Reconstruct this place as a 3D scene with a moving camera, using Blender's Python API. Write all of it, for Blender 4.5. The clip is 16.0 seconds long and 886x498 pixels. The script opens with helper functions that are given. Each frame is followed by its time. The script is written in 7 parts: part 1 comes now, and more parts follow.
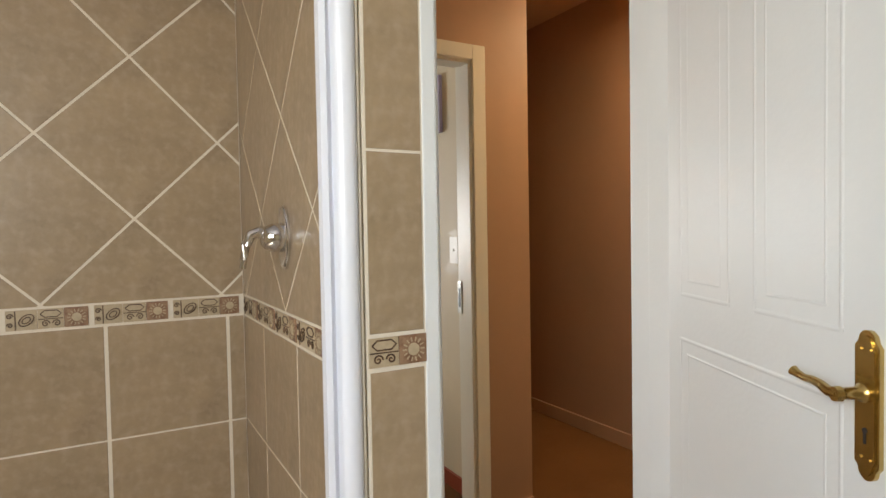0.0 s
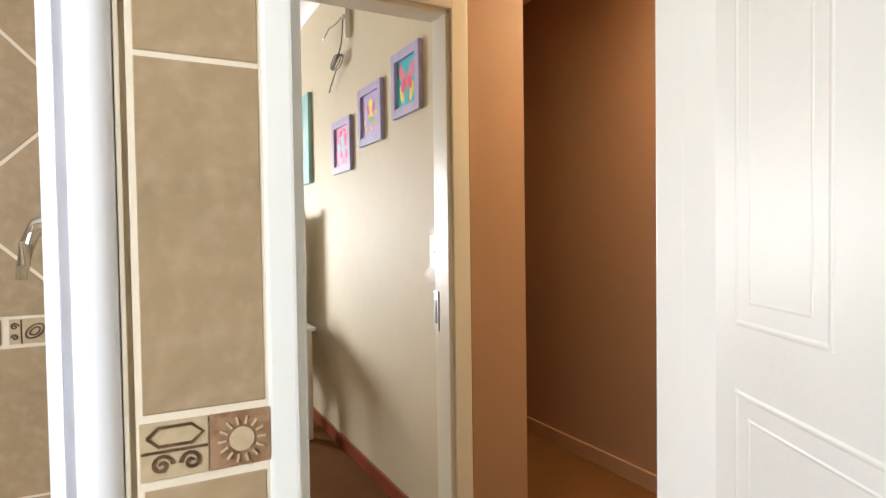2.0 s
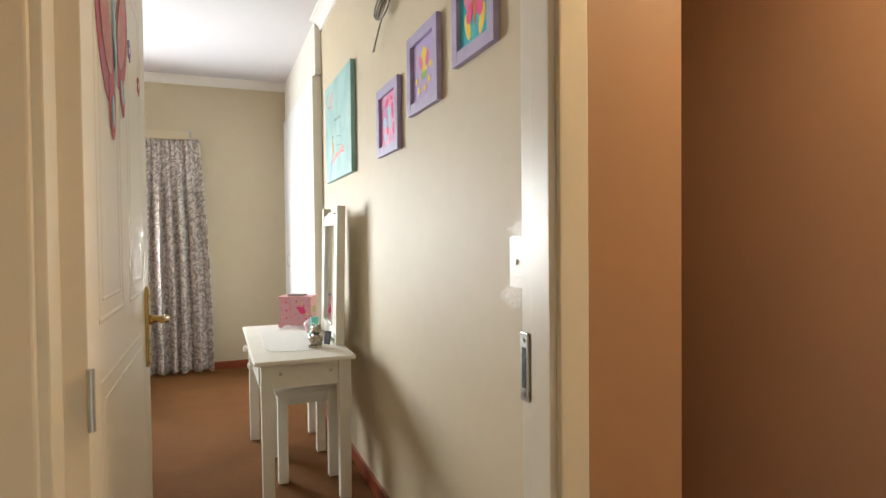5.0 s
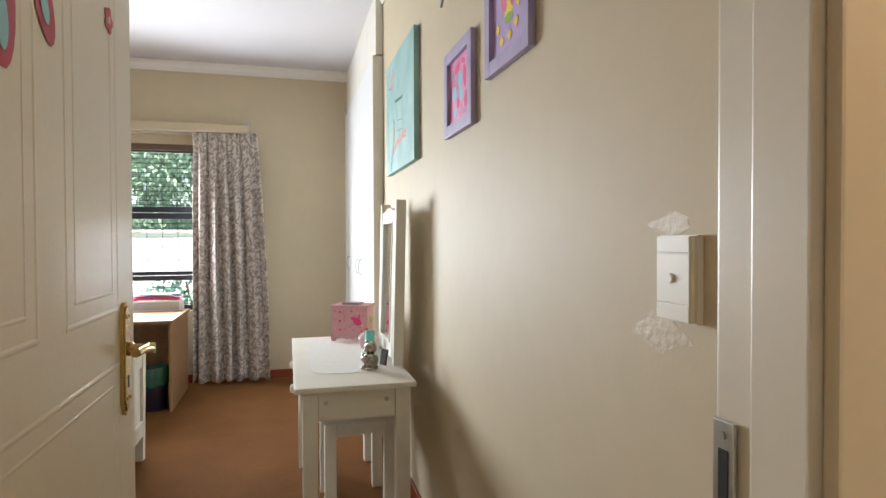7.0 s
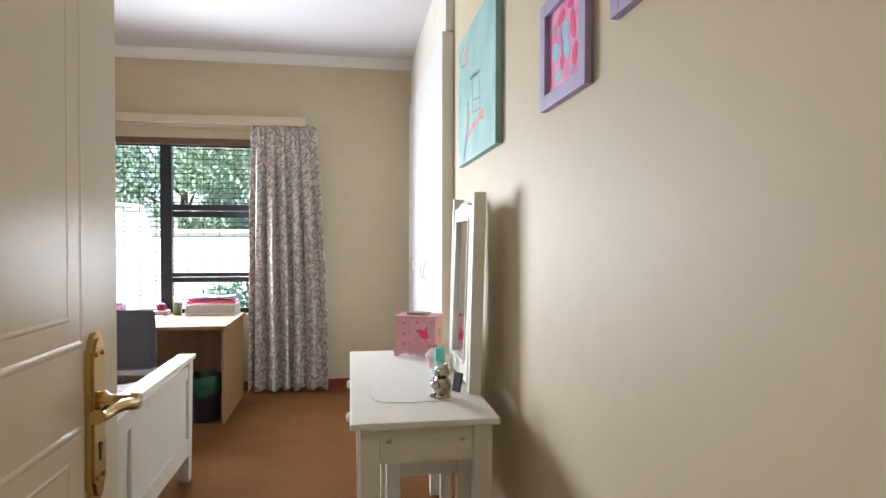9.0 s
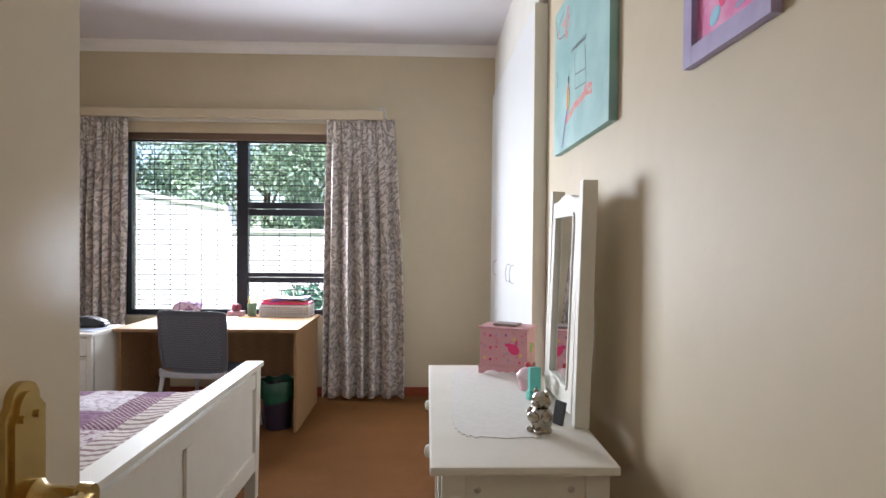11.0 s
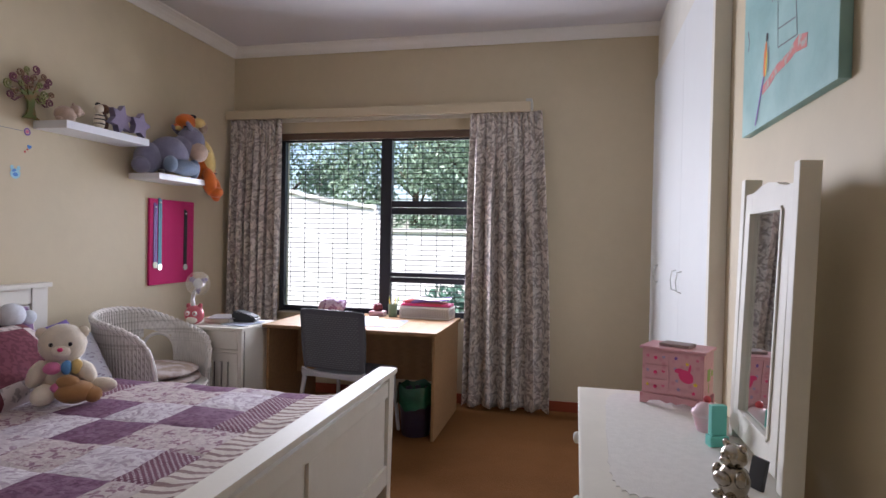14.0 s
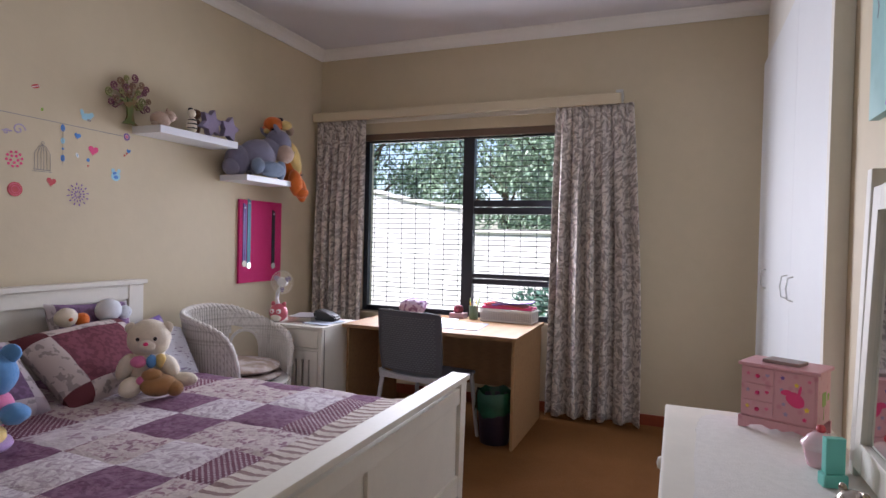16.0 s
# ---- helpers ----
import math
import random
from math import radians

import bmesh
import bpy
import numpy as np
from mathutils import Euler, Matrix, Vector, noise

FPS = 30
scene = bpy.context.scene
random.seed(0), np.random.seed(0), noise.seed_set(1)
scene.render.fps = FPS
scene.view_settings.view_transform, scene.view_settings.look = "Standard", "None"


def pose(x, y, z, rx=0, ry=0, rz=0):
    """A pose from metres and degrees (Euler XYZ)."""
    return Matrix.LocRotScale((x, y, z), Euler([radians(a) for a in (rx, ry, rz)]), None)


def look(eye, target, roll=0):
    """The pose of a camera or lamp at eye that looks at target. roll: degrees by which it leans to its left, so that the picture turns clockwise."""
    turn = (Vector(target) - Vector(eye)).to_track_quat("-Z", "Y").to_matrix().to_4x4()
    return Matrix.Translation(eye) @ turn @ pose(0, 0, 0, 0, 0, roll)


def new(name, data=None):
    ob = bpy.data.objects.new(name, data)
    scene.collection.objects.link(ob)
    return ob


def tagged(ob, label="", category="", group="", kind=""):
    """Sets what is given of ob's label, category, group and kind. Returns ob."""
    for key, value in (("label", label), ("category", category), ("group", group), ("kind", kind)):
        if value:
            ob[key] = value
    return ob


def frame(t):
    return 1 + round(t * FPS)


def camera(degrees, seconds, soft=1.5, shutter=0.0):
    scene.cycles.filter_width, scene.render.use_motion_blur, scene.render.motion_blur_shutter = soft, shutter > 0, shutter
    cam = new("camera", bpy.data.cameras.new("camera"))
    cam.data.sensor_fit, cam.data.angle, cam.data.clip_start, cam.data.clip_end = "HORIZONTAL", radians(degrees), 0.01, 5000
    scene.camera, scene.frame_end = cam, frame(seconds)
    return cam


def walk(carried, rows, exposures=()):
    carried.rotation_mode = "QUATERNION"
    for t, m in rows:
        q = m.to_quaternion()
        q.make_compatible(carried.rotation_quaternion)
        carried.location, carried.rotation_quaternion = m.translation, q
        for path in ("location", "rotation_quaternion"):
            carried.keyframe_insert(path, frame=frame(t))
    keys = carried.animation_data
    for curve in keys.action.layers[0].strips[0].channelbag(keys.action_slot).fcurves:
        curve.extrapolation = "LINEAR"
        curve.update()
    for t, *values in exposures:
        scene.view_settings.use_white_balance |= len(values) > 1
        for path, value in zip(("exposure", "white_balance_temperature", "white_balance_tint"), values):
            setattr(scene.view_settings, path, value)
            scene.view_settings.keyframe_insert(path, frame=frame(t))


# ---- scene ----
cam = camera(74.3, 16.0)
EXPOSURES = [(0, 2.0, 6650, 8), (1.5, 2.4, 6600, 9), (2.5, 2.65, 6550, 8), (4, 2.5, 6550, 7), (7, 2.1, 6250, 8),
             (9, 2.15, 6090, 11), (11.5, 1.7, 6000, 14), (12.5, 1.37, 5980, 17), (14, 1.33, 5990, 19), (16, 1.3, 6000, 21)]
PATH = [
    (0, (0.098, -0.327, 1.301), (1.083, 1.413, 1.239), -1.0),
    (0.5, (0.196, -0.242, 1.299), (1.171, 1.503, 1.241), -0.9),
    (1, (0.313, -0.145, 1.3), (1.275, 1.607, 1.243), -0.9),
    (1.5, (0.421, -0.054, 1.292), (1.364, 1.708, 1.237), -0.9),
    (2, (0.502, 0.055, 1.281), (1.43, 1.826, 1.225), -0.8),
    (2.5, (0.588, 0.19, 1.284), (1.492, 1.973, 1.225), -0.7),
    (3, (0.653, 0.309, 1.291), (1.529, 2.106, 1.234), -0.7),
    (3.5, (0.724, 0.452, 1.287), (1.564, 2.266, 1.233), -0.5),
    (4, (0.772, 0.585, 1.276), (1.582, 2.412, 1.228), -0.6),
    (6.5, (0.953, 1.236, 1.271), (1.518, 3.154, 1.23), -0.2),
    (7, (0.99, 1.37, 1.268), (1.501, 3.303, 1.232), -0.2),
    (7.5, (1.021, 1.477, 1.267), (1.471, 3.426, 1.231), -0.2),
    (8, (1.024, 1.583, 1.262), (1.424, 3.542, 1.227), -0.1),
    (8.5, (1.016, 1.71, 1.258), (1.376, 3.677, 1.226), 0.1),
    (9, (1.007, 1.833, 1.266), (1.32, 3.808, 1.234), 0.1),
    (11.5, (0.983, 2.271, 1.249), (0.959, 4.271, 1.221), 0.7),
    (12, (0.972, 2.334, 1.24), (0.865, 4.331, 1.211), 0.9),
    (12.5, (0.98, 2.391, 1.238), (0.789, 4.382, 1.211), 1.0),
    (13, (0.991, 2.431, 1.247), (0.716, 4.412, 1.218), 1.1),
    (13.5, (0.988, 2.466, 1.251), (0.63, 4.434, 1.22), 1.1),
    (14, (0.984, 2.514, 1.254), (0.543, 4.464, 1.222), 1.1),
    (14.5, (0.994, 2.559, 1.256), (0.474, 4.49, 1.225), 1.2),
    (15, (1.012, 2.596, 1.256), (0.41, 4.503, 1.226), 1.3),
    (15.5, (1.021, 2.621, 1.256), (0.345, 4.503, 1.221), 1.4),
    (16, (1.03, 2.662, 1.251), (0.285, 4.517, 1.216), 1.3),
]
walk(cam, [(t, look(eye, target, roll)) for t, eye, target, roll in PATH], EXPOSURES)


# ---- world and lights ----
world = bpy.data.worlds.new("world")
scene.world = world
world.use_nodes = True
wn = world.node_tree
sky = wn.nodes.new("ShaderNodeTexSky")
sky.sky_type = "NISHITA"
sky.sun_disc = False
sky.sun_elevation = radians(52)
sky.sun_rotation = radians(215)
sky.dust_density = 1.5
wn.nodes["Background"].inputs[1].default_value = 0.15
wn.links.new(sky.outputs[0], wn.nodes["Background"].inputs[0])

sun = new("sun", bpy.data.lights.new("sun", "SUN"))
sun.data.energy, sun.data.angle, sun.data.color = 5.0, radians(0.5), (1.0, 0.95, 0.88)
sun.matrix_world = look((-3, -4, 7), (0, 0, 0))


def area(name, eye, target, sx, sy, watts, colour):
    lamp = new(name, bpy.data.lights.new(name, "AREA"))
    lamp.data.shape, lamp.data.size, lamp.data.size_y = "RECTANGLE", sx, sy
    lamp.data.energy, lamp.data.color = watts, colour
    lamp.matrix_world = look(eye, target)
    return lamp


for wx in (-1.06, -0.52, 0.01):
    area("window_daylight", (wx, 6.85, 1.36), (wx + 1.4, 3.9, 1.05), 0.42, 0.95, 9.0, (0.93, 0.96, 1.0)).data.spread = radians(150)
area("bathroom_window_daylight", (-1.16, -0.75, 1.75), (1.0, 0.4, 1.2), 1.1, 0.9, 11, (0.93, 0.97, 1.0))
area("passage_lamp", (2.50, 1.38, 2.55), (2.5, 1.38, 0.0), 0.28, 0.28, 6.8, (1.0, 0.75, 0.47))


# ---- materials ----
def material(name, colour, rough=0.5, metal=0.0, vary=0.06, scale=6.0, bump=0.0, bump_scale=60.0, spec=0.5,
             coat=0.0, sheen=0.0, emit=0.0, rand=0.0):
    m = bpy.data.materials.new(name)
    m.use_nodes = True
    t = m.node_tree
    b = t.nodes["Principled BSDF"]
    b.inputs["Roughness"].default_value = rough
    b.inputs["Metallic"].default_value = metal
    b.inputs["Specular IOR Level"].default_value = spec
    b.inputs["Coat Weight"].default_value = coat
    b.inputs["Sheen Weight"].default_value = sheen
    co = t.nodes.new("ShaderNodeTexCoord")
    n1 = t.nodes.new("ShaderNodeTexNoise")
    n1.inputs["Scale"].default_value, n1.inputs["Detail"].default_value = scale, 5
    n2 = t.nodes.new("ShaderNodeTexNoise")
    n2.inputs["Scale"].default_value, n2.inputs["Detail"].default_value = scale * 9, 3
    for n in (n1, n2):
        t.links.new(co.outputs["Object"], n.inputs["Vector"])
    add = t.nodes.new("ShaderNodeMath")
    add.operation = "MULTIPLY_ADD"
    add.inputs[1].default_value = 0.4
    t.links.new(n2.outputs["Fac"], add.inputs[0])
    t.links.new(n1.outputs["Fac"], add.inputs[2])
    rng = t.nodes.new("ShaderNodeMapRange")
    rng.inputs["From Min"].default_value, rng.inputs["From Max"].default_value = 0.4, 1.0
    rng.inputs["To Min"].default_value, rng.inputs["To Max"].default_value = 1 - vary, 1 + vary
    t.links.new(add.outputs[0], rng.inputs["Value"])
    mul = t.nodes.new("ShaderNodeVectorMath")
    mul.operation = "SCALE"
    mul.inputs[0].default_value = colour[:3]
    t.links.new(rng.outputs[0], mul.inputs["Scale"])
    out = mul.outputs[0]
    if rand:
        info = t.nodes.new("ShaderNodeObjectInfo")
        r2 = t.nodes.new("ShaderNodeMapRange")
        r2.inputs["To Min"].default_value, r2.inputs["To Max"].default_value = 1 - rand, 1 + rand
        t.links.new(info.outputs["Random"], r2.inputs["Value"])
        m2 = t.nodes.new("ShaderNodeVectorMath")
        m2.operation = "SCALE"
        t.links.new(out, m2.inputs[0])
        t.links.new(r2.outputs[0], m2.inputs["Scale"])
        out = m2.outputs[0]
    t.links.new(out, b.inputs["Base Color"])
    if bump:
        n3 = t.nodes.new("ShaderNodeTexNoise")
        n3.inputs["Scale"].default_value, n3.inputs["Detail"].default_value = bump_scale, 4
        t.links.new(co.outputs["Object"], n3.inputs["Vector"])
        bp = t.nodes.new("ShaderNodeBump")
        bp.inputs["Strength"].default_value, bp.inputs["Distance"].default_value = bump, 0.01
        t.links.new(n3.outputs["Fac"], bp.inputs["Height"])
        t.links.new(bp.outputs[0], b.inputs["Normal"])
    if emit:
        t.links.new(out, b.inputs["Emission Color"])
        b.inputs["Emission Strength"].default_value = emit
    return m


def two_tone(m, colour2, kind="noise", scale=20.0, lo=0.5, hi=0.55, vector=None, angle=0.0):
    """Mixes a second colour into a material, by a noise or a wave."""
    t = m.node_tree
    b = t.nodes["Principled BSDF"]
    old = b.inputs["Base Color"].links[0].from_socket
    co = t.nodes.new("ShaderNodeTexCoord")
    mp = t.nodes.new("ShaderNodeMapping")
    mp.inputs["Scale"].default_value = vector or (1, 1, 1)
    mp.inputs["Rotation"].default_value = (0, 0, angle)
    t.links.new(co.outputs["Object"], mp.inputs["Vector"])
    if kind == "wave":
        tex = t.nodes.new("ShaderNodeTexWave")
        tex.inputs["Distortion"].default_value = 4
        tex.inputs["Detail"].default_value = 2
    elif kind == "voronoi":
        tex = t.nodes.new("ShaderNodeTexVoronoi")
    else:
        tex = t.nodes.new("ShaderNodeTexNoise")
        tex.inputs["Detail"].default_value = 3
    tex.inputs["Scale"].default_value = scale
    t.links.new(mp.outputs[0], tex.inputs["Vector"])
    rng = t.nodes.new("ShaderNodeMapRange")
    rng.inputs["From Min"].default_value, rng.inputs["From Max"].default_value = lo, hi
    t.links.new(tex.outputs["Distance" if kind == "voronoi" else "Fac"], rng.inputs["Value"])
    mix = t.nodes.new("ShaderNodeMix")
    mix.data_type = "RGBA"
    mix.inputs["B"].default_value = (*colour2[:3], 1)
    t.links.new(rng.outputs[0], mix.inputs["Factor"])
    t.links.new(old, mix.inputs["A"])
    t.links.new(mix.outputs["Result"], b.inputs["Base Color"])
    return m


M_WALL = material("cream_wall_paint", (0.60, 0.51, 0.352), 0.60, vary=0.05, scale=1.5, bump=0.12, bump_scale=16, spec=0.32)
M_PASSAGE = material("tan_wall_paint", (0.38, 0.22, 0.125), 0.45, vary=0.05, scale=2, bump=0.05, bump_scale=30)
# passage ceiling: the lamp's warm glow is mixed into this tan
M_PASSAGECEIL = material("lamplit_tan_ceiling", (0.55, 0.34, 0.20), 0.7, vary=0.03)
M_CEIL = material("ceiling_paint", (0.66, 0.635, 0.645), 0.8, vary=0.02, scale=1.2)
M_CORNICE = material("cornice_paint", (0.80, 0.77, 0.72), 0.6, vary=0.02)
M_GLOSS = material("cream_gloss_enamel", (0.70, 0.66, 0.55), 0.38, vary=0.03, scale=5, bump=0.03, bump_scale=45)
M_DOORWHITE = material("white_door_paint", (0.76, 0.77, 0.76), 0.38, vary=0.02, scale=4, bump=0.04, bump_scale=80)
M_DOORCREAM = material("cream_door_paint", (0.76, 0.70, 0.58), 0.33, vary=0.03, scale=4, bump=0.04, bump_scale=80)
M_WHITEWOOD = material("white_painted_wood", (0.78, 0.75, 0.67), 0.55, vary=0.04, scale=7, bump=0.03, bump_scale=70, spec=0.2)
M_CARPET = two_tone(material("rust_carpet", (0.185, 0.083, 0.026), 0.95, vary=0.22, scale=3, bump=0.6, bump_scale=420, spec=0.1),
                    (0.15, 0.060, 0.02), scale=160, lo=0.45, hi=0.6)
M_SKIRT = material("red_stained_skirting", (0.26, 0.055, 0.025), 0.3, vary=0.15, scale=8)
M_TANSKIRT = material("tan_skirting", (0.42, 0.25, 0.14), 0.35, vary=0.06)
M_TILE = two_tone(material("beige_wall_tile", (0.35, 0.255, 0.155), 0.33, vary=0.18, scale=7, bump=0.12, bump_scale=25, rand=0.05),
                  (0.285, 0.205, 0.125), scale=6, lo=0.5, hi=0.75)
two_tone(M_TILE, (0.44, 0.335, 0.235), scale=38, lo=0.46, hi=0.95)
M_GROUT = material("cream_grout", (0.72, 0.64, 0.52), 0.8, vary=0.05, scale=30)
M_FLOORTILE = material("beige_floor_tile", (0.40, 0.33, 0.25), 0.35, vary=0.1)
M_BRASS = material("polished_brass", (0.52, 0.37, 0.14), 0.26, 1.0, vary=0.12, scale=40)
M_CHROME = material("chrome", (0.75, 0.75, 0.77), 0.08, 1.0, vary=0.03)
M_STEEL = material("steel", (0.55, 0.55, 0.52), 0.3, 1.0, vary=0.1, scale=60)
M_WHITEALU = material("white_aluminium", (0.78, 0.79, 0.84), 0.3, vary=0.02)
M_DARKFRAME = material("dark_window_frame", (0.018, 0.02, 0.03), 0.35, vary=0.1)
M_BROWN = material("brown_timber", (0.14, 0.085, 0.055), 0.5, vary=0.15, scale=9)
M_BAR = material("burglar_bar_paint", (0.09, 0.095, 0.10), 0.4, vary=0.1)
M_DESK = two_tone(material("oak_laminate", (0.30, 0.175, 0.086), 0.65, vary=0.08, scale=4, spec=0.15), (0.34, 0.20, 0.095), "wave", 3, 0.3, 0.9, (1, 14, 14))
M_DARKWOOD = material("dark_red_wood", (0.13, 0.03, 0.018), 0.3, vary=0.2, scale=10)
M_BLACK = material("black_plastic", (0.02, 0.02, 0.022), 0.4)
M_MIRROR = material("mirror", (0.88, 0.90, 0.90), 0.02, 1.0, vary=0.0)
M_SWITCH = material("cream_plastic", (0.74, 0.70, 0.60), 0.42, vary=0.02)
M_PLASTER = material("outside_plaster", (0.80, 0.78, 0.74), 0.85, vary=0.05, scale=2, bump=0.1)
M_GRASS = material("lawn", (0.07, 0.12, 0.03), 0.9, vary=0.4, scale=1.5)
M_LEAF = material("leaf", (0.21, 0.30, 0.20), 0.45, vary=0.5, scale=2.0)
M_BARK = material("bark", (0.12, 0.09, 0.06), 0.9, vary=0.3, bump=0.5)


# ---- mesh helpers ----
def box(bm, lo, hi, bevel=0.0, m=None):
    made = bmesh.ops.create_cube(bm, size=1)["verts"]
    c = [(a + b) / 2 for a, b in zip(lo, hi)]
    for v in made:
        v.co = Vector([c[i] + v.co[i] * (hi[i] - lo[i]) for i in range(3)])
    if bevel:
        edges = list({e for v in made for e in v.link_edges})
        res = bmesh.ops.bevel(bm, geom=edges, offset=bevel, segments=2, affect="EDGES", profile=0.7)
        made = list({v for f in res["faces"] for v in f.verts} | {v for v in made if v.is_valid})
    if m is not None:
        bmesh.ops.transform(bm, matrix=m, verts=made)
    return made


def rod(bm, a, b, r, r2=None, seg=12):
    a, b = Vector(a), Vector(b)
    d = b - a
    made = bmesh.ops.create_cone(bm, cap_ends=True, segments=seg, radius1=r, radius2=r if r2 is None else r2, depth=d.length)["verts"]
    m = Matrix.Translation((a + b) / 2) @ d.to_track_quat("Z", "Y").to_matrix().to_4x4()
    bmesh.ops.transform(bm, matrix=m, verts=made)
    return made


def tube(bm, pts, r, seg=8, closed=False):
    """A round tube along a line of points; r may be a function of 0..1."""
    pts = [Vector(p) for p in pts]
    n, rings = len(pts), []
    up = Vector((0.13, 0.21, 1)).normalized()
    for i, p in enumerate(pts):
        d = (pts[(i + 1) % n] - pts[i - 1]) if closed or 0 < i < n - 1 else (pts[1] - pts[0] if i == 0 else pts[-1] - pts[-2])
        d.normalize()
        s = d.cross(up)
        s = s.normalized() if s.length > 1e-4 else d.cross(Vector((1, 0, 0))).normalized()
        w = s.cross(d).normalized()
        rr = r(i / max(1, n - 1)) if callable(r) else r
        rings.append([bm.verts.new(p + rr * (math.cos(2 * math.pi * k / seg) * s + math.sin(2 * math.pi * k / seg) * w)) for k in range(seg)])
    for i in range(n if closed else n - 1):
        a, b = rings[i], rings[(i + 1) % n]
        for k in range(seg):
            bm.faces.new((a[k], a[(k + 1) % seg], b[(k + 1) % seg], b[k]))
    if not closed:
        bm.faces.new(rings[0][::-1])
        bm.faces.new(rings[-1])


def ball(bm, c, r, seg=16, m=None):
    """An ellipsoid; r is one radius or three."""
    rr = r if isinstance(r, (tuple, list)) else (r, r, r)
    made = bmesh.ops.create_uvsphere(bm, u_segments=seg, v_segments=max(6, seg // 2 + 2), radius=1)["verts"]
    mm = Matrix.Translation(c) @ (m or Matrix()) @ Matrix.Diagonal((*rr, 1))
    bmesh.ops.transform(bm, matrix=mm, verts=made)
    return made


def lathe(bm, profile, seg=24, m=None, cap=True):
    """profile: (radius, z) rows."""
    rings = [[bm.verts.new((r * math.cos(2 * math.pi * k / seg), r * math.sin(2 * math.pi * k / seg), z)) for k in range(seg)] for r, z in profile]
    for a, b in zip(rings, rings[1:]):
        for k in range(seg):
            bm.faces.new((a[k], a[(k + 1) % seg], b[(k + 1) % seg], b[k]))
    if cap:
        bm.faces.new(rings[0][::-1])
        bm.faces.new(rings[-1])
    if m is not None:
        bmesh.ops.transform(bm, matrix=m, verts=[v for ring in rings for v in ring])


def prism(bm, outline, axis, lo, hi):
    """Extrudes a 2D outline along an axis (0, 1, 2) from lo to hi."""
    def at(p, d):
        q = list(p)
        q.insert(axis, d)
        return bm.verts.new(q)
    a, b = [at(p, lo) for p in outline], [at(p, hi) for p in outline]
    n = len(outline)
    bm.faces.new(a)
    bm.faces.new(b[::-1])
    for i in range(n):
        bm.faces.new((a[i], b[i], b[(i + 1) % n], a[(i + 1) % n]))


def finish(bm, smooth=False):
    bmesh.ops.recalc_face_normals(bm, faces=bm.faces)
    if smooth:
        for f in bm.faces:
            f.smooth = True


def part(name, bm, mat, parent=None, label="", smooth=False, kind="", m=None):
    finish(bm, smooth)
    me = bpy.data.meshes.new(name)
    bm.to_mesh(me)
    bm.free()
    me.materials.append(mat)
    ob = new(name, me)
    if smooth:
        me.set_sharp_from_angle(angle=radians(40))
    if parent is not None:
        ob.parent = parent
    if m is not None:
        ob.matrix_basis = m
    return tagged(ob, label, kind=kind)


def thing(name, m, label, category, group=""):
    ob = new(name)
    ob.empty_display_size = 0.1
    ob.matrix_basis = m
    return tagged(ob, label, category, group)


def boxes(*rows, bevel=0.0):
    bm = bmesh.new()
    for lo, hi in rows:
        box(bm, lo, hi, bevel)
    return bm


def structure(name, mat, *rows, bevel=0.0, label="", parent=None):
    return part(name, boxes(*rows, bevel=bevel), mat, parent, label, kind="structure")

def multi(name, rows, parent=None, label="", category="", smooth=True, m=None, group="", kind=""):
    """One mesh with several materials: rows of (bmesh, material)."""
    bm = bmesh.new()
    mats = []
    for k, (b, mat) in enumerate(rows):
        finish(b, smooth)
        for f in b.faces:
            f.material_index = k
        tmp = bpy.data.meshes.new("tmp")
        b.to_mesh(tmp)
        b.free()
        bm.from_mesh(tmp)
        bpy.data.meshes.remove(tmp)
        mats.append(mat)
    me = bpy.data.meshes.new(name)
    bm.to_mesh(me)
    bm.free()
    for mat in mats:
        me.materials.append(mat)
    ob = new(name, me)
    ob.parent = parent
    if m is not None:
        ob.matrix_basis = m
    return tagged(ob, label, category, group, kind)


def solid(name, bm, mat, m, label, category, smooth=False, group=""):
    """A top-level thing that is one mesh."""
    return tagged(part(name, bm, mat, None, label, smooth=smooth, m=m), label, category, group)


# ---- structure ----
XR, XL, YW = 1.575, -1.83, 6.92
CEIL = 2.81
structure("floor_bedroom", M_CARPET, ((-1.95, 1.77, -0.12), (2.9, 7.2, 0.0)), label="rust brown short pile carpet")
structure("floor_passage", M_CARPET, ((0.45, 0.80, -0.12), (2.9, 1.77, 0.0)), label="rust brown short pile carpet")
structure("floor_bathroom", M_FLOORTILE, ((-1.4, -2.2, -0.12), (2.4, 0.80, 0.0)), ((-1.4, 0.80, -0.12), (0.45, 1.8, 0.0)), label="beige ceramic floor")
structure("ceiling_bedroom", M_CEIL, ((-1.95, 1.77, CEIL), (2.3, 7.2, CEIL + 0.1)), label="white ceiling board")
structure("ceiling_passage", M_PASSAGECEIL, ((0.45, 0.80, 2.72), (2.9, 1.774, 2.79)), ((1.735, 1.774, 2.72), (2.9, 7.2, 2.79)), label="ceiling board coloured tan with warm lamplight")
structure("ceiling_bathroom", M_CEIL, ((-1.4, -2.2, 2.72), (2.4, 0.80, 2.79)), ((-1.4, 0.80, 2.72), (0.45, 1.8, 2.79)), label="white ceiling board")
WX0, WX1, WZ0, WZ1 = -1.427, 0.433, 0.64, 2.10
structure("wall_window", M_WALL, ((-1.95, YW, 0), (WX0, 7.14, 2.9)), ((WX1, YW, 0), (2.9, 7.14, 2.9)),
          ((WX0, YW, 0), (WX1, 7.14, WZ0)), ((WX0, YW, WZ1), (WX1, 7.14, 2.9)), label="cream painted wall with a wide window")
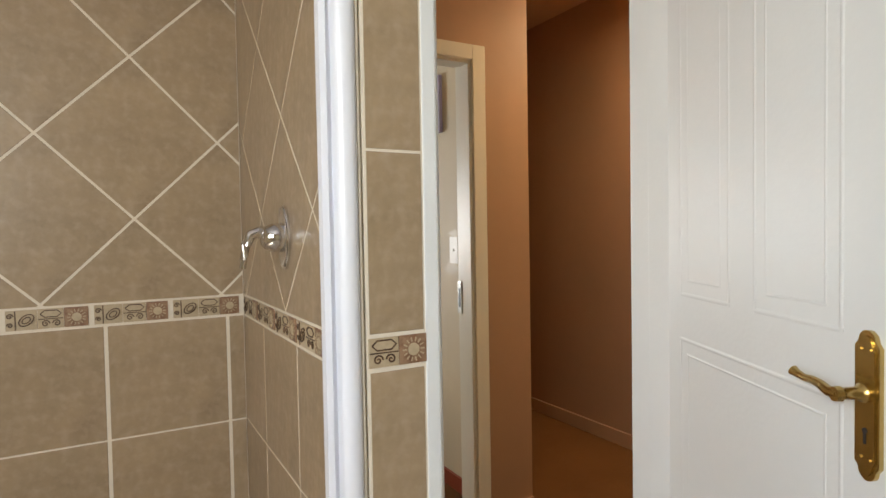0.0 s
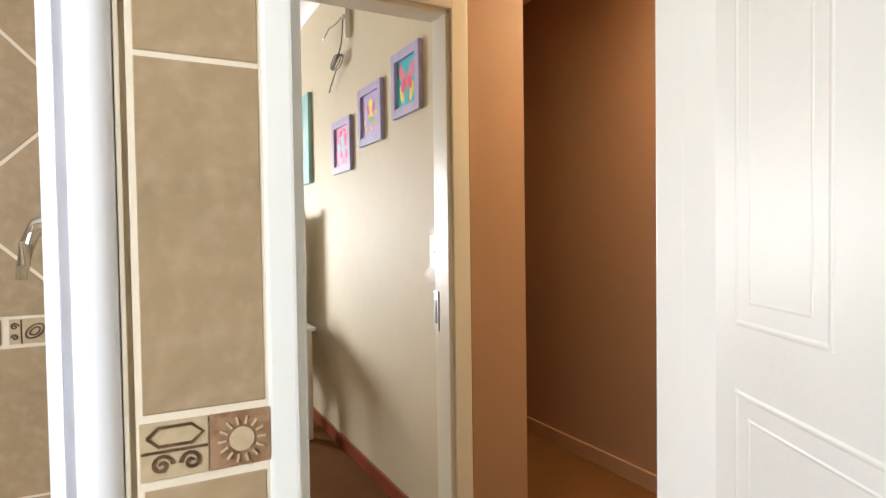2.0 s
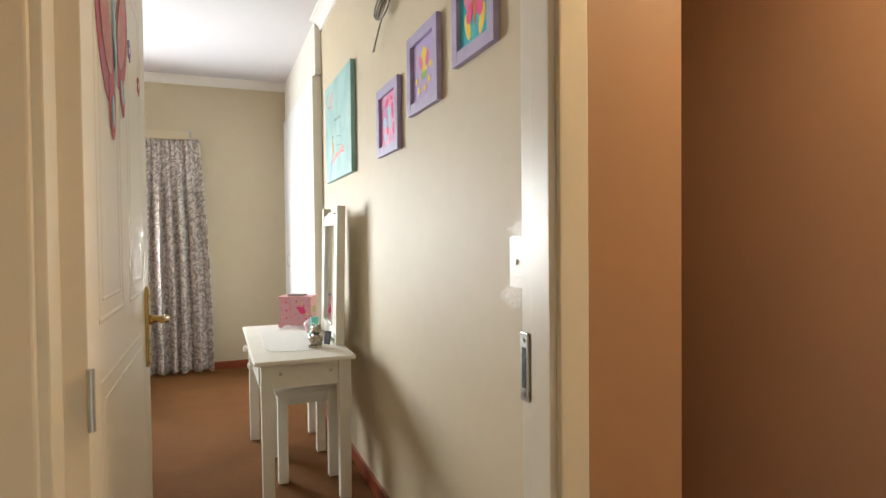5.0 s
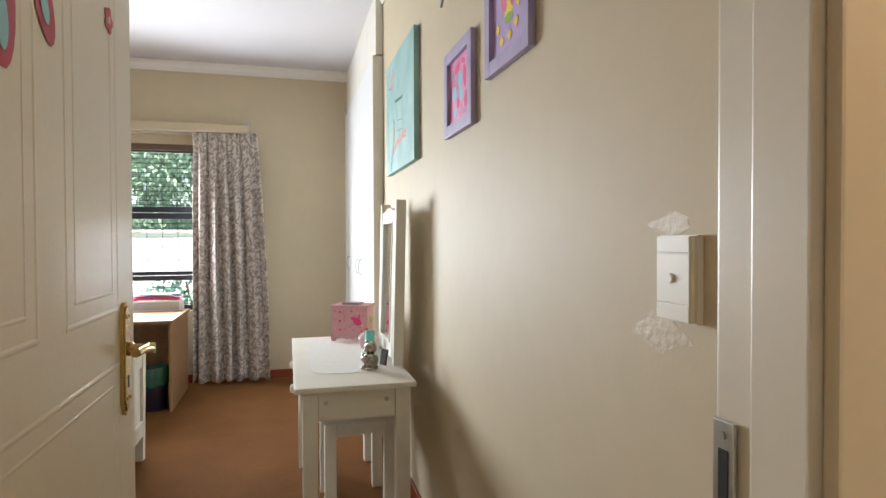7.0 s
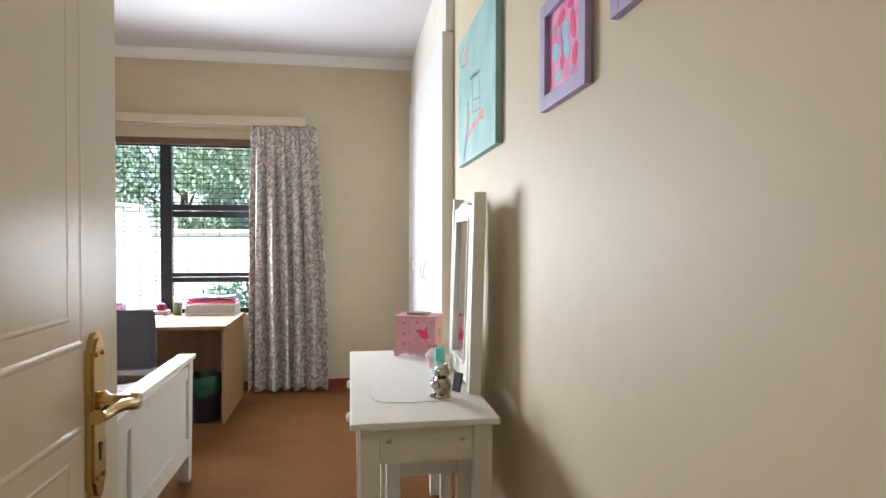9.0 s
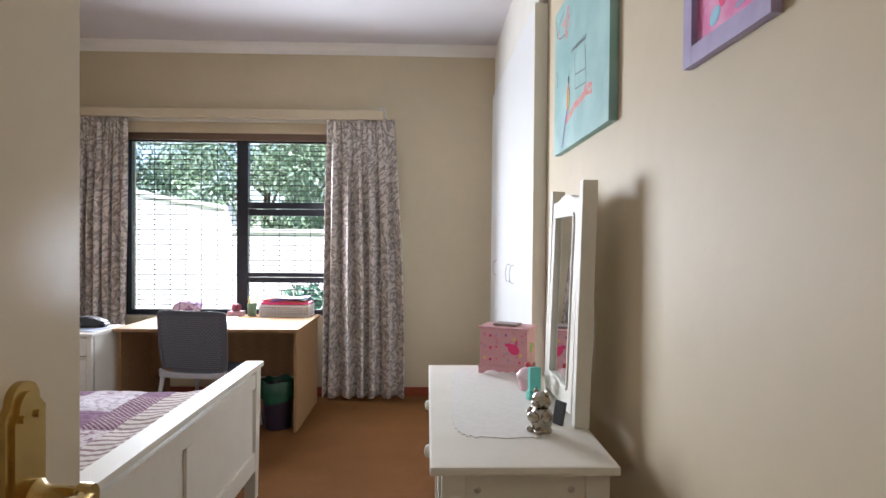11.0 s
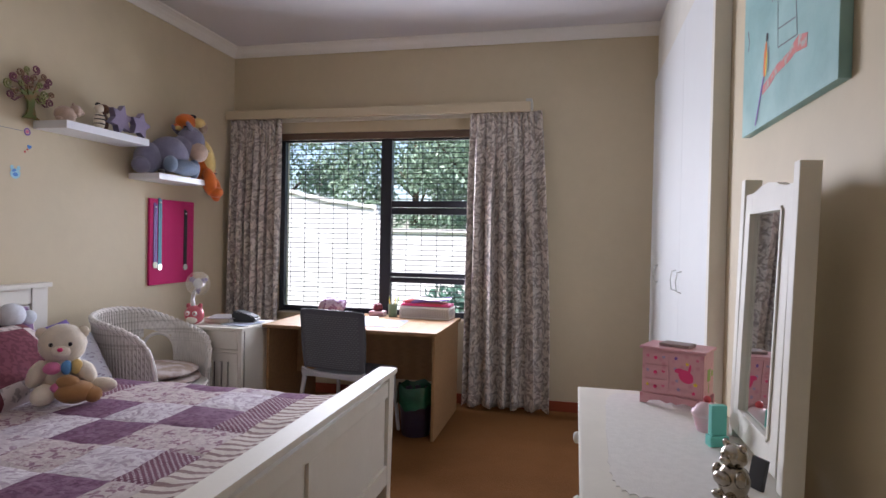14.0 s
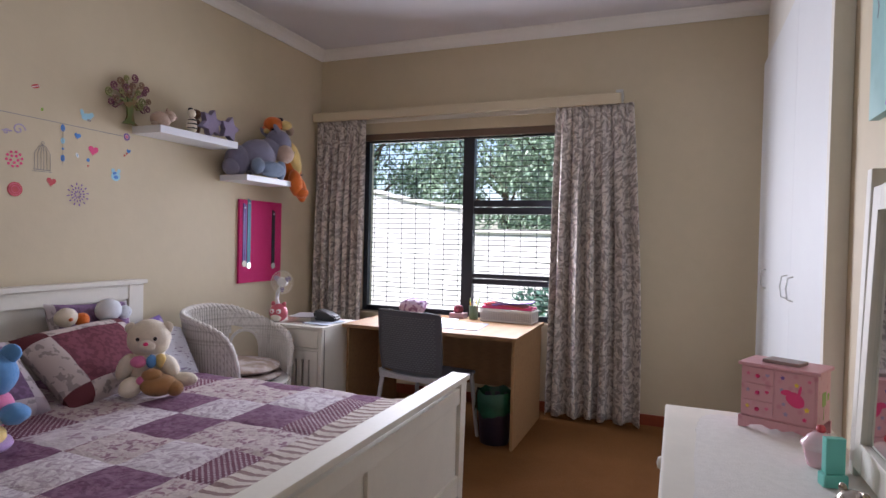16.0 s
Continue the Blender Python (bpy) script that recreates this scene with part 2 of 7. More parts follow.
structure("wall_bed", M_WALL, ((-1.95, 1.77, 0), (XL, YW, 2.9)), label="cream painted wall behind the bed")
structure("wall_pictures", M_WALL, ((XR, 1.905, 0), (1.72, 5.045, 2.9)), ((XR, 5.045, 0), (1.72, 5.09, 2.429)), label="cream painted wall hung with pictures")
structure("wall_bulkhead", M_WHITEWOOD, ((1.53, 5.046, 2.43), (2.2, YW, 2.9)), label="white painted bulkhead over the wardrobe")
structure("wall_wardrobe_back", M_WALL, ((2.10, 5.09, 0), (2.2, YW, 2.43)), ((1.72, 5.04, 0), (2.1, 5.09, 2.43)), label="cream painted wardrobe recess")
structure("wall_passage_side", M_PASSAGE, ((1.724, 1.91, 0), (1.735, YW, 2.72)), label="tan painted passage wall")
structure("wall_door", M_WALL, ((-1.83, 1.80, 0), (0.55, 1.905, 2.9)), ((0.55, 1.80, 2.085), (1.51, 1.905, 2.9)), ((1.51, 1.80, 0), (1.715, 1.905, 2.9)),
          label="cream painted wall round the bedroom door")
structure("wall_door_passage", M_PASSAGE, ((0.553, 1.774, 2.085), (1.51, 1.797, 2.72)), ((1.51, 1.774, 0), (1.735, 1.797, 2.72)), ((1.718, 1.797, 0), (1.735, 1.91, 2.72)),
          label="tan painted wall round the bedroom door")
structure("wall_passage_left", M_WALL, ((0.470, 0.757, 0), (0.572, 1.757, 2.72)), label="cream painted end wall of the passage")
structure("wall_passage_right", M_PASSAGE, ((2.72, 0.876, 0), (2.84, 7.2, 2.72)), label="tan painted passage wall")
structure("wall_passage_end", M_PASSAGE, ((1.735, 6.0, 0), (2.72, 6.1, 2.72)), label="tan painted passage wall")
structure("wall_bathroom_door", M_WALL, ((0.470, 0.675, 0), (0.62, 0.755, 2.72)), ((0.62, 0.76, 2.10), (1.46, 0.872, 2.72)), ((1.46, 0.76, 0), (2.84, 0.872, 2.72)),
          label="painted wall round the bathroom door")
structure("wall_bathroom", M_WALL, ((-1.4, -2.2, 0), (-1.3, -1.3, 2.72)), ((-1.4, -1.3, 0), (-1.3, -0.2, 1.3)), ((-1.4, -1.3, 2.2), (-1.3, -0.2, 2.72)),
          ((-1.4, -0.2, 0), (-1.3, 1.72, 2.72)), ((-1.3, -2.2, 0), (2.3, -2.1, 2.72)), ((2.3, -2.2, 0), (2.4, 0.76, 2.72)),
          label="painted bathroom walls")


def cornice(name, runs, z, mat):
    """A cove along walls; runs of (start, end, inward direction)."""
    bm = bmesh.new()
    prof = [(0.0, -0.075), (0.010, -0.075), (0.014, -0.062), (0.022, -0.045), (0.040, -0.024), (0.060, -0.013), (0.072, -0.010), (0.078, 0.0), (0.0, 0.0)]
    for a, b, inw in runs:
        a, b, inw = Vector(a), Vector(b), Vector(inw)
        ra = [bm.verts.new((*(a + inw * p[0]), z + p[1])) for p in prof]
        rb = [bm.verts.new((*(b + inw * p[0]), z + p[1])) for p in prof]
        for i in range(len(prof)):
            j = (i + 1) % len(prof)
            bm.faces.new((ra[i], ra[j], rb[j], rb[i]))
        bm.faces.new(ra)
        bm.faces.new(rb[::-1])
    return part(name, bm, mat, None, "white moulded cornice", kind="structure")


cornice("cornice", [((XL, YW), (1.53, YW), (0, -1)), ((XL, 1.905), (XL, YW), (1, 0)), ((XR, 1.905), (XR, 5.045), (-1, 0)),
                    ((XL, 1.906), (XR, 1.906), (0, 1))], CEIL - 0.002, M_CORNICE)
structure("skirting_bedroom", M_SKIRT, ((XR - 0.016, 1.96, 0), (XR - 0.001, 5.09, 0.075)), ((XL + 0.001, 1.95, 0), (XL + 0.016, 6.9, 0.075)),
          ((XL + 0.02, YW - 0.016, 0), (1.5, YW - 0.001, 0.075)), bevel=0.003, label="red stained timber skirting")
structure("skirting_passage", M_TANSKIRT, ((2.703, 0.90, 0), (2.719, 6.0, 0.085)), ((1.736, 1.92, 0), (1.75, 6.0, 0.085)),
          ((1.51, 1.760, 0), (1.735, 1.773, 0.085)), bevel=0.003, label="tan painted skirting")


# ---- door frames ----
def door_frame(name, x0, x1, w, y0, y1, top, mat, stop, left_y1=None, left_w=None):
    """A pressed steel frame: flanges on both faces, a stop between two rebates."""
    f = thing(name, Matrix(), "cream enamelled steel door frame", "door frame")
    full_w = w
    for side, xa, s in (("left_jamb", x0, 1), ("right_jamb", x1, -1)):
        bm = bmesh.new()
        w = left_w if left_w and s > 0 else full_w
        lo, hi = sorted((xa, xa + s * w))
        box(bm, (lo, y0, 0), (hi, y0 + 0.016, top), 0.004)
        lo, hi = sorted((xa + s * 0.002, xa + s * (w + 0.014)))
        box(bm, (lo, y0 + 0.0165, 0), (hi, stop if not (left_y1 and s > 0) else min(stop, left_y1 - 0.02), top - 0.02), 0.003)
        lo, hi = sorted((xa + s * 0.002, xa + s * (w - 0.002)))
        ye = left_y1 if left_y1 and s > 0 else y1
        box(bm, (lo, min(stop, ye - 0.02) + 0.0005, 0), (hi, ye + 0.002, top - 0.02), 0.004)
        part(side, bm, mat, f)
    bm = bmesh.new()
    w = full_w
    box(bm, (x0 + (left_w or w), y0 + 0.0005, top - w), (x1 - w, y0 + 0.0155, top), 0.004)
    box(bm, (x0 + w, y0 + 0.0165, top - w - 0.014), (x1 - w, stop, top - 0.004), 0.003)
    box(bm, (x0 + w, stop + 0.0005, top - w), (x1 - w, y1 + 0.002, top - 0.004), 0.003)
    part("head", bm, mat, f)
    return tagged(f, kind="structure")


fr = door_frame("door_frame_bedroom", 0.56, 1.499, 0.062, 1.758, 1.905, 2.08, M_GLOSS, 1.842)
bm = bmesh.new()
box(bm, (1.431, 1.872, 0.935), (1.4355, 1.902, 1.075), 0.001)
strike = part("strike_plate", bm, M_STEEL, fr, "steel strike plate")
part("latch_slot", boxes(((1.4300, 1.879, 0.962), (1.4312, 1.893, 1.045))), M_BLACK, strike)
bm = bmesh.new()
for z in (0.948, 1.060):
    rod(bm, (1.4312, 1.887, z), (1.4290, 1.887, z), 0.0045)
part("screw", bm, M_STEEL, strike)
fr2 = door_frame("door_frame_bathroom", 0.618, 1.446, 0.044, 0.664, 0.875, 2.095, M_DOORWHITE, 0.80, 0.740, 0.031)
part("latch_keep", boxes(((0.644, 0.672, 0.95), (0.6515, 0.705, 1.09)), bevel=0.001), M_DOORWHITE, fr2, "painted latch keep")


# ---- doors ----
def grooved_panel(bm, u0, u1, z0, z1, face, s, arch=0.0):
    """A moulding of two raised beads round a door panel, on the face at y = face; s: the way out."""
    for inset, w, h in ((0.0, 0.011, 0.0010), (0.036, 0.007, 0.0008)):
        a, b, c, d = u0 + inset, u1 - inset, z0 + inset, z1 - inset
        for p, q in (((a, c), (b, c)), ((b, c), (b, d)), ((b, d), (a, d)), ((a, d), (a, c))):
            lo = (min(p[0], q[0]) - w / 2, min(face, face + s * h), min(p[1], q[1]) - w / 2)
            hi = (max(p[0], q[0]) + w / 2, max(face, face + s * h), max(p[1], q[1]) + w / 2)
            across = 2 if p[0] != q[0] else 0
            mid = (lo[across] + hi[across]) / 2
            for v in box(bm, lo, hi):
                if (v.co.y - face) * s > h / 2:
                    v.co[across] += (mid - v.co[across]) * 0.75


def lever_handle(parent, u, face, s, toward, z=1.045):
    """Brass lever on a long scalloped backplate."""
    h = thing("door_handle", pose(u, face, z), "polished brass lever handle on a long backplate", "")
    h.parent = parent
    bm = bmesh.new()
    out = []
    for k in range(13):
        a = math.pi * k / 12
        out.append((0.017 * math.cos(a), 0.078 + 0.017 * math.sin(a)))
    out = [(0.024, 0.070)] + out + [(-0.024, 0.070), (-0.024, -0.110)]
    out += [(-0.017 * math.cos(math.pi * k / 12), -0.118 - 0.017 * math.sin(math.pi * k / 12)) for k in range(13)] + [(0.024, -0.110)]
    prism(bm, out, 1, 0.0, s * 0.007)
    inner = [(p[0] * 0.72, (p[1] + 0.02) * 0.93 - 0.02) for p in out]
    prism(bm, inner, 1, s * 0.0071, s * 0.010)
    part("backplate", bm, M_BRASS, h)
    bm = bmesh.new()
    for z0 in (0.078, -0.118):
        for dx in (-0.009, 0.009):
            rod(bm, (dx, s * 0.009, z0 * 0.85), (dx, s * 0.0125, z0 * 0.85), 0.0032)
    part("screw", bm, M_BRASS, h)
    bm = bmesh.new()
    rod(bm, (0, s * 0.0101, -0.058), (0, s * 0.0112, -0.058), 0.0045)
    box(bm, (-0.002, min(s * 0.0101, s * 0.0112), -0.078), (0.002, max(s * 0.0101, s * 0.0112), -0.058))
    part("keyhole", bm, M_BLACK, h)
    bm = bmesh.new()
    lathe(bm, [(0.014, 0.010), (0.015, 0.016), (0.010, 0.022), (0.009, 0.046), (0.012, 0.050), (0.011, 0.060)], 16, pose(0, 0, 0, -90 * s, 0, 0))
    tube(bm, [(0, s * 0.052, 0), (toward * 0.016, s * 0.056, 0.000), (toward * 0.035, s * 0.054, 0.005), (toward * 0.058, s * 0.050, 0.006),
              (toward * 0.080, s * 0.048, 0.004), (toward * 0.100, s * 0.048, 0.007), (toward * 0.108, s * 0.049, 0.010)],
         lambda f: 0.009 - 0.004 * f + 0.004 * max(0, f - 0.75) * 4, 12)
    part("lever", bm, M_BRASS, h, smooth=True)
    return h


def panel_door(name, m, width, mat, label, s, panels):
    """A leaf in x (from the hinge) and z, 40 mm thick; its seen face is at y = 0, and s is the way out of it."""
    d = thing(name, m, label, "door")
    part("leaf", boxes(((0, min(0, -s * 0.04), 0.012), (width, max(0, -s * 0.04), 2.035)), bevel=0.002), mat, d)
    for u0, u1, z0, z1 in panels:
        bm = bmesh.new()
        grooved_panel(bm, u0, u1, z0, z1, 0, s)
        part("panel_moulding", bm, mat, d)
    lever_handle(d, 0.785 if width > 0.8 else 0.716, 0, s, -1)
    bm = bmesh.new()
    for z in (0.25, 1.02, 1.80):
        rod(bm, (-0.004, s * 0.004, z - 0.05), (-0.004, s * 0.004, z + 0.05), 0.006)
    part("hinge", bm, M_STEEL, d, "steel butt hinge")
    return d


angle_bath = math.degrees(math.atan2(-0.90, -0.436))
panel_door("bathroom_door", pose(1.404, 0.764, 0, 0, 0, angle_bath), 0.76, M_DOORWHITE, "white moulded panel door standing open into the bathroom", -1, ((0.105, 0.325, 1.130, 1.90), (0.420, 0.655, 1.130, 1.90), (0.105, 0.655, 0.22, 1.015)))
bdoor = panel_door("bedroom_door", pose(0.658, 1.900, 0, 0, 0, 89.7), 0.870, M_DOORCREAM, "cream moulded panel door with butterfly stickers standing open", -1, ((0.105, 0.375, 1.130, 1.90), (0.485, 0.755, 1.130, 1.90), (0.105, 0.755, 0.22, 1.020)))


# ---- flat shapes ----
def ellipse(cx, cy, rx, ry, ang=0, n=18):
    c, s = math.cos(radians(ang)), math.sin(radians(ang))
    return [(cx + rx * math.cos(a) * c - ry * math.sin(a) * s, cy + rx * math.cos(a) * s + ry * math.sin(a) * c) for a in (2 * math.pi * k / n for k in range(n))]


def heart(cx, cy, r, ang=0):
    c, s = math.cos(radians(ang)), math.sin(radians(ang))
    pts = []
    for k in range(24):
        t = 2 * math.pi * k / 24
        x, y = r * 16 * math.sin(t) ** 3 / 17, r * (13 * math.cos(t) - 5 * math.cos(2 * t) - 2 * math.cos(3 * t) - math.cos(4 * t)) / 17
        pts.append((cx + x * c - y * s, cy + x * s + y * c))
    return pts


def star(cx, cy, r, n=5, inner=0.45, ang=90):
    return [(cx + (r if k % 2 == 0 else r * inner) * math.cos(radians(ang) + math.pi * k / n),
             cy + (r if k % 2 == 0 else r * inner) * math.sin(radians(ang) + math.pi * k / n)) for k in range(2 * n)]


def flat(shapes, thick=0.0012, base=0.0):
    """Thin plates in x and z, standing out to -y: one bmesh."""
    bm = bmesh.new()
    for n, out in enumerate(shapes):
        prism(bm, out, 1, -base - 0.0001 * n, -base - thick - 0.0001 * n)
    return bm


def paint(name, colour, rough=0.5):
    return material(name, colour, rough, vary=0.06, scale=25)


P_RED = paint("red_paint", (0.55, 0.06, 0.07))
P_PINK = paint("pink_paint", (0.70, 0.16, 0.28))
P_HOT = paint("magenta_paint", (0.75, 0.05, 0.20))
P_BLUE = paint("blue_paint", (0.06, 0.22, 0.60))
P_SKY = paint("sky_blue_paint", (0.30, 0.58, 0.72))
P_LILAC = two_tone(paint("lilac_paint", (0.41, 0.355, 0.54)), (0.35, 0.29, 0.48), scale=14, lo=0.4, hi=0.7)
P_PURPLE = paint("purple_paint", (0.20, 0.10, 0.38))
P_YELLOW = paint("yellow_paint", (0.85, 0.62, 0.05))
P_GREEN = paint("green_paint", (0.25, 0.45, 0.05))
P_GREY = paint("grey_paint", (0.30, 0.28, 0.28))
P_ORANGE = paint("orange_paint", (0.75, 0.20, 0.04))
P_WHITE = paint("white_paint", (0.80, 0.80, 0.80))
P_DARK = paint("dark_paint", (0.03, 0.03, 0.035))

# stickers on the open door: door coordinates, x along the leaf from the hinge
ON_DOOR = pose(0.6585, 1.90, 0, 0, 0, 89.7)
P_ROSE = two_tone(paint("rose_print", (0.50, 0.055, 0.09)), (0.46, 0.10, 0.20), scale=9, lo=0.4, hi=0.65)
P_BLUSH = two_tone(paint("blush_print", (0.62, 0.20, 0.22)), (0.62, 0.36, 0.28), scale=12, lo=0.45, hi=0.65)
butterfly = thing("butterfly_sticker", ON_DOOR, "large rose pink butterfly sticker on the door", "sticker")
for nm, shapes, mt, base in (
        ("upper_wing", [ellipse(0.215, 1.665, 0.080, 0.135, 30), ellipse(0.425, 1.720, 0.078, 0.135, -28)], P_ROSE, 0.0),
        ("upper_wing_patch", [ellipse(0.220, 1.690, 0.052, 0.100, 30), ellipse(0.420, 1.735, 0.050, 0.100, -28)], P_BLUSH, 0.0014),
        ("lower_wing", [ellipse(0.283, 1.560, 0.038, 0.086, 3), ellipse(0.405, 1.612, 0.033, 0.072, 28)], P_ROSE, 0.0007),
        ("wing_spot", [ellipse(0.284, 1.530, 0.014, 0.034, 2), ellipse(0.408, 1.598, 0.013, 0.028, 26)], P_SKY, 0.0021),
        ("body", [ellipse(0.318, 1.695, 0.014, 0.105, 8)], P_SKY, 0.0028)):
    for one in shapes:
        part(nm, flat([one], 0.0006, base), mt, butterfly)
petals = [ellipse(0.714 + 0.016 * math.cos(a), 1.685 + 0.016 * math.sin(a), 0.010, 0.010) for a in (math.pi * 0.4 * k for k in range(5))]
multi("flower_sticker", [(flat(petals), P_RED), (flat([ellipse(0.714, 1.685, 0.007, 0.007)], 0.002), P_WHITE)],
      None, "small red flower sticker on the door", "sticker", m=ON_DOOR, smooth=False)
petals = [ellipse(0.545 + 0.016 * math.cos(a), 1.730 + 0.016 * math.sin(a), 0.010, 0.012) for a in (math.pi * 0.4 * k for k in range(5))]
multi("flower_sticker", [(flat(petals), P_PURPLE), (flat([ellipse(0.545, 1.730, 0.007, 0.007)], 0.002), P_WHITE)], None, "small purple flower sticker on the door", "sticker", m=ON_DOOR, smooth=False)

# ---- pictures; local x runs along the wall away from the window ----
def on_right_wall(y, z, out=0.0):
    return pose(XR - out, y, z, 0, 0, -90)


def framed_picture(y0, y1, z0, z1, back, shapes, label):
    w, h = y1 - y0, z1 - z0
    f = thing("framed_picture", on_right_wall((y0 + y1) / 2, (z0 + z1) / 2, 0.002), label, "picture", "small framed pictures on the wall")
    b, d = 0.040, 0.020
    bm = bmesh.new()
    for lo, hi in (((-w / 2, -d, -h / 2), (-w / 2 + b, 0, h / 2)), ((w / 2 - b, -d, -h / 2), (w / 2, 0, h / 2)),
                   ((-w / 2 + b, -d + 0.0004, -h / 2), (w / 2 - b, 0, -h / 2 + b)), ((-w / 2 + b, -d + 0.0004, h / 2 - b), (w / 2 - b, 0, h / 2))):
        box(bm, lo, hi, 0.0015)
    part("frame", bm, P_LILAC, f, "lilac painted wooden frame")
    canvas = part("painting", boxes(((-w / 2 + b, -0.006, -h / 2 + b), (w / 2 - b, -0.001, h / 2 - b))), back, f)
    for n, (sh, mt) in enumerate(shapes):
        for k, one in enumerate(sh):
            part("painted_shape", flat([one], 0.0004, 0.0061 + 0.0004 * n + 0.0001 * k), mt, canvas)
    return f


framed_picture(2.26, 2.555, 1.800, 2.088, two_tone(paint("turquoise_painting", (0.02, 0.36, 0.45)), (0.03, 0.52, 0.58), scale=12, lo=0.4, hi=0.7), [
    ([ellipse(-0.045, 0.035, 0.026, 0.06, 35), ellipse(0.045, 0.03, 0.026, 0.06, -35)], P_PINK),
    ([ellipse(-0.05, -0.045, 0.018, 0.045, 20), ellipse(0.05, -0.05, 0.018, 0.045, -20)], P_YELLOW),
    ([ellipse(0, -0.005, 0.008, 0.05)], P_ORANGE), ([ellipse(-0.035, -0.01, 0.022, 0.03, -20), ellipse(0.035, -0.01, 0.022, 0.03, 20)], P_HOT)],
    "lilac framed picture of a butterfly on turquoise")
framed_picture(2.690, 3.015, 1.735, 2.030, paint("lilac_painting", (0.46, 0.34, 0.62)), [
    ([ellipse(0, 0.05, 0.03, 0.03), star(0.0, 0.01, 0.04, 6, 0.6)], P_YELLOW),
    ([ellipse(-0.035, 0.03, 0.018, 0.03, 30), ellipse(0.035, 0.03, 0.018, 0.03, -30)], P_PINK),
    ([ellipse(0, -0.022, 0.03, 0.014)], P_GREEN),
    ([star(x, z, 0.017, 4, 0.7) for x, z in ((0.07, 0.0), (0.055, -0.05), (-0.05, -0.07), (0.01, -0.07), (-0.08, -0.03))], P_YELLOW)],
    "lilac framed picture of a yellow fairy with flowers")
framed_picture(3.15, 3.48, 1.636, 1.938, two_tone(paint("pink_painting", (0.75, 0.20, 0.42)), (0.80, 0.38, 0.58), scale=14, lo=0.4, hi=0.65), [
    ([ellipse(-0.07, -0.005, 0.026, 0.026), ellipse(0.005, 0.030, 0.024, 0.030, 10), ellipse(0.015, -0.020, 0.018, 0.030, 20), ellipse(-0.05, -0.075, 0.022, 0.016, 30)], P_SKY),
    ([ellipse(0.055, 0.03, 0.016, 0.040, 10), ellipse(0.07, -0.05, 0.018, 0.030, -20), ellipse(-0.03, 0.075, 0.030, 0.016, 20), ellipse(-0.02, -0.045, 0.014, 0.022), ellipse(0.04, 0.085, 0.022, 0.010, -15)], P_HOT),
    ([ellipse(-0.025, 0.01, 0.006, 0.050, 12), ellipse(-0.075, 0.055, 0.010, 0.020, 20), ellipse(0.05, -0.085, 0.022, 0.008, 10)], P_LILAC)],
    "lilac framed picture of a blue butterfly on pink")
M_CANVAS = two_tone(material("turquoise_canvas", (0.26, 0.46, 0.44), 0.6, vary=0.12, scale=4, bump=0.15, bump_scale=300), (0.36, 0.56, 0.53), scale=5, lo=0.4, hi=0.7)
cv = thing("canvas_picture", on_right_wall(4.368, 1.935, 0.001), "turquoise stretched canvas painting of a bird and branches", "picture")
part("canvas", boxes(((-0.385, -0.028, -0.305), (0.385, 0, 0.305)), bevel=0.003), M_CANVAS, cv)


def stroke(pts, w):
    """A flat ribbon along points."""
    out, back = [], []
    for i, p in enumerate(pts):
        a, b = pts[max(0, i - 1)], pts[min(len(pts) - 1, i + 1)]
        dx, dy = b[0] - a[0], b[1] - a[1]
        L = math.hypot(dx, dy) or 1
        out.append((p[0] - dy / L * w, p[1] + dx / L * w))
        back.append((p[0] + dy / L * w, p[1] - dx / L * w))
    return out + back[::-1]


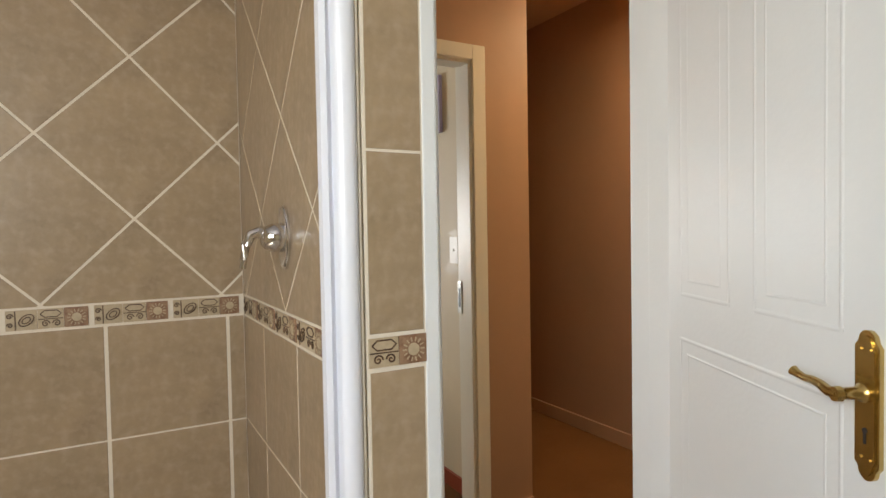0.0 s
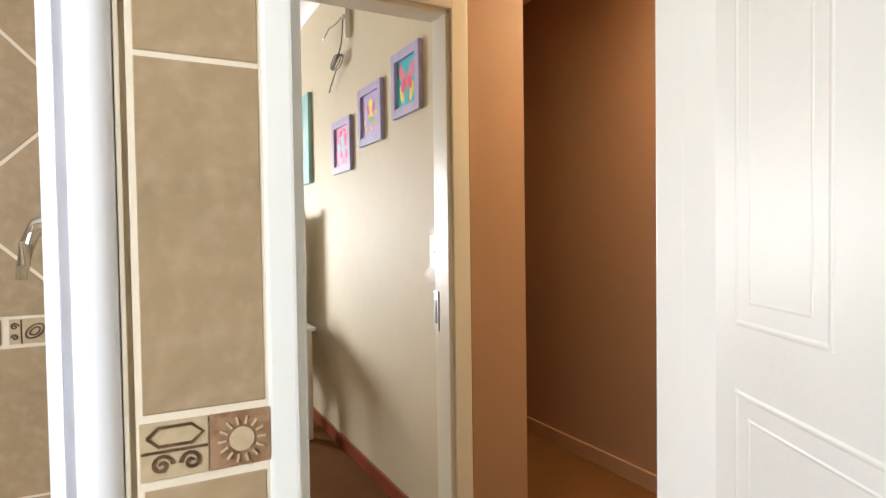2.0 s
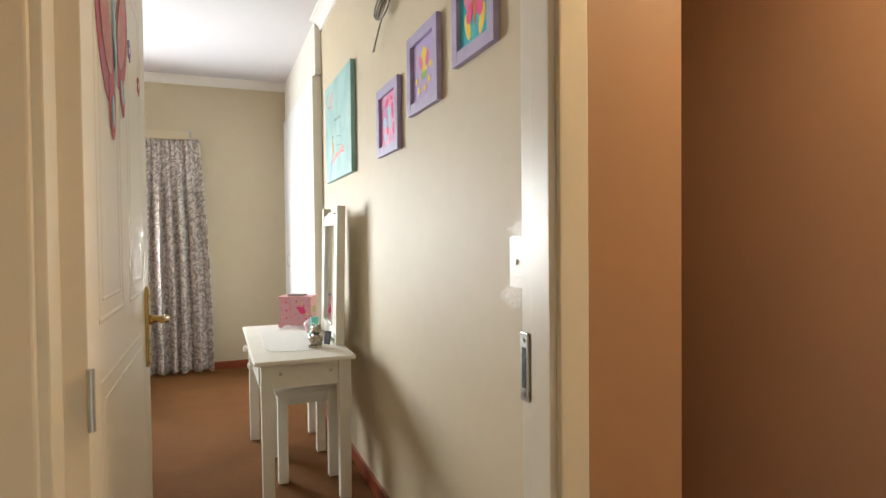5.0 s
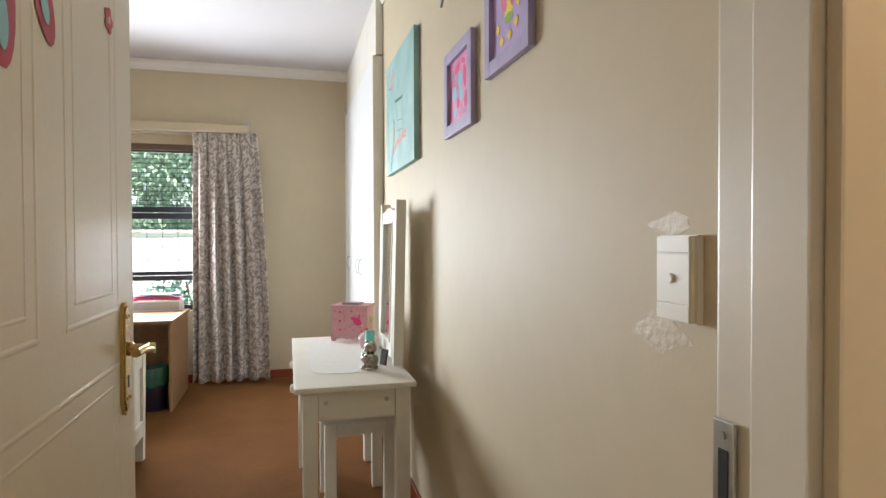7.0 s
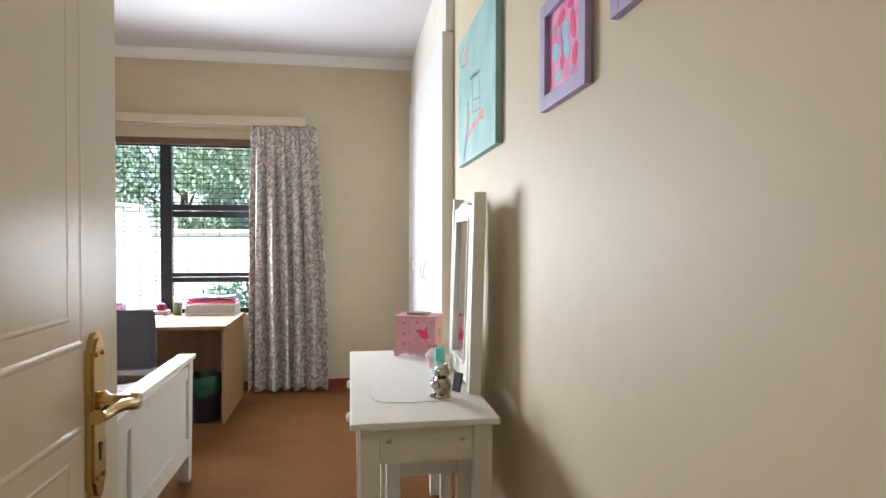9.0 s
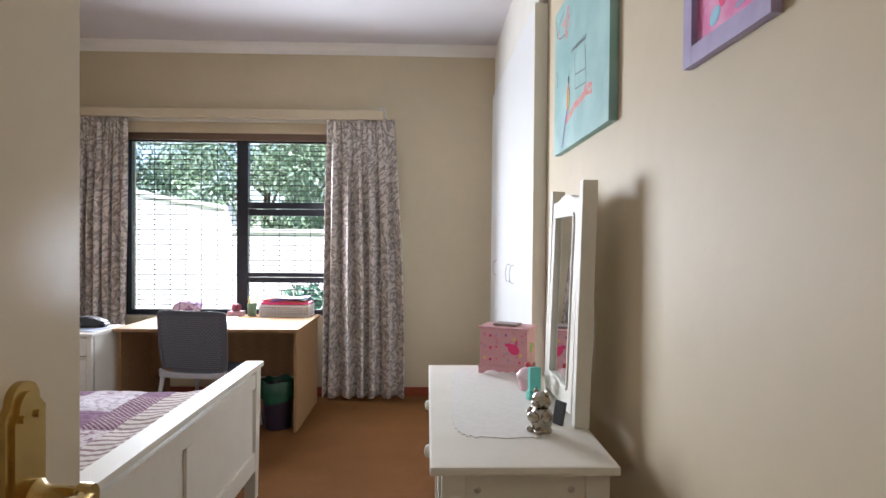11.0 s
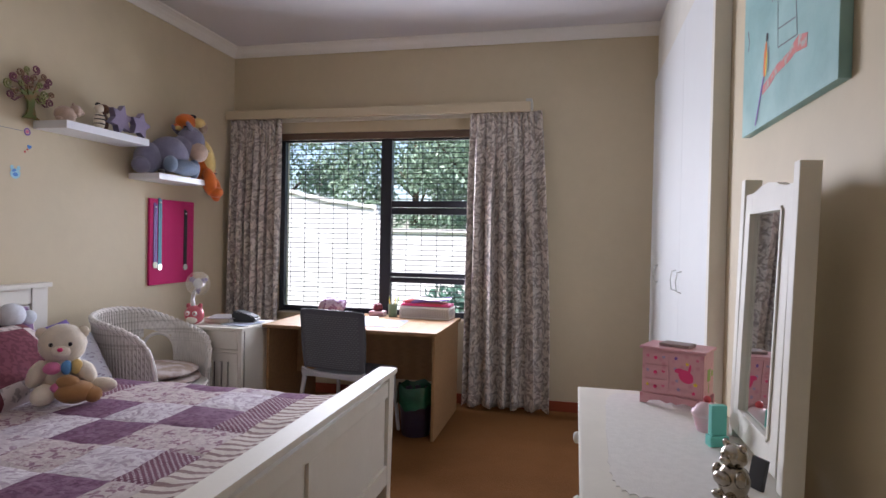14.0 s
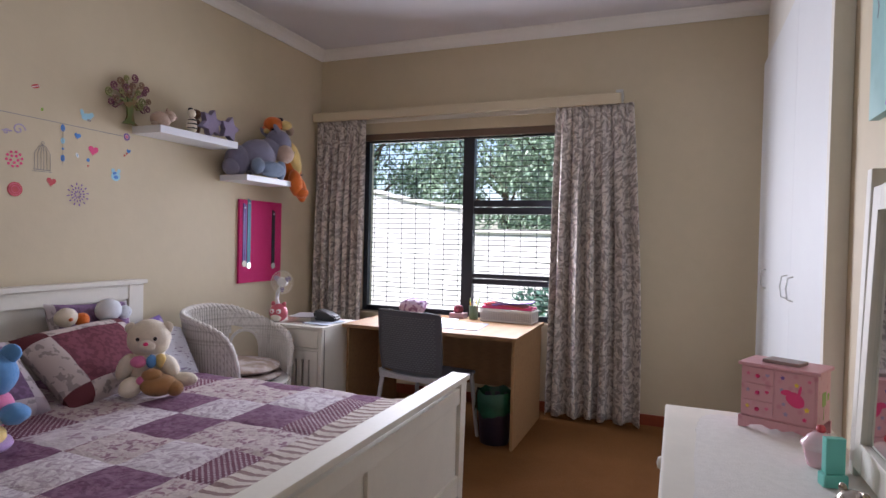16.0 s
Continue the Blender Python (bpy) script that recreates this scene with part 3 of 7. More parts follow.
P_CORAL_WASH = two_tone(paint("coral_wash", (0.62, 0.20, 0.18)), (0.40, 0.45, 0.40), scale=30, lo=0.5, hi=0.62)
P_INK = paint("grey_ink", (0.16, 0.17, 0.18))
P_BLOSSOM = two_tone(paint("blossom_paint", (0.66, 0.26, 0.24)), (0.45, 0.50, 0.46), scale=40, lo=0.5, hi=0.6)
motif = [
    ([stroke([(-0.36, 0.27), (-0.34, 0.20), (-0.28, 0.17), (-0.19, 0.16)], 0.003), stroke([(-0.34, 0.20), (-0.30, 0.24), (-0.22, 0.26)], 0.0025), stroke([(-0.34, 0.05), (-0.32, 0.01), (-0.33, -0.02)], 0.004),
      stroke([(-0.037, 0.035), (-0.026, -0.104)], 0.0022), stroke([(0.107, 0.02), (0.127, -0.118)], 0.0022), stroke([(-0.031, -0.049), (0.113, -0.067)], 0.0022), stroke([(-0.026, -0.104), (0.125, -0.118)], 0.0022)], P_INK),
    ([stroke([(-0.088 + 0.024 * k, 0.052 - 0.002 * k), (-0.080 + 0.024 * k, 0.070 - 0.002 * k), (-0.074 + 0.024 * k, 0.054 - 0.002 * k)], 0.003) for k in range(9)], P_INK),
    ([stroke([(-0.165, -0.195), (-0.10, -0.185), (-0.03, -0.165), (0.06, -0.160), (0.12, -0.150), (0.20, -0.160)], 0.014), stroke([(0.08, -0.150), (0.14, -0.135), (0.20, -0.150)], 0.012)], P_CORAL_WASH),
    ([ellipse(-0.19, 0.20, 0.020, 0.034, 12), ellipse(-0.15, 0.235, 0.018, 0.022, -30), ellipse(-0.13, 0.19, 0.014, 0.030, 20), ellipse(-0.17, 0.15, 0.022, 0.016, 0), ellipse(-0.31, 0.195, 0.022, 0.012, 40), ellipse(-0.24, 0.215, 0.014, 0.010)], P_BLOSSOM),
    ([ellipse(-0.140, -0.105, 0.015, 0.055, -6)], P_ORANGE), ([ellipse(-0.128, -0.118, 0.006, 0.040, -6)], P_YELLOW),
    ([ellipse(-0.127, -0.040, 0.010, 0.014)], P_DARK), ([stroke([(-0.150, -0.155), (-0.185, -0.22), (-0.226, -0.291)], 0.006)], P_PURPLE),
    ([stroke([(-0.105, -0.075), (-0.108, -0.15)], 0.003)], P_INK)]
for n, (sh, mt) in enumerate(motif):
    for k, one in enumerate(sh):
        part("painted_shape", flat([one], 0.0003, 0.0281 + 0.0002 * n + 0.0001 * k), mt, cv)

# ---- wall bracket with coiled cable ----
cb = thing("aerial_cable", on_right_wall(3.17, 2.36, 0.001), "coiled grey cable hanging from a small bracket", "cable")
part("bracket", boxes(((-0.012, -0.03, 0.0), (0.012, 0, 0.16)), ((-0.008, -0.045, 0.10), (0.008, -0.028, 0.125)), bevel=0.003), M_SWITCH, cb)
bm = bmesh.new()
tube(bm, [(0, -0.045, 0.11), (-0.10, -0.05, 0.10), (-0.22, -0.05, 0.115), (-0.32, -0.05, 0.09)], 0.004)
tube(bm, [(0, -0.04, 0.11), (-0.01, -0.04, 0.05), (-0.05, -0.035, -0.02), (-0.12, -0.03, -0.06)], 0.004)
for k in range(5):
    tube(bm, [(-0.12 + (0.075 - 0.006 * k) * math.cos(a), -0.030 - 0.007 * k + 0.01 * math.sin(a), -0.105 + (0.042 - 0.004 * k) * math.sin(a + 0.4 * k)) for a in (2 * math.pi * j / 20 for j in range(20))],
         0.0035, closed=True)
tube(bm, [(-0.16, -0.03, -0.13), (-0.22, -0.03, -0.17), (-0.28, -0.03, -0.21)], 0.0035)
part("cable", bm, material("grey_cable", (0.22, 0.20, 0.17), 0.5), cb, smooth=True)
for p, q in (((-0.28, -0.03, -0.21), (-0.31, -0.03, -0.235)), ((-0.32, -0.05, 0.09), (-0.345, -0.05, 0.085))):
    bm = bmesh.new()
    rod(bm, p, q, 0.006)
    part("plug", bm, M_STEEL, cb)

# ---- light switch ----
sw = thing("light_switch", on_right_wall(2.134, 1.206, 0.0005), "cream plastic light switch with one round rocker", "light switch")
bm = bmesh.new()
prism(bm, [(-0.050, -0.066), (0.038, -0.066), (0.038, 0.066), (-0.050, 0.066)], 1, 0, -0.010)
prism(bm, [(-0.047, -0.064), (0.032, -0.064), (0.032, 0.064), (-0.047, 0.064)], 1, -0.0101, -0.017)
part("plate", bm, M_SWITCH, sw)
part("cover_strip", boxes(((-0.046, -0.0195, 0.0395), (0.031, -0.0172, 0.0635)), bevel=0.0012), M_SWITCH, sw)
part("cover_strip", boxes(((-0.046, -0.0195, -0.0635), (0.031, -0.0172, -0.0385)), bevel=0.0012), M_SWITCH, sw)
part("switch_module", boxes(((-0.046, -0.0193, -0.0370), (0.031, -0.0172, 0.0380)), bevel=0.0008), M_SWITCH, sw)
bm = bmesh.new()
rod(bm, (-0.010, -0.0195, 0), (-0.010, -0.0235, 0), 0.0075, 0.0065, 20)
part("rocker", bm, M_SWITCH, sw, smooth=True)
M_PATCH = material("rough_plaster_patch", (0.60, 0.51, 0.36), 0.5, vary=0.05, scale=10, bump=0.2, bump_scale=70)
bm = bmesh.new()
for yy, zz, ry, rz in ((2.17, 1.29, 0.05, 0.016), (2.20, 1.115, 0.075, 0.028)):
    prism(bm, [(yy + ry * math.cos(a) * (1 + 0.25 * math.sin(3 * a + yy * 50)), zz + rz * math.sin(a) * (1 + 0.3 * math.cos(4 * a))) for a in (2 * math.pi * k / 22 for k in range(22))], 0, XR - 0.0006, XR)
part("wall_patch", bm, M_PATCH, None, "rough filler patch", kind="structure")

# ---- shower tiles ----
def clip_poly(poly, u0, u1, v0, v1):
    for axis, lim, keep in ((0, u0, 1), (0, u1, -1), (1, v0, 1), (1, v1, -1)):
        out = []
        for i, p in enumerate(poly):
            q = poly[i - 1]
            pin, qin = (p[axis] - lim) * keep >= 0, (q[axis] - lim) * keep >= 0
            if pin != qin:
                t = (lim - q[axis]) / (p[axis] - q[axis])
                out.append((q[0] + t * (p[0] - q[0]), q[1] + t * (p[1] - q[1])))
            if pin:
                out.append(p)
        poly = out
        if not poly:
            return []
    return poly


def poly_area(p):
    return abs(sum(p[i - 1][0] * p[i][1] - p[i][0] * p[i - 1][1] for i in range(len(p)))) / 2


TILE_MESHES = {}


def lay_tile(parent, poly, m):
    """One tile, set proud of its joints, its face slightly domed at the edge; alike tiles share a mesh."""
    if len(poly) < 3 or poly_area(poly) < 4e-4:
        return
    cx, cz = min(p[0] for p in poly), min(p[1] for p in poly)
    key = tuple((round(p[0] - cx, 3), round(p[1] - cz, 3)) for p in poly)
    if key not in TILE_MESHES:
        bm = bmesh.new()
        pts = [(p[0] - cx, p[1] - cz) for p in poly]
        mx, mz = sum(p[0] for p in pts) / len(pts), sum(p[1] for p in pts) / len(pts)
        back = [bm.verts.new((x, 0, z)) for x, z in pts]
        side = [bm.verts.new((x, -0.0006, z)) for x, z in pts]
        top = []
        for x, z in pts:
            d = math.hypot(x - mx, z - mz) or 1
            top.append(bm.verts.new((x - (x - mx) / d * 0.0018, -0.0013, z - (z - mz) / d * 0.0018)))
        n = len(pts)
        for a, b in ((back, side), (side, top)):
            for i in range(n):
                bm.faces.new((a[i], a[(i + 1) % n], b[(i + 1) % n], b[i]))
        bm.faces.new(top)
        finish(bm)
        me = bpy.data.meshes.new("tile")
        bm.to_mesh(me)
        bm.free()
        me.materials.append(M_TILE)
        TILE_MESHES[key] = me
    ob = new("tile", TILE_MESHES[key])
    ob.parent = parent
    ob.matrix_basis = m @ Matrix.Translation((cx, 0, cz))


M_BORDER = two_tone(material("border_tile_brown", (0.07, 0.035, 0.018), 0.4, vary=0.2, scale=60), (0.13, 0.075, 0.04), scale=90, lo=0.45, hi=0.6)
M_BORDERC = material("border_tile_cream", (0.47, 0.37, 0.24), 0.4, vary=0.12, scale=80)
M_BORDERR = two_tone(material("border_tile_red", (0.22, 0.115, 0.065), 0.4, vary=0.2, scale=70), (0.32, 0.20, 0.12), scale=60, lo=0.4, hi=0.6)


def ring_shape(cx, cz, rx, rz, w, ang=0, n=18):
    a, b = ellipse(cx, cz, rx, rz, ang, n), ellipse(cx, cz, rx - w, rz - w, ang, n)
    return [[a[k], a[(k + 1) % n], b[(k + 1) % n], b[k]] for k in range(n)]


def spiral(cx, cz, r, turns=1.6, w=0.0016, flip=1):
    return stroke([(cx + flip * r * (1 - f) * math.cos(2 * math.pi * turns * f), cz + r * (1 - f) * math.sin(2 * math.pi * turns * f)) for f in (k / 22 for k in range(21))], w)


def border_meshes():
    """The three fields of a relief border tile, 0.198 long and 0.060 high, from its lower left corner."""
    fields = {"leaf": (0.003, 0.075), "knot": (0.075, 0.136), "sun": (0.136, 0.195)}
    out = {}
    for name, (a, b) in fields.items():
        base = bmesh.new()
        box(base, (a, -0.003, 0.003), (b - 0.001, 0, 0.058), 0.0012)
        dark, light, red = [], [], []
        if name == "leaf":
            dark += [spiral(0.013, 0.042, 0.008), stroke([(0.025, 0.004), (0.025, 0.056)], 0.0014), spiral(0.013, 0.018, 0.007, flip=-1)]
            dark += ring_shape(0.050, 0.030, 0.021, 0.014, 0.003, 38) + ring_shape(0.050, 0.030, 0.012, 0.008, 0.0025, 38)
            light.append(ellipse(0.050, 0.030, 0.007, 0.004, 38))
        elif name == "knot":
            hexa = [(0.081, 0.044), (0.091, 0.053), (0.120, 0.053), (0.130, 0.044), (0.120, 0.035), (0.091, 0.035)]
            dark += [stroke(hexa + hexa[:1], 0.0014), spiral(0.093, 0.017, 0.010), spiral(0.119, 0.017, 0.010, flip=-1), stroke([(0.076, 0.030), (0.134, 0.030)], 0.0012)]
        else:
            light += [ellipse(0.166, 0.030, 0.012, 0.012)]
            light += [stroke([(0.166 + 0.015 * math.cos(t), 0.030 + 0.015 * math.sin(t)), (0.166 + 0.023 * math.cos(t), 0.030 + 0.023 * math.sin(t))], 0.0011) for t in (2 * math.pi * k / 14 for k in range(14))]
        rows = [(base, M_BORDERR if name == "sun" else M_BORDERC)]
        if dark:
            rows.append((flat(dark, 0.0014, 0.003), M_BORDER))
        if light:
            rows.append((flat(light, 0.0014, 0.0031), M_BORDERC))
        ob = multi("border_field", rows, smooth=False)
        out[name] = ob.data
        bpy.data.objects.remove(ob)
    return out


BORDER = border_meshes()


def lay_border(parent, u, z, m, fields=("leaf", "knot", "sun"), lo=-99, hi=99):
    ends = {"leaf": (0.003, 0.075), "knot": (0.075, 0.136), "sun": (0.136, 0.195)}
    for f in fields:
        if u + ends[f][0] >= lo - 0.002 and u + ends[f][1] <= hi + 0.002:
            ob = new("border_tile", BORDER[f])
            ob.parent = parent
            ob.matrix_basis = m @ Matrix.Translation((u, 0, z))


def tiled_wall(name, m, u0, u1, ztop, du, dz0, joint, label):
    """A tiled shower wall: squares below a relief border, diamonds above. du, dz0: a corner of the diamonds; joint: a joint of the squares."""
    w = part(name, boxes(((u0, 0.0, 0), (u1, 0.008, ztop))), M_GROUT, None, label, kind="structure", m=m)
    P, G = 0.333, 0.0052
    h = P / math.sqrt(2) - G
    k = P / math.sqrt(2)
    for i in range(-8, 9):
        for j in range(-3, 9):
            cu, cz = du + i * k, dz0 + j * k
            if (i + j) % 2 == 0:
                continue
            lay_tile(w, clip_poly([(cu - h, cz), (cu, cz - h), (cu + h, cz), (cu, cz + h)], u0 + 0.002, u1 - 0.002, 1.1125, ztop - 0.002), Matrix())
    z = 1.0425
    while z > 0.01:
        i = math.floor((u0 - joint) / 0.334)
        while joint + i * 0.334 < u1:
            a = joint + i * 0.334
            lay_tile(w, clip_poly([(a + G, z - 0.3285), (a + 0.334 - G, z - 0.3285), (a + 0.334 - G, z), (a + G, z)], u0 + 0.002, u1 - 0.002, 0.003, 3), Matrix())
            i += 1
        z -= 0.334
    return w


back = tiled_wall("wall_shower_back", pose(0.01, 1.610, 0), -0.95, 0.449, 2.715, 0.383, 1.116, 0.399, "shower wall of beige tiles laid square and diagonally")
for k in range(7):
    lay_border(back, 0.240 - 0.205 * k, 1.048, Matrix())
right = tiled_wall("wall_shower_right", pose(0.4600, 1.606, 0, 0, 0, -90), 0.0, 0.94, 2.715, 0.516, 1.114, 0.274, "shower side wall of beige tiles")
for k in range(5):
    lay_border(right, 0.008 + 0.2035 * k, 1.048, Matrix(), hi=0.94)
structure("wall_shower_left", M_GROUT, ((-1.3, 0.7, 0), (-0.951, 1.62, 2.72)))
structure("wall_shower_core", M_GROUT, ((-1.3, 1.6265, 0), (0.453, 1.75, 2.72)))
col = part("wall_shower_column", boxes(((0.0, 0.0, 0), (0.122, 0.008, 2.715))), M_GROUT, None, "narrow tiled return beside the bathroom door", kind="structure", m=pose(0.497, 0.6662, 0))
for z0, z1 in ((0.042, 0.373), (0.377, 0.709), (0.713, 1.0415), (1.1135, 1.448), (1.4535, 1.788), (1.7935, 2.128), (2.1335, 2.468)):
    lay_tile(col, [(0.006, z0), (0.117, z0), (0.117, z1), (0.006, z1)], Matrix())
lay_border(col, -0.0725, 1.048, Matrix(), ("knot", "sun"))

# shower post and mixer
sp = thing("shower_post", pose(0.455, 0.70, 0), "white aluminium shower enclosure post", "shower enclosure")
prof = [(-0.028, -0.012), (-0.016, -0.014), (-0.016, -0.006), (-0.006, -0.006), (-0.006, -0.030)] + [(0.013 + 0.019 * math.cos(a), -0.030 + 0.014 * math.sin(a)) for a in (math.pi + math.pi * k / 10 for k in range(11))] + [(0.032, 0.010), (-0.028, 0.010)]
bm = bmesh.new()
prism(bm, prof, 2, 0.05, 2.05)
part("post", bm, M_WHITEALU, sp, smooth=True)
part("seal", boxes(((0.0325, -0.034, 0.05), (0.037, -0.022, 2.05)), bevel=0.0015), M_GROUT, sp, "cream silicone seal")
part("top_rail", boxes(((-1.35, -0.030, 2.01), (-0.03, 0.0, 2.05)), bevel=0.004), M_WHITEALU, sp)
mx = thing("shower_mixer", pose(0.4570, 1.063, 1.292, 0, 0, -90), "chrome shower mixer with a curved lever", "shower mixer")
bm = bmesh.new()
prism(bm, ellipse(0, 0, 0.042, 0.076, 0, 32), 1, 0, -0.006)
prism(bm, ellipse(0, 0, 0.037, 0.071, 0, 32), 1, -0.0062, -0.010)
part("escutcheon", bm, M_CHROME, mx, smooth=True)
bm = bmesh.new()
lathe(bm, [(0.034, 0.010), (0.034, 0.032), (0.031, 0.038), (0.026, 0.050), (0.018, 0.056)], 24, pose(0, 0, 0, 90, 0, 0))
part("body", bm, M_CHROME, mx, smooth=True)
bm = bmesh.new()
tube(bm, [(0, -0.040, 0.008), (0, -0.058, 0.014), (0, -0.080, 0.006), (0, -0.092, -0.018), (0, -0.098, -0.050), (0, -0.100, -0.070)], lambda f: 0.016 - 0.009 * f, 14)
part("lever", bm, M_CHROME, mx, smooth=True)

# ---- dark wooden wall piece in the passage ----
hc = thing("wall_display", pose(0.573, 1.43, 1.552, 0, 0, 90), "dark red stained wooden wall display hung high in the passage", "wall shelf")
part("backing", boxes(((-0.27, -0.0295, 0.02), (0.05, 0.0, 0.60))), M_DARKWOOD, hc)
part("box", boxes(((-0.28, -0.080, 0.0), (0.07, -0.030, 0.62)), bevel=0.004), M_DARKWOOD, hc)
part("door", boxes(((0.084, -0.098, 0.008), (0.104, -0.03, 0.62)), ((0.0705, -0.07, 0.1), (0.0835, -0.05, 0.14)), bevel=0.003), M_DARKWOOD, hc)
part("moulding", boxes(((-0.285, -0.086, 0.16), (0.072, -0.028, 0.19)), bevel=0.004), M_DARKWOOD, hc)

# ---- window ----
win = thing("window_1", pose(0.013, 6.99, 0), "dark framed window with burglar bars", "window")
tagged(win, kind="structure")
FY0, FY1 = -0.012, 0.035
part("window_frame", boxes(((-1.438, FY0, 0.642), (-1.395, FY1, 2.098)), ((0.375, FY0, 0.642), (0.418, FY1, 2.098)), ((-1.395, FY0 + 0.001, 0.642), (0.375, FY1, 0.685)),
                           ((-1.395, FY0 + 0.001, 2.035), (0.375, FY1, 2.098)), bevel=0.003), M_DARKFRAME, win)
part("mullion", boxes(((-0.555, -0.025, 0.686), (-0.465, FY1 - 0.001, 2.034)), bevel=0.004), M_DARKFRAME, win)
part("transom", boxes(((-0.464, -0.022, 1.505), (0.374, FY1 - 0.002, 1.555)), ((-0.464, -0.012, 1.448), (0.374, FY1 - 0.002, 1.500)), bevel=0.003), M_DARKFRAME, win)
part("transom", boxes(((-0.464, -0.022, 0.952), (0.374, FY1 - 0.002, 0.985)), ((-0.464, -0.012, 0.905), (0.374, FY1 - 0.002, 0.947)), bevel=0.003), M_DARKFRAME, win)
M_GLASS = bpy.data.materials.new("window_glass")
M_GLASS.use_nodes = True
gb = M_GLASS.node_tree.nodes["Principled BSDF"]
gb.inputs["Transmission Weight"].default_value, gb.inputs["Roughness"].default_value, gb.inputs["IOR"].default_value = 1.0, 0.0, 1.02
for lo, hi in (((-1.394, 0.012, 0.686), (-0.556, 0.016, 2.034)), ((-0.464, 0.012, 1.556), (0.374, 0.016, 2.034)), ((-0.464, 0.012, 0.986), (0.374, 0.016, 1.447)), ((-0.464, 0.012, 0.686), (0.374, 0.016, 0.904))):
    pane = part("pane", boxes((lo, hi)), M_GLASS, win)
    pane.visible_shadow = False
part("head_board", boxes(((-1.436, -0.066, 2.045), (0.416, -0.030, 2.097)), bevel=0.002), M_BROWN, win, "brown timber head board")
bars = thing("burglar_bars", pose(0.013, 7.035, 0), "slim dark burglar bars outside the window", "burglar bars")
for k in range(33):
    z = 0.7135 + 0.0408 * k
    part("horizontal_bar", boxes(((-1.39, -0.003, z), (0.37, 0.003, z + (0.0075 if k % 3 == 0 else 0.0062)))), M_BAR, bars)
for k in range(14):
    x = -1.372 + 0.1265 * k
    part("vertical_bar", boxes(((x, 0.004, 0.69), (x + 0.0045, 0.008, 2.034))), M_BAR, bars)
structure("window_sill", M_WALL, ((WX0, 6.90, 0.615), (WX1, 6.975, 0.639)), bevel=0.003, label="painted window sill")

# ---- pelmet and curtains ----
pel = thing("curtain_rail", pose(-0.577, 6.80, 2.185), "cream boxed curtain rail", "curtain rail")
part("rail", boxes(((-1.235, -0.03, 0.008), (1.225, 0.012, 0.080)), bevel=0.010), M_WALL, pel)
part("bracket", boxes(((1.190, -0.034, 0.078), (1.236, 0.020, 0.098)), ((1.226, -0.030, 0.020), (1.240, 0.020, 0.0775)), bevel=0.003), M_STEEL, pel, "steel end bracket")
part("back_board", boxes(((-1.235, 0.100, 0.0), (1.225, 0.118, 0.10)), bevel=0.003), M_GLOSS, pel)
def scatter(t, vec, scale, kind, swing=1.0):
    """A mask of leaves or butterflies strewn over a cloth, one to a cell, each with its own turn."""
    N, L = t.nodes, t.links

    def mth(op, *args):
        n = N.new("ShaderNodeMath")
        n.operation = op
        for k, v in enumerate(args):
            if isinstance(v, (int, float)):
                n.inputs[k].default_value = v
            else:
                L.new(v, n.inputs[k])
        return n.outputs[0]

    def vmath(op, a, b):
        n = N.new("ShaderNodeVectorMath")
        n.operation = op
        L.new(a, n.inputs[0])
        if isinstance(b, (int, float)):
            n.inputs["Scale"].default_value = b
        else:
            L.new(b, n.inputs[1])
        return n.outputs[0]

    sv = vmath("SCALE", vec, scale)
    vo = N.new("ShaderNodeTexVoronoi")
    vo.voronoi_dimensions = "2D"
    vo.inputs["Scale"].default_value, vo.inputs["Randomness"].default_value = 1.0, 0.8
    L.new(sv, vo.inputs["Vector"])
    col = N.new("ShaderNodeSeparateColor")
    L.new(vo.outputs["Color"], col.inputs[0])
    rot = N.new("ShaderNodeVectorRotate")
    rot.rotation_type = "Z_AXIS"
    L.new(vmath("SUBTRACT", sv, vo.outputs["Position"]), rot.inputs["Vector"])
    L.new(mth("MULTIPLY", mth("SUBTRACT", col.outputs[0], 0.5), 6.28 * swing), rot.inputs["Angle"])
    sp = N.new("ShaderNodeSeparateXYZ")
    L.new(rot.outputs[0], sp.inputs[0])
    x, y = sp.outputs[0], sp.outputs[1]

    def oval(px, cx, w, py, h):
        u, v = mth("DIVIDE", mth("SUBTRACT", px, cx), w), mth("DIVIDE", py, h)
        return mth("LESS_THAN", mth("ADD", mth("MULTIPLY", u, u), mth("MULTIPLY", v, v)), 1.0)

    if kind == "leaf":
        bent = mth("ADD", y, mth("MULTIPLY", mth("MULTIPLY", x, x), 0.6))
        return oval(x, 0.0, 0.48, bent, 0.15)
    ax = mth("ABSOLUTE", x)
    up = oval(ax, 0.17, 0.15, mth("SUBTRACT", y, mth("MULTIPLY", ax, 0.55)), 0.11)
    low = oval(ax, 0.11, 0.09, mth("ADD", mth("ADD", y, mth("MULTIPLY", ax, 0.5)), 0.05), 0.08)
    return mth("MAXIMUM", up, low)


def mix_in(m, mask, colour, strength=1.0):
    t = m.node_tree
    b = t.nodes["Principled BSDF"]
    old = b.inputs["Base Color"].links[0].from_socket
    f = t.nodes.new("ShaderNodeMath")
    f.operation = "MULTIPLY"
    f.inputs[1].default_value = strength
    t.links.new(mask, f.inputs[0])
    mix = t.nodes.new("ShaderNodeMix")
    mix.data_type = "RGBA"
    mix.inputs["B"].default_value = (*colour, 1)
    t.links.new(f.outputs[0], mix.inputs["Factor"])
    t.links.new(old, mix.inputs["A"])
    t.links.new(mix.outputs["Result"], b.inputs["Base Color"])


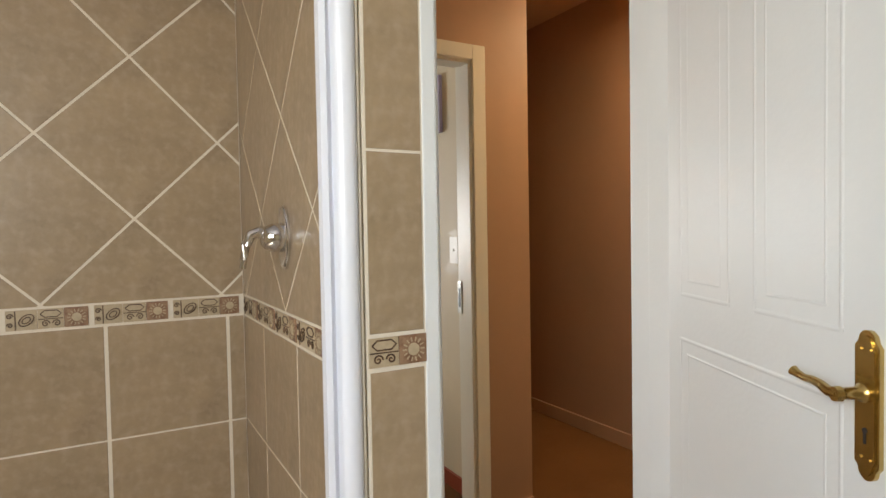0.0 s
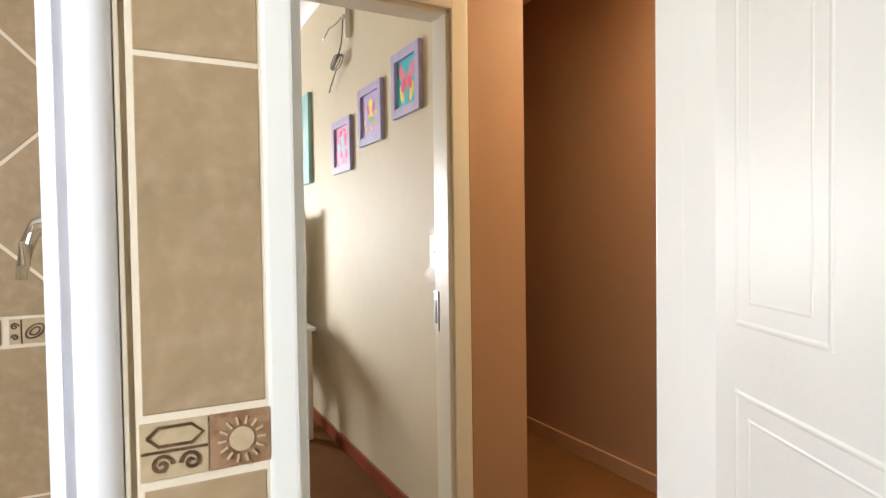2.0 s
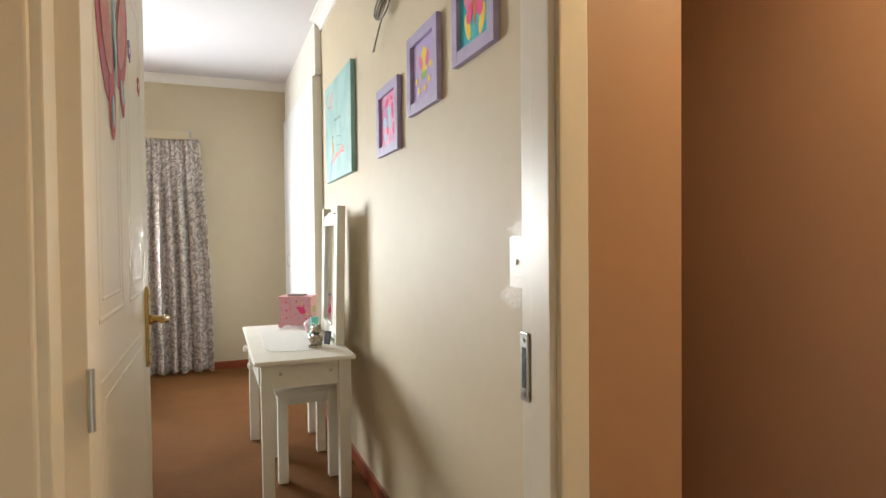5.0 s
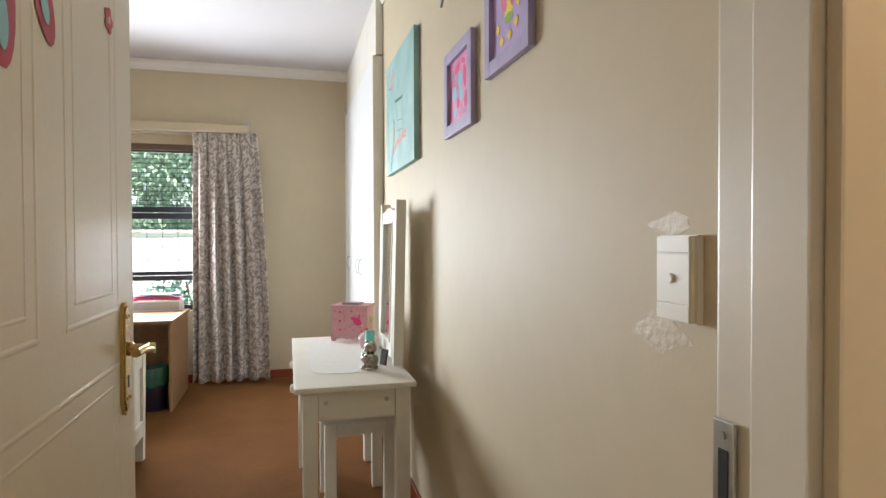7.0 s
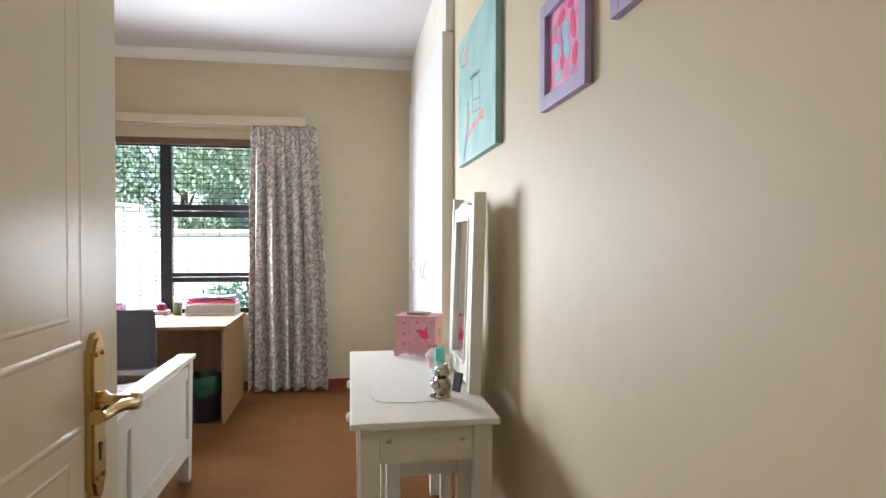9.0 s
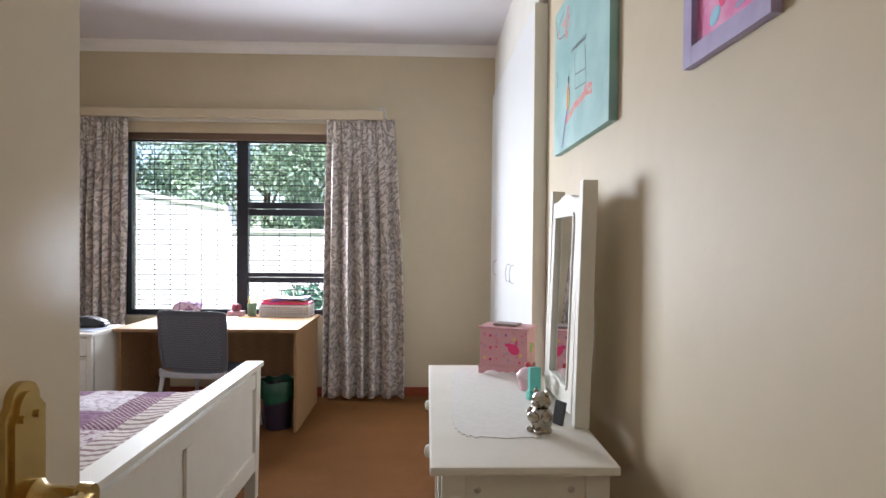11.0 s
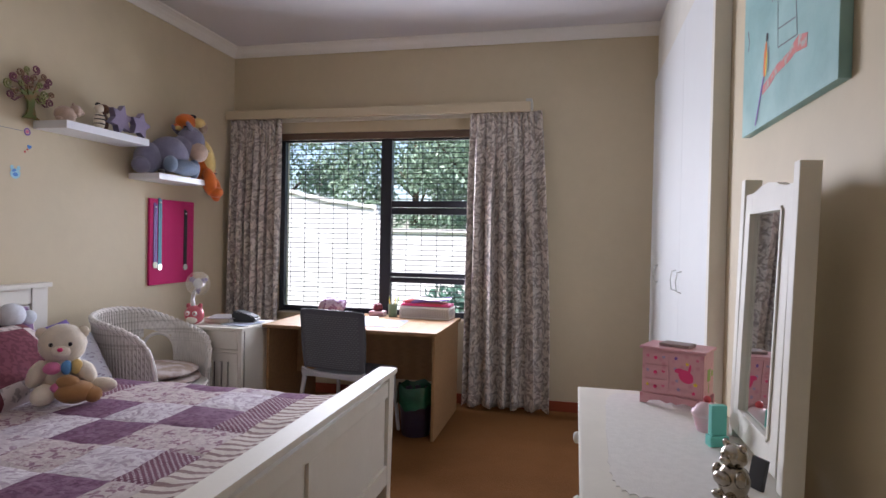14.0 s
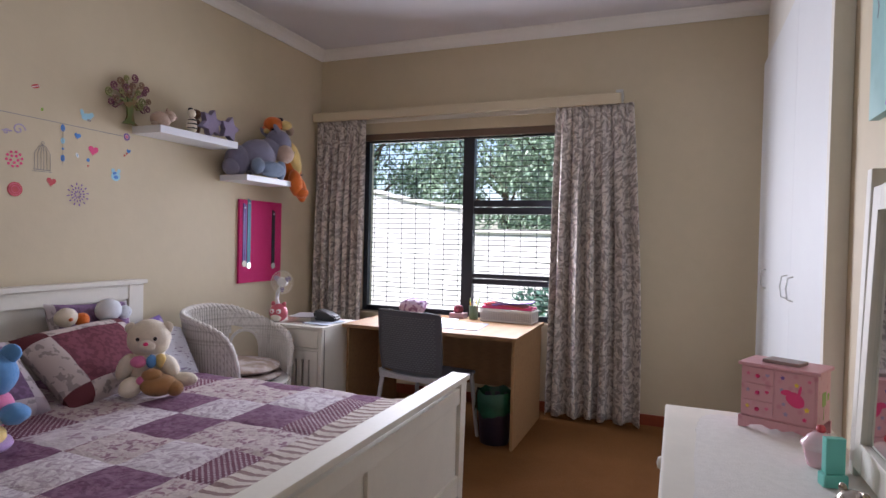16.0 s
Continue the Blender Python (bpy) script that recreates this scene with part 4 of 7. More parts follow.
M_CURTAIN = material("printed_curtain", (0.66, 0.60, 0.54), 0.9, vary=0.05, scale=6, bump=0.1, bump_scale=300, sheen=0.2)
cloth_uv = M_CURTAIN.node_tree.nodes.new("ShaderNodeUVMap").outputs[0]
for sc, kd, cl, st in ((8.0, "leaf", (0.37, 0.325, 0.29), 0.7), (12.5, "leaf", (0.30, 0.26, 0.235), 0.85), (20.0, "leaf", (0.26, 0.225, 0.20), 0.8), (36.0, "leaf", (0.34, 0.29, 0.26), 0.5)):
    mix_in(M_CURTAIN, scatter(M_CURTAIN.node_tree, cloth_uv, sc, kd), cl, st)


def curtain(name, x0t, x1t, x0b, x1b, ztop, zbot, folds, seed, label):
    rnd = random.Random(seed)
    bm = bmesh.new()
    nx, nz = folds * 10, 44
    ph = [rnd.uniform(-0.8, 0.8) for _ in range(folds + 2)]
    am = [rnd.uniform(0.6, 1.25) for _ in range(folds + 2)]
    rows = []
    for j in range(nz + 1):
        f = j / nz
        z = ztop + (zbot - ztop) * f
        row = []
        for i in range(nx + 1):
            u = i / nx
            a, b = x0t + (x1t - x0t) * u, x0b + (x1b - x0b) * u
            g = min(1, f * 3.0)
            x = a + (b - a) * (1 - (1 - f) ** 2)
            fold = u * folds
            k = int(min(fold, folds - 1))
            t = fold - k
            amp = (am[k] * (1 - t) + am[k + 1] * t)
            y = 0.044 * g * amp * math.sin(2 * math.pi * fold + ph[k] * (1 - t) + ph[k + 1] * t + 0.6 * math.sin(f * 2.2 + seed))
            y += 0.010 * math.sin(2 * math.pi * fold * 2.3 + 1.3) * (1 - 0.5 * f)
            y += 0.006 * math.sin(2 * math.pi * fold * 4) * max(0, 1 - f * 9)
            x += 0.008 * g * math.sin(2 * math.pi * fold * 2 + seed) + 0.012 * f * math.sin(fold * 2 + f * 3)
            if j == 0:
                z = ztop + 0.004 * math.sin(fold * 9)
            row.append(bm.verts.new((x, y, z + (0.006 * math.sin(fold * 5) if j == nz else 0))))
        rows.append(row)
    for a, b in zip(rows, rows[1:]):
        for i in range(nx):
            bm.faces.new((a[i], a[i + 1], b[i + 1], b[i]))
    uv = bm.loops.layers.uv.new("cloth")
    place = {}
    for j, row in enumerate(rows):
        run = 0.0
        for i, v in enumerate(row):
            if i:
                run += (v.co - row[i - 1].co).length
            place[v] = (run, v.co.z)
    for f in bm.faces:
        for lp in f.loops:
            lp[uv].uv = place[lp.vert]
    ob = solid(name, bm, M_CURTAIN, pose(0.013, 6.80, 0), label, "curtain", smooth=True, group="bedroom curtains")
    mod = ob.modifiers.new("thickness", "SOLIDIFY")
    mod.thickness = 0.003
    return ob


curtain("curtain", 0.19, 0.715, 0.165, 0.80, 2.198, 0.022, 6, 3, "grey floral printed curtain hanging to the floor")
curtain("curtain", -1.80, -1.34, -1.825, -1.36, 2.195, 0.022, 7, 8, "grey floral printed curtain behind the nightstand")

# ---- wardrobe ----
wd = thing("wardrobe", pose(1.512, 5.05, 0), "tall white built in wardrobe with closed doors", "wardrobe")
part("side_post", boxes(((-0.002, 0.0, 0.0), (0.062, 0.042, 2.42)), bevel=0.002), M_WHITEWOOD, wd)
part("carcass", boxes(((0.021, 0.043, 0.0), (0.58, 1.868, 2.425))), M_WHITEWOOD, wd)
for a, b, hy in ((0.046, 0.70, 0.62), (0.703, 1.36, 0.785), (1.363, 1.866, 1.49)):
    d = part("door", boxes(((0.0, a, 0.08), (0.0195, b, 2.415)), bevel=0.0015), M_DOORWHITE, wd)
    bm = bmesh.new()
    tube(bm, [(0.0, hy, 1.005), (-0.022, hy, 1.012), (-0.028, hy + 0.004, 1.06), (-0.022, hy, 1.108), (0.0, hy, 1.115)], 0.0035, 8)
    part("handle", bm, M_STEEL, d, "thin steel bow handle", smooth=True)
part("plinth", boxes(((0.02, 0.044, 0.0), (0.022, 1.866, 0.078))), M_WHITEWOOD, wd)

# ---- dressing table ----
dt = thing("dressing_table", pose(1.24, 4.205, 0), "white painted dressing table with two drawers", "dressing table")
bm = bmesh.new()
box(bm, (-0.235, -0.590, 0.683), (0.235, 0.590, 0.705), 0.007)
part("tabletop", bm, M_WHITEWOOD, dt)
for lx in (-0.205, 0.155):
    for ly in (-0.565, 0.470):
        bm = bmesh.new()
        vs = box(bm, (lx, ly, 0.0), (lx + 0.06, ly + 0.06, 0.682), 0.003)
        for v in vs:
            if v.co.z < 0.1:
                v.co.x += (lx + 0.03 - v.co.x) * 0.12
                v.co.y += (ly + 0.03 - v.co.y) * 0.12
        part("leg", bm, M_WHITEWOOD, dt)
part("apron", boxes(((-0.144, -0.555, 0.567), (0.154, -0.535, 0.681))), M_WHITEWOOD, dt)
part("apron", boxes(((-0.144, 0.500, 0.567), (0.154, 0.520, 0.681))), M_WHITEWOOD, dt)
part("apron", boxes(((0.185, -0.504, 0.567), (0.205, 0.469, 0.681))), M_WHITEWOOD, dt)
for lx in (-0.115, 0.120):
    bm = bmesh.new()
    lathe(bm, [(0.009, 0), (0.009, 0.002), (0.005, 0.004)], 14, pose(lx, -0.5552, 0.637, 90, 0, 0))
    part("screw_cap", bm, M_STEEL, dt)
for a, b in ((-0.500, -0.020), (-0.012, 0.466)):
    dr = part("drawer", boxes(((-0.212, a, 0.575), (-0.194, b, 0.678)), bevel=0.003), M_WHITEWOOD, dt)
    bm = bmesh.new()
    lathe(bm, [(0.008, 0), (0.008, 0.010), (0.016, 0.018), (0.019, 0.026), (0.015, 0.034), (0.005, 0.037)], 18, pose(-0.212, (a + b) / 2, 0.628, 0, -90, 0))
    part("knob", bm, M_WHITEWOOD, dr, smooth=True)
part("drawer_rail", boxes(((-0.205, -0.504, 0.560), (-0.180, 0.469, 0.573))), M_WHITEWOOD, dt)

# mirror on the table
mr = thing("standing_mirror", pose(1.453, 4.135, 0.7055, 0, 1.4, 0), "white framed swing mirror on two tall posts", "mirror")
for y in (-0.225, 0.190):
    bm = bmesh.new()
    box(bm, (-0.020, y, 0.0), (0.025, y + 0.036, 0.735), 0.003)
    part("post", bm, M_WHITEWOOD, mr)
TILT = Matrix.Translation((-0.005, 0, 0.37)) @ Matrix.Rotation(radians(0.5), 4, "Y")
fm = thing("mirror_frame", TILT, "white moulded mirror frame with an arched top", "")
fm.parent = mr
bm = bmesh.new()
for lo, hi in (((-0.014, -0.183, -0.345), (0.012, -0.123, 0.32)), ((-0.014, 0.123, -0.345), (0.012, 0.183, 0.32)), ((-0.0135, -0.123, -0.345), (0.012, 0.123, -0.275))):
    box(bm, lo, hi, 0.002)
prism(bm, [(-0.123, 0.265), (0.123, 0.265), (0.123, 0.321), (0.09, 0.325), (0.06, 0.333), (0.0, 0.338), (-0.06, 0.333), (-0.09, 0.325), (-0.123, 0.321)], 0, -0.0135, 0.012)
for lo, hi in (((-0.019, -0.131, -0.275), (-0.0141, -0.121, 0.265)), ((-0.019, 0.121, -0.275), (-0.0141, 0.131, 0.265)), ((-0.0188, -0.121, -0.283), (-0.0141, 0.121, -0.273)), ((-0.0188, -0.121, 0.263), (-0.0141, 0.121, 0.273))):
    box(bm, lo, hi, 0.001)
part("frame", bm, M_WHITEWOOD, fm)
part("glass", boxes(((-0.006, -0.122, -0.274), (-0.002, 0.122, 0.264))), M_MIRROR, fm, "mirror glass")
for ya, yb in ((-0.188, -0.183), (0.183, 0.189)):
    bm = bmesh.new()
    rod(bm, (0, ya, 0.0), (0, yb, 0.0), 0.008)
    part("pivot", bm, M_STEEL, fm)

# stool
st = thing("stool", pose(1.29, 4.155, 0), "white painted wooden stool under the dressing table", "stool")
bm = bmesh.new()
box(bm, (-0.17, -0.235, 0.462), (0.17, 0.235, 0.490), 0.007)
part("seat", bm, M_WHITEWOOD, st)
for lx in (-0.155, 0.105):
    for ly in (-0.22, 0.17):
        part("leg", boxes(((lx, ly, 0), (lx + 0.05, ly + 0.05, 0.461)), bevel=0.003), M_WHITEWOOD, st)
for lo, hi in (((-0.104, -0.212, 0.405), (0.104, -0.194, 0.461)), ((-0.104, 0.194, 0.405), (0.104, 0.212, 0.461)), ((-0.147, -0.169, 0.405), (-0.129, 0.169, 0.461)), ((0.129, -0.169, 0.405), (0.147, 0.169, 0.461))):
    part("apron", boxes((lo, hi)), M_WHITEWOOD, st)

# ---- things on the dressing table ----
TOP = 0.7052
M_LACE = two_tone(material("white_lace", (0.78, 0.76, 0.72), 0.85, vary=0.04, scale=30, bump=0.25, bump_scale=220), (0.75, 0.73, 0.69), "noise", 45, 0.45, 0.6)
bm = bmesh.new()
out = []
for k in range(96):
    a = 2 * math.pi * k / 96
    cx, cy = math.copysign(abs(math.cos(a)) ** 0.35, math.cos(a)), math.copysign(abs(math.sin(a)) ** 0.35, math.sin(a))
    r = 1 + 0.018 * math.cos(a * 32)
    out.append((0.150 * cx * r, 0.450 * cy * r))
prism(bm, out, 2, 0, 0.0018)
solid("lace_runner", bm, M_LACE, pose(1.235, 4.28, TOP, 0, 0, -2), "white lace runner on the dressing table", "table runner")
TOPR = TOP + 0.002
P_CABINET = two_tone(material("pink_printed_card", (0.62, 0.27, 0.32), 0.45, vary=0.06, scale=12), (0.68, 0.36, 0.40), "voronoi", 30, 0.1, 0.3)
jb = thing("jewellery_box", pose(1.338, 4.655, TOPR, 0, 0, -24), "pink printed jewellery box with little drawers", "jewellery box")
prof = [(-0.105, 0.0), (-0.085, 0.0), (-0.07, 0.012), (-0.04, 0.018), (-0.015, 0.010), (0, 0.016), (0.015, 0.010), (0.04, 0.018), (0.07, 0.012), (0.085, 0.0), (0.105, 0.0), (0.105, 0.035), (-0.105, 0.035)]
bm = bmesh.new()
prism(bm, prof, 1, -0.072, -0.060)
prism(bm, prof, 1, 0.060, 0.072)
part("base", bm, P_CABINET, jb)
part("body", boxes(((-0.100, -0.068, 0.0352), (0.100, 0.070, 0.186)), bevel=0.003), P_CABINET, jb)
part("lid", boxes(((-0.108, -0.076, 0.1862), (0.108, 0.074, 0.196)), bevel=0.003), P_CABINET, jb)
for k in range(3):
    d = part("drawer", boxes(((-0.094, -0.071, 0.040 + 0.049 * k), (-0.012, -0.0682, 0.085 + 0.049 * k)), bevel=0.001), P_CABINET, jb)
    bm = bmesh.new()
    ball(bm, (-0.053, -0.076, 0.062 + 0.049 * k), 0.006, 10)
    part("knob", bm, P_HOT, d, smooth=True)
    for one, mt in ((star(-0.080, 0.066 + 0.049 * k, 0.007, 5), (P_YELLOW, P_LILAC, P_PINK)[k]), (heart(-0.028, 0.066 + 0.049 * k, 0.006), (P_PINK, P_HOT, P_LILAC)[k])):
        part("print", flat([one], 0.0006, 0.0711), mt, d)
dd = part("door", boxes(((-0.006, -0.071, 0.040), (0.094, -0.0682, 0.183)), bevel=0.001), P_CABINET, jb)
bird = [ellipse(0.045, 0.108, 0.026, 0.020, -35), ellipse(0.022, 0.125, 0.014, 0.008, 10), ellipse(0.056, 0.132, 0.004, 0.018, -10)]
part("bird_print", flat(bird, 0.0006, 0.0711), P_HOT, dd)
for x, z, r, mt in ((0.075, 0.085, 0.008, P_YELLOW), (0.048, 0.150, 0.007, P_YELLOW), (0.012, 0.165, 0.007, P_PURPLE), (0.070, 0.056, 0.007, P_HOT), (0.022, 0.062, 0.007, P_LILAC), (0.016, 0.090, 0.006, P_LILAC), (0.080, 0.165, 0.006, P_PINK), (0.010, 0.130, 0.006, P_LILAC)):
    part("flower_print", flat([star(x, z, r, 5, 0.6)], 0.0006, 0.0711), mt, dd)
part("tree_print", boxes(((0.1001, -0.02, 0.09), (0.1006, 0.02, 0.13)), ((0.1001, -0.002, 0.05), (0.1006, 0.002, 0.09)), ((0.1001, 0.035, 0.10), (0.1006, 0.055, 0.12))), P_GREEN, jb)
solid("notebook", boxes(((-0.05, -0.035, 0), (0.05, 0.035, 0.010)), bevel=0.002), material("grey_cover", (0.30, 0.24, 0.24), 0.5), pose(1.335, 4.65, TOPR + 0.1965, 0, 0, -30), "small grey notebook on the jewellery box", "notebook")
cc = thing("cupcake_pot", pose(1.372, 4.355, TOPR), "pink glazed cupcake pot with a cherry lid", "pot")
bm = bmesh.new()
lathe(bm, [(0.026, 0), (0.028, 0.004), (0.038, 0.040), (0.040, 0.044)], 28)
part("cup", bm, material("pink_glaze", (0.78, 0.50, 0.55), 0.15), cc, smooth=True)
bm = bmesh.new()
lathe(bm, [(0.041, 0.0445), (0.044, 0.052), (0.042, 0.060), (0.034, 0.066), (0.030, 0.074), (0.018, 0.082), (0.006, 0.086)], 28)
part("icing", bm, material("pink_icing_glaze", (0.80, 0.58, 0.62), 0.12), cc, smooth=True)
bm = bmesh.new()
ball(bm, (0, 0, 0.093), 0.011, 14)
part("cherry", bm, P_RED, cc, smooth=True)
M_TEAL = material("mint_plastic", (0.16, 0.58, 0.50), 0.3)
ta = thing("mint_bottle", pose(1.372, 4.225, TOPR, 0, 0, 15), "mint green flat bottle standing on its base", "bottle")
part("base", boxes(((-0.026, -0.016, 0.0), (0.026, 0.016, 0.030)), bevel=0.005), M_TEAL, ta)
part("body", boxes(((-0.021, -0.010, 0.0305), (0.021, 0.010, 0.112)), bevel=0.003), M_TEAL, ta)
M_PEWTER = material("antique_pewter", (0.42, 0.38, 0.32), 0.22, 1.0, vary=0.35, scale=45, bump=0.15, bump_scale=90)
bm = bmesh.new()
lathe(bm, [(0.030, 0), (0.032, 0.006), (0.027, 0.012), (0.033, 0.030), (0.034, 0.045), (0.028, 0.062), (0.020, 0.070)], 24)
ball(bm, (0, 0, 0.092), (0.029, 0.027, 0.027), 18)
for s in (-1, 1):
    ball(bm, (s * 0.022, 0.0, 0.114), (0.009, 0.005, 0.010), 10)
    ball(bm, (s * 0.030, -0.014, 0.052), (0.010, 0.014, 0.018), 12)
    ball(bm, (s * 0.016, -0.026, 0.008), (0.014, 0.014, 0.009), 12)
    ball(bm, (s * 0.010, -0.026, 0.098), (0.004, 0.003, 0.004), 8)
ball(bm, (0, -0.026, 0.086), (0.013, 0.010, 0.009), 12)
ball(bm, (0, -0.034, 0.048), (0.022, 0.013, 0.016), 14)
solid("pewter_figurine", bm, M_PEWTER, pose(1.330, 3.885, TOP, 0, 0, -55), "small pewter bear figurine money box", "figurine", smooth=True)
bx = boxes(((-0.020, -0.005, 0.0), (0.020, 0.005, 0.070)), bevel=0.001)
solid("photo_holder", bx, M_BLACK, pose(1.392, 3.950, TOP, -12, 0, -60), "small black photo holder leaning by the mirror", "photo frame")

# ---- bed ----
bed = thing("bed", pose(-0.79, 4.245, 0), "white panelled wooden double bed", "bed")
fb = part("footboard", boxes(((0.935, -0.760, 0.15), (0.958, 0.760, 0.610))), M_WHITEWOOD, bed)
for lo, hi in (((0.959, -0.760, 0.15), (0.972, 0.760, 0.235)), ((0.959, -0.760, 0.545), (0.972, 0.760, 0.612))):
    part("rail", boxes((lo, hi), bevel=0.002), M_WHITEWOOD, fb)
for y in (-0.0375,):
    part("stile", boxes(((0.959, y, 0.236), (0.972, y + 0.055, 0.544)), bevel=0.002), M_WHITEWOOD, fb)
part("cap", boxes(((0.905, -0.835, 0.640), (0.990, 0.835, 0.662)), bevel=0.003), M_WHITEWOOD, fb)
for s in (-1, 1):
    bm = bmesh.new()
    vs = box(bm, (0.925, s * 0.795 - 0.034, 0.0), (0.978, s * 0.795 + 0.034, 0.639), 0.002)
    for v in vs:
        if v.co.z < 0.05:
            v.co.x -= 0.012
            v.co.y += s * 0.016 if (v.co.y - s * 0.795) * s < 0 else 0
    part("leg", bm, M_WHITEWOOD, bed)
    bm = bmesh.new()
    rod(bm, (0.9782, s * 0.795, 0.40), (0.9800, s * 0.795, 0.40), 0.006)
    part("screw_cap", bm, M_GLOSS, bed)
hb = part("headboard", boxes(((-0.985, -0.729, 0.30), (-0.967, 0.729, 0.90))), M_WHITEWOOD, bed)
part("cap", boxes(((-1.000, -0.835, 0.965), (-0.925, 0.835, 0.988)), bevel=0.003), M_WHITEWOOD, hb)
part("rail", boxes(((-0.990, -0.729, 0.885), (-0.945, 0.729, 0.964)), bevel=0.003), M_WHITEWOOD, hb)
for s in (-1, 1):
    part("leg", boxes(((-0.995, s * 0.775 - 0.045, 0.0), (-0.940, s * 0.775 + 0.045, 0.964)), bevel=0.003), M_WHITEWOOD, bed)
    part("side_rail", boxes(((-0.94, s * 0.80 - 0.012, 0.20), (0.924, s * 0.80 + 0.012, 0.34)), bevel=0.003), M_WHITEWOOD, bed)
M_TICK = material("mattress_ticking", (0.72, 0.70, 0.66), 0.85, vary=0.04, bump=0.1)
solid("mattress", boxes(((-1.72, 3.47, 0.30), (0.12, 5.02, 0.515)), bevel=0.03), M_TICK, Matrix(), "pale mattress on the bed", "mattress")
part("base", boxes(((-0.93, -0.785, 0.16), (0.91, 0.785, 0.298)), bevel=0.01), M_TICK, bed, "pale fabric bed base")


def cloth_print(name, ground, rows, tone=None, dots=None):
    """Quilting cotton: rows of (scale, kind, colour, strength) printed over a ground."""
    m = material(name, ground, 0.9, vary=0.07, scale=12, bump=0.3, bump_scale=60, spec=0.15)
    if tone:
        two_tone(m, tone, scale=34, lo=0.45, hi=0.55)
    t = m.node_tree
    co = t.nodes.new("ShaderNodeTexCoord").outputs["Object"]
    for sc, kd, cl, st in rows:
        mix_in(m, scatter(t, co, sc, kd, 0.35 if kd == "butterfly" else 1.0), cl, st)
    if dots:
        turn = t.nodes.new("ShaderNodeVectorRotate")
        turn.rotation_type = "Z_AXIS"
        turn.inputs["Angle"].default_value = radians(45)
        t.links.new(co, turn.inputs["Vector"])
        vo = t.nodes.new("ShaderNodeTexVoronoi")
        vo.voronoi_dimensions = "2D"
        vo.inputs["Scale"].default_value, vo.inputs["Randomness"].default_value = 62.0, 0.0
        t.links.new(turn.outputs[0], vo.inputs["Vector"])
        lt = t.nodes.new("ShaderNodeMath")
        lt.operation = "LESS_THAN"
        lt.inputs[1].default_value = 0.26
        t.links.new(vo.outputs["Distance"], lt.inputs[0])
        mix_in(m, lt.outputs[0], dots, 0.9)
    return m


INK = (0.27, 0.15, 0.20)
PATCHES = {
    "P": cloth_print("purple_damask_cotton", (0.185, 0.088, 0.150), [(26.0, "leaf", (0.135, 0.062, 0.110), 0.7)], (0.235, 0.130, 0.200)),
    "D": cloth_print("dotted_plum_cotton", (0.175, 0.075, 0.110), [], None, (0.60, 0.50, 0.54)),
    "S": cloth_print("white_script_cotton", (0.66, 0.61, 0.64), [(15.0, "leaf", (0.40, 0.32, 0.38), 0.6), (29.0, "leaf", (0.38, 0.29, 0.36), 0.7)], (0.60, 0.54, 0.58)),
    "B": cloth_print("cream_butterfly_cotton", (0.56, 0.48, 0.47), [(12.0, "butterfly", INK, 0.95), (24.0, "butterfly", (0.30, 0.18, 0.22), 0.7)], (0.50, 0.42, 0.42)),
    "W": cloth_print("pale_butterfly_cotton", (0.60, 0.54, 0.55), [(8.5, "butterfly", (0.30, 0.20, 0.25), 0.85), (24.0, "leaf", (0.48, 0.40, 0.44), 0.5)], (0.53, 0.46, 0.48))}
PLAN = ["SPSPSPSP", "BSDSBSDS", "PBSPSBDP", "PSSPSPBP", "SSDWBSDB", "BBBSPBBP", "PPSPSPDB", "SDDBBSDB", "PSPBPWPB"]
M_STRIPE = material("cream_stripe_cotton", (0.60, 0.53, 0.48), 0.9, vary=0.06, scale=12, bump=0.3, bump_scale=60, spec=0.15)
t_ = M_STRIPE.node_tree
sep_ = t_.nodes.new("ShaderNodeSeparateXYZ")
t_.links.new(t_.nodes.new("ShaderNodeTexCoord").outputs["Object"], sep_.inputs[0])
wob = t_.nodes.new("ShaderNodeTexNoise")
wob.inputs["Scale"].default_value = 5
scl = t_.nodes.new("ShaderNodeMath")
scl.operation = "MULTIPLY_ADD"
scl.inputs[1].default_value = 21.0
t_.links.new(sep_.outputs[1], scl.inputs[0])
t_.links.new(wob.outputs["Fac"], scl.inputs[2])
frc = t_.nodes.new("ShaderNodeMath")
frc.operation = "FRACT"
t_.links.new(scl.outputs[0], frc.inputs[0])
gtr = t_.nodes.new("ShaderNodeMath")
gtr.operation = "GREATER_THAN"
gtr.inputs[1].default_value = 0.60
t_.links.new(frc.outputs[0], gtr.inputs[0])
mix_in(M_STRIPE, gtr.outputs[0], (0.24, 0.15, 0.15), 0.9)

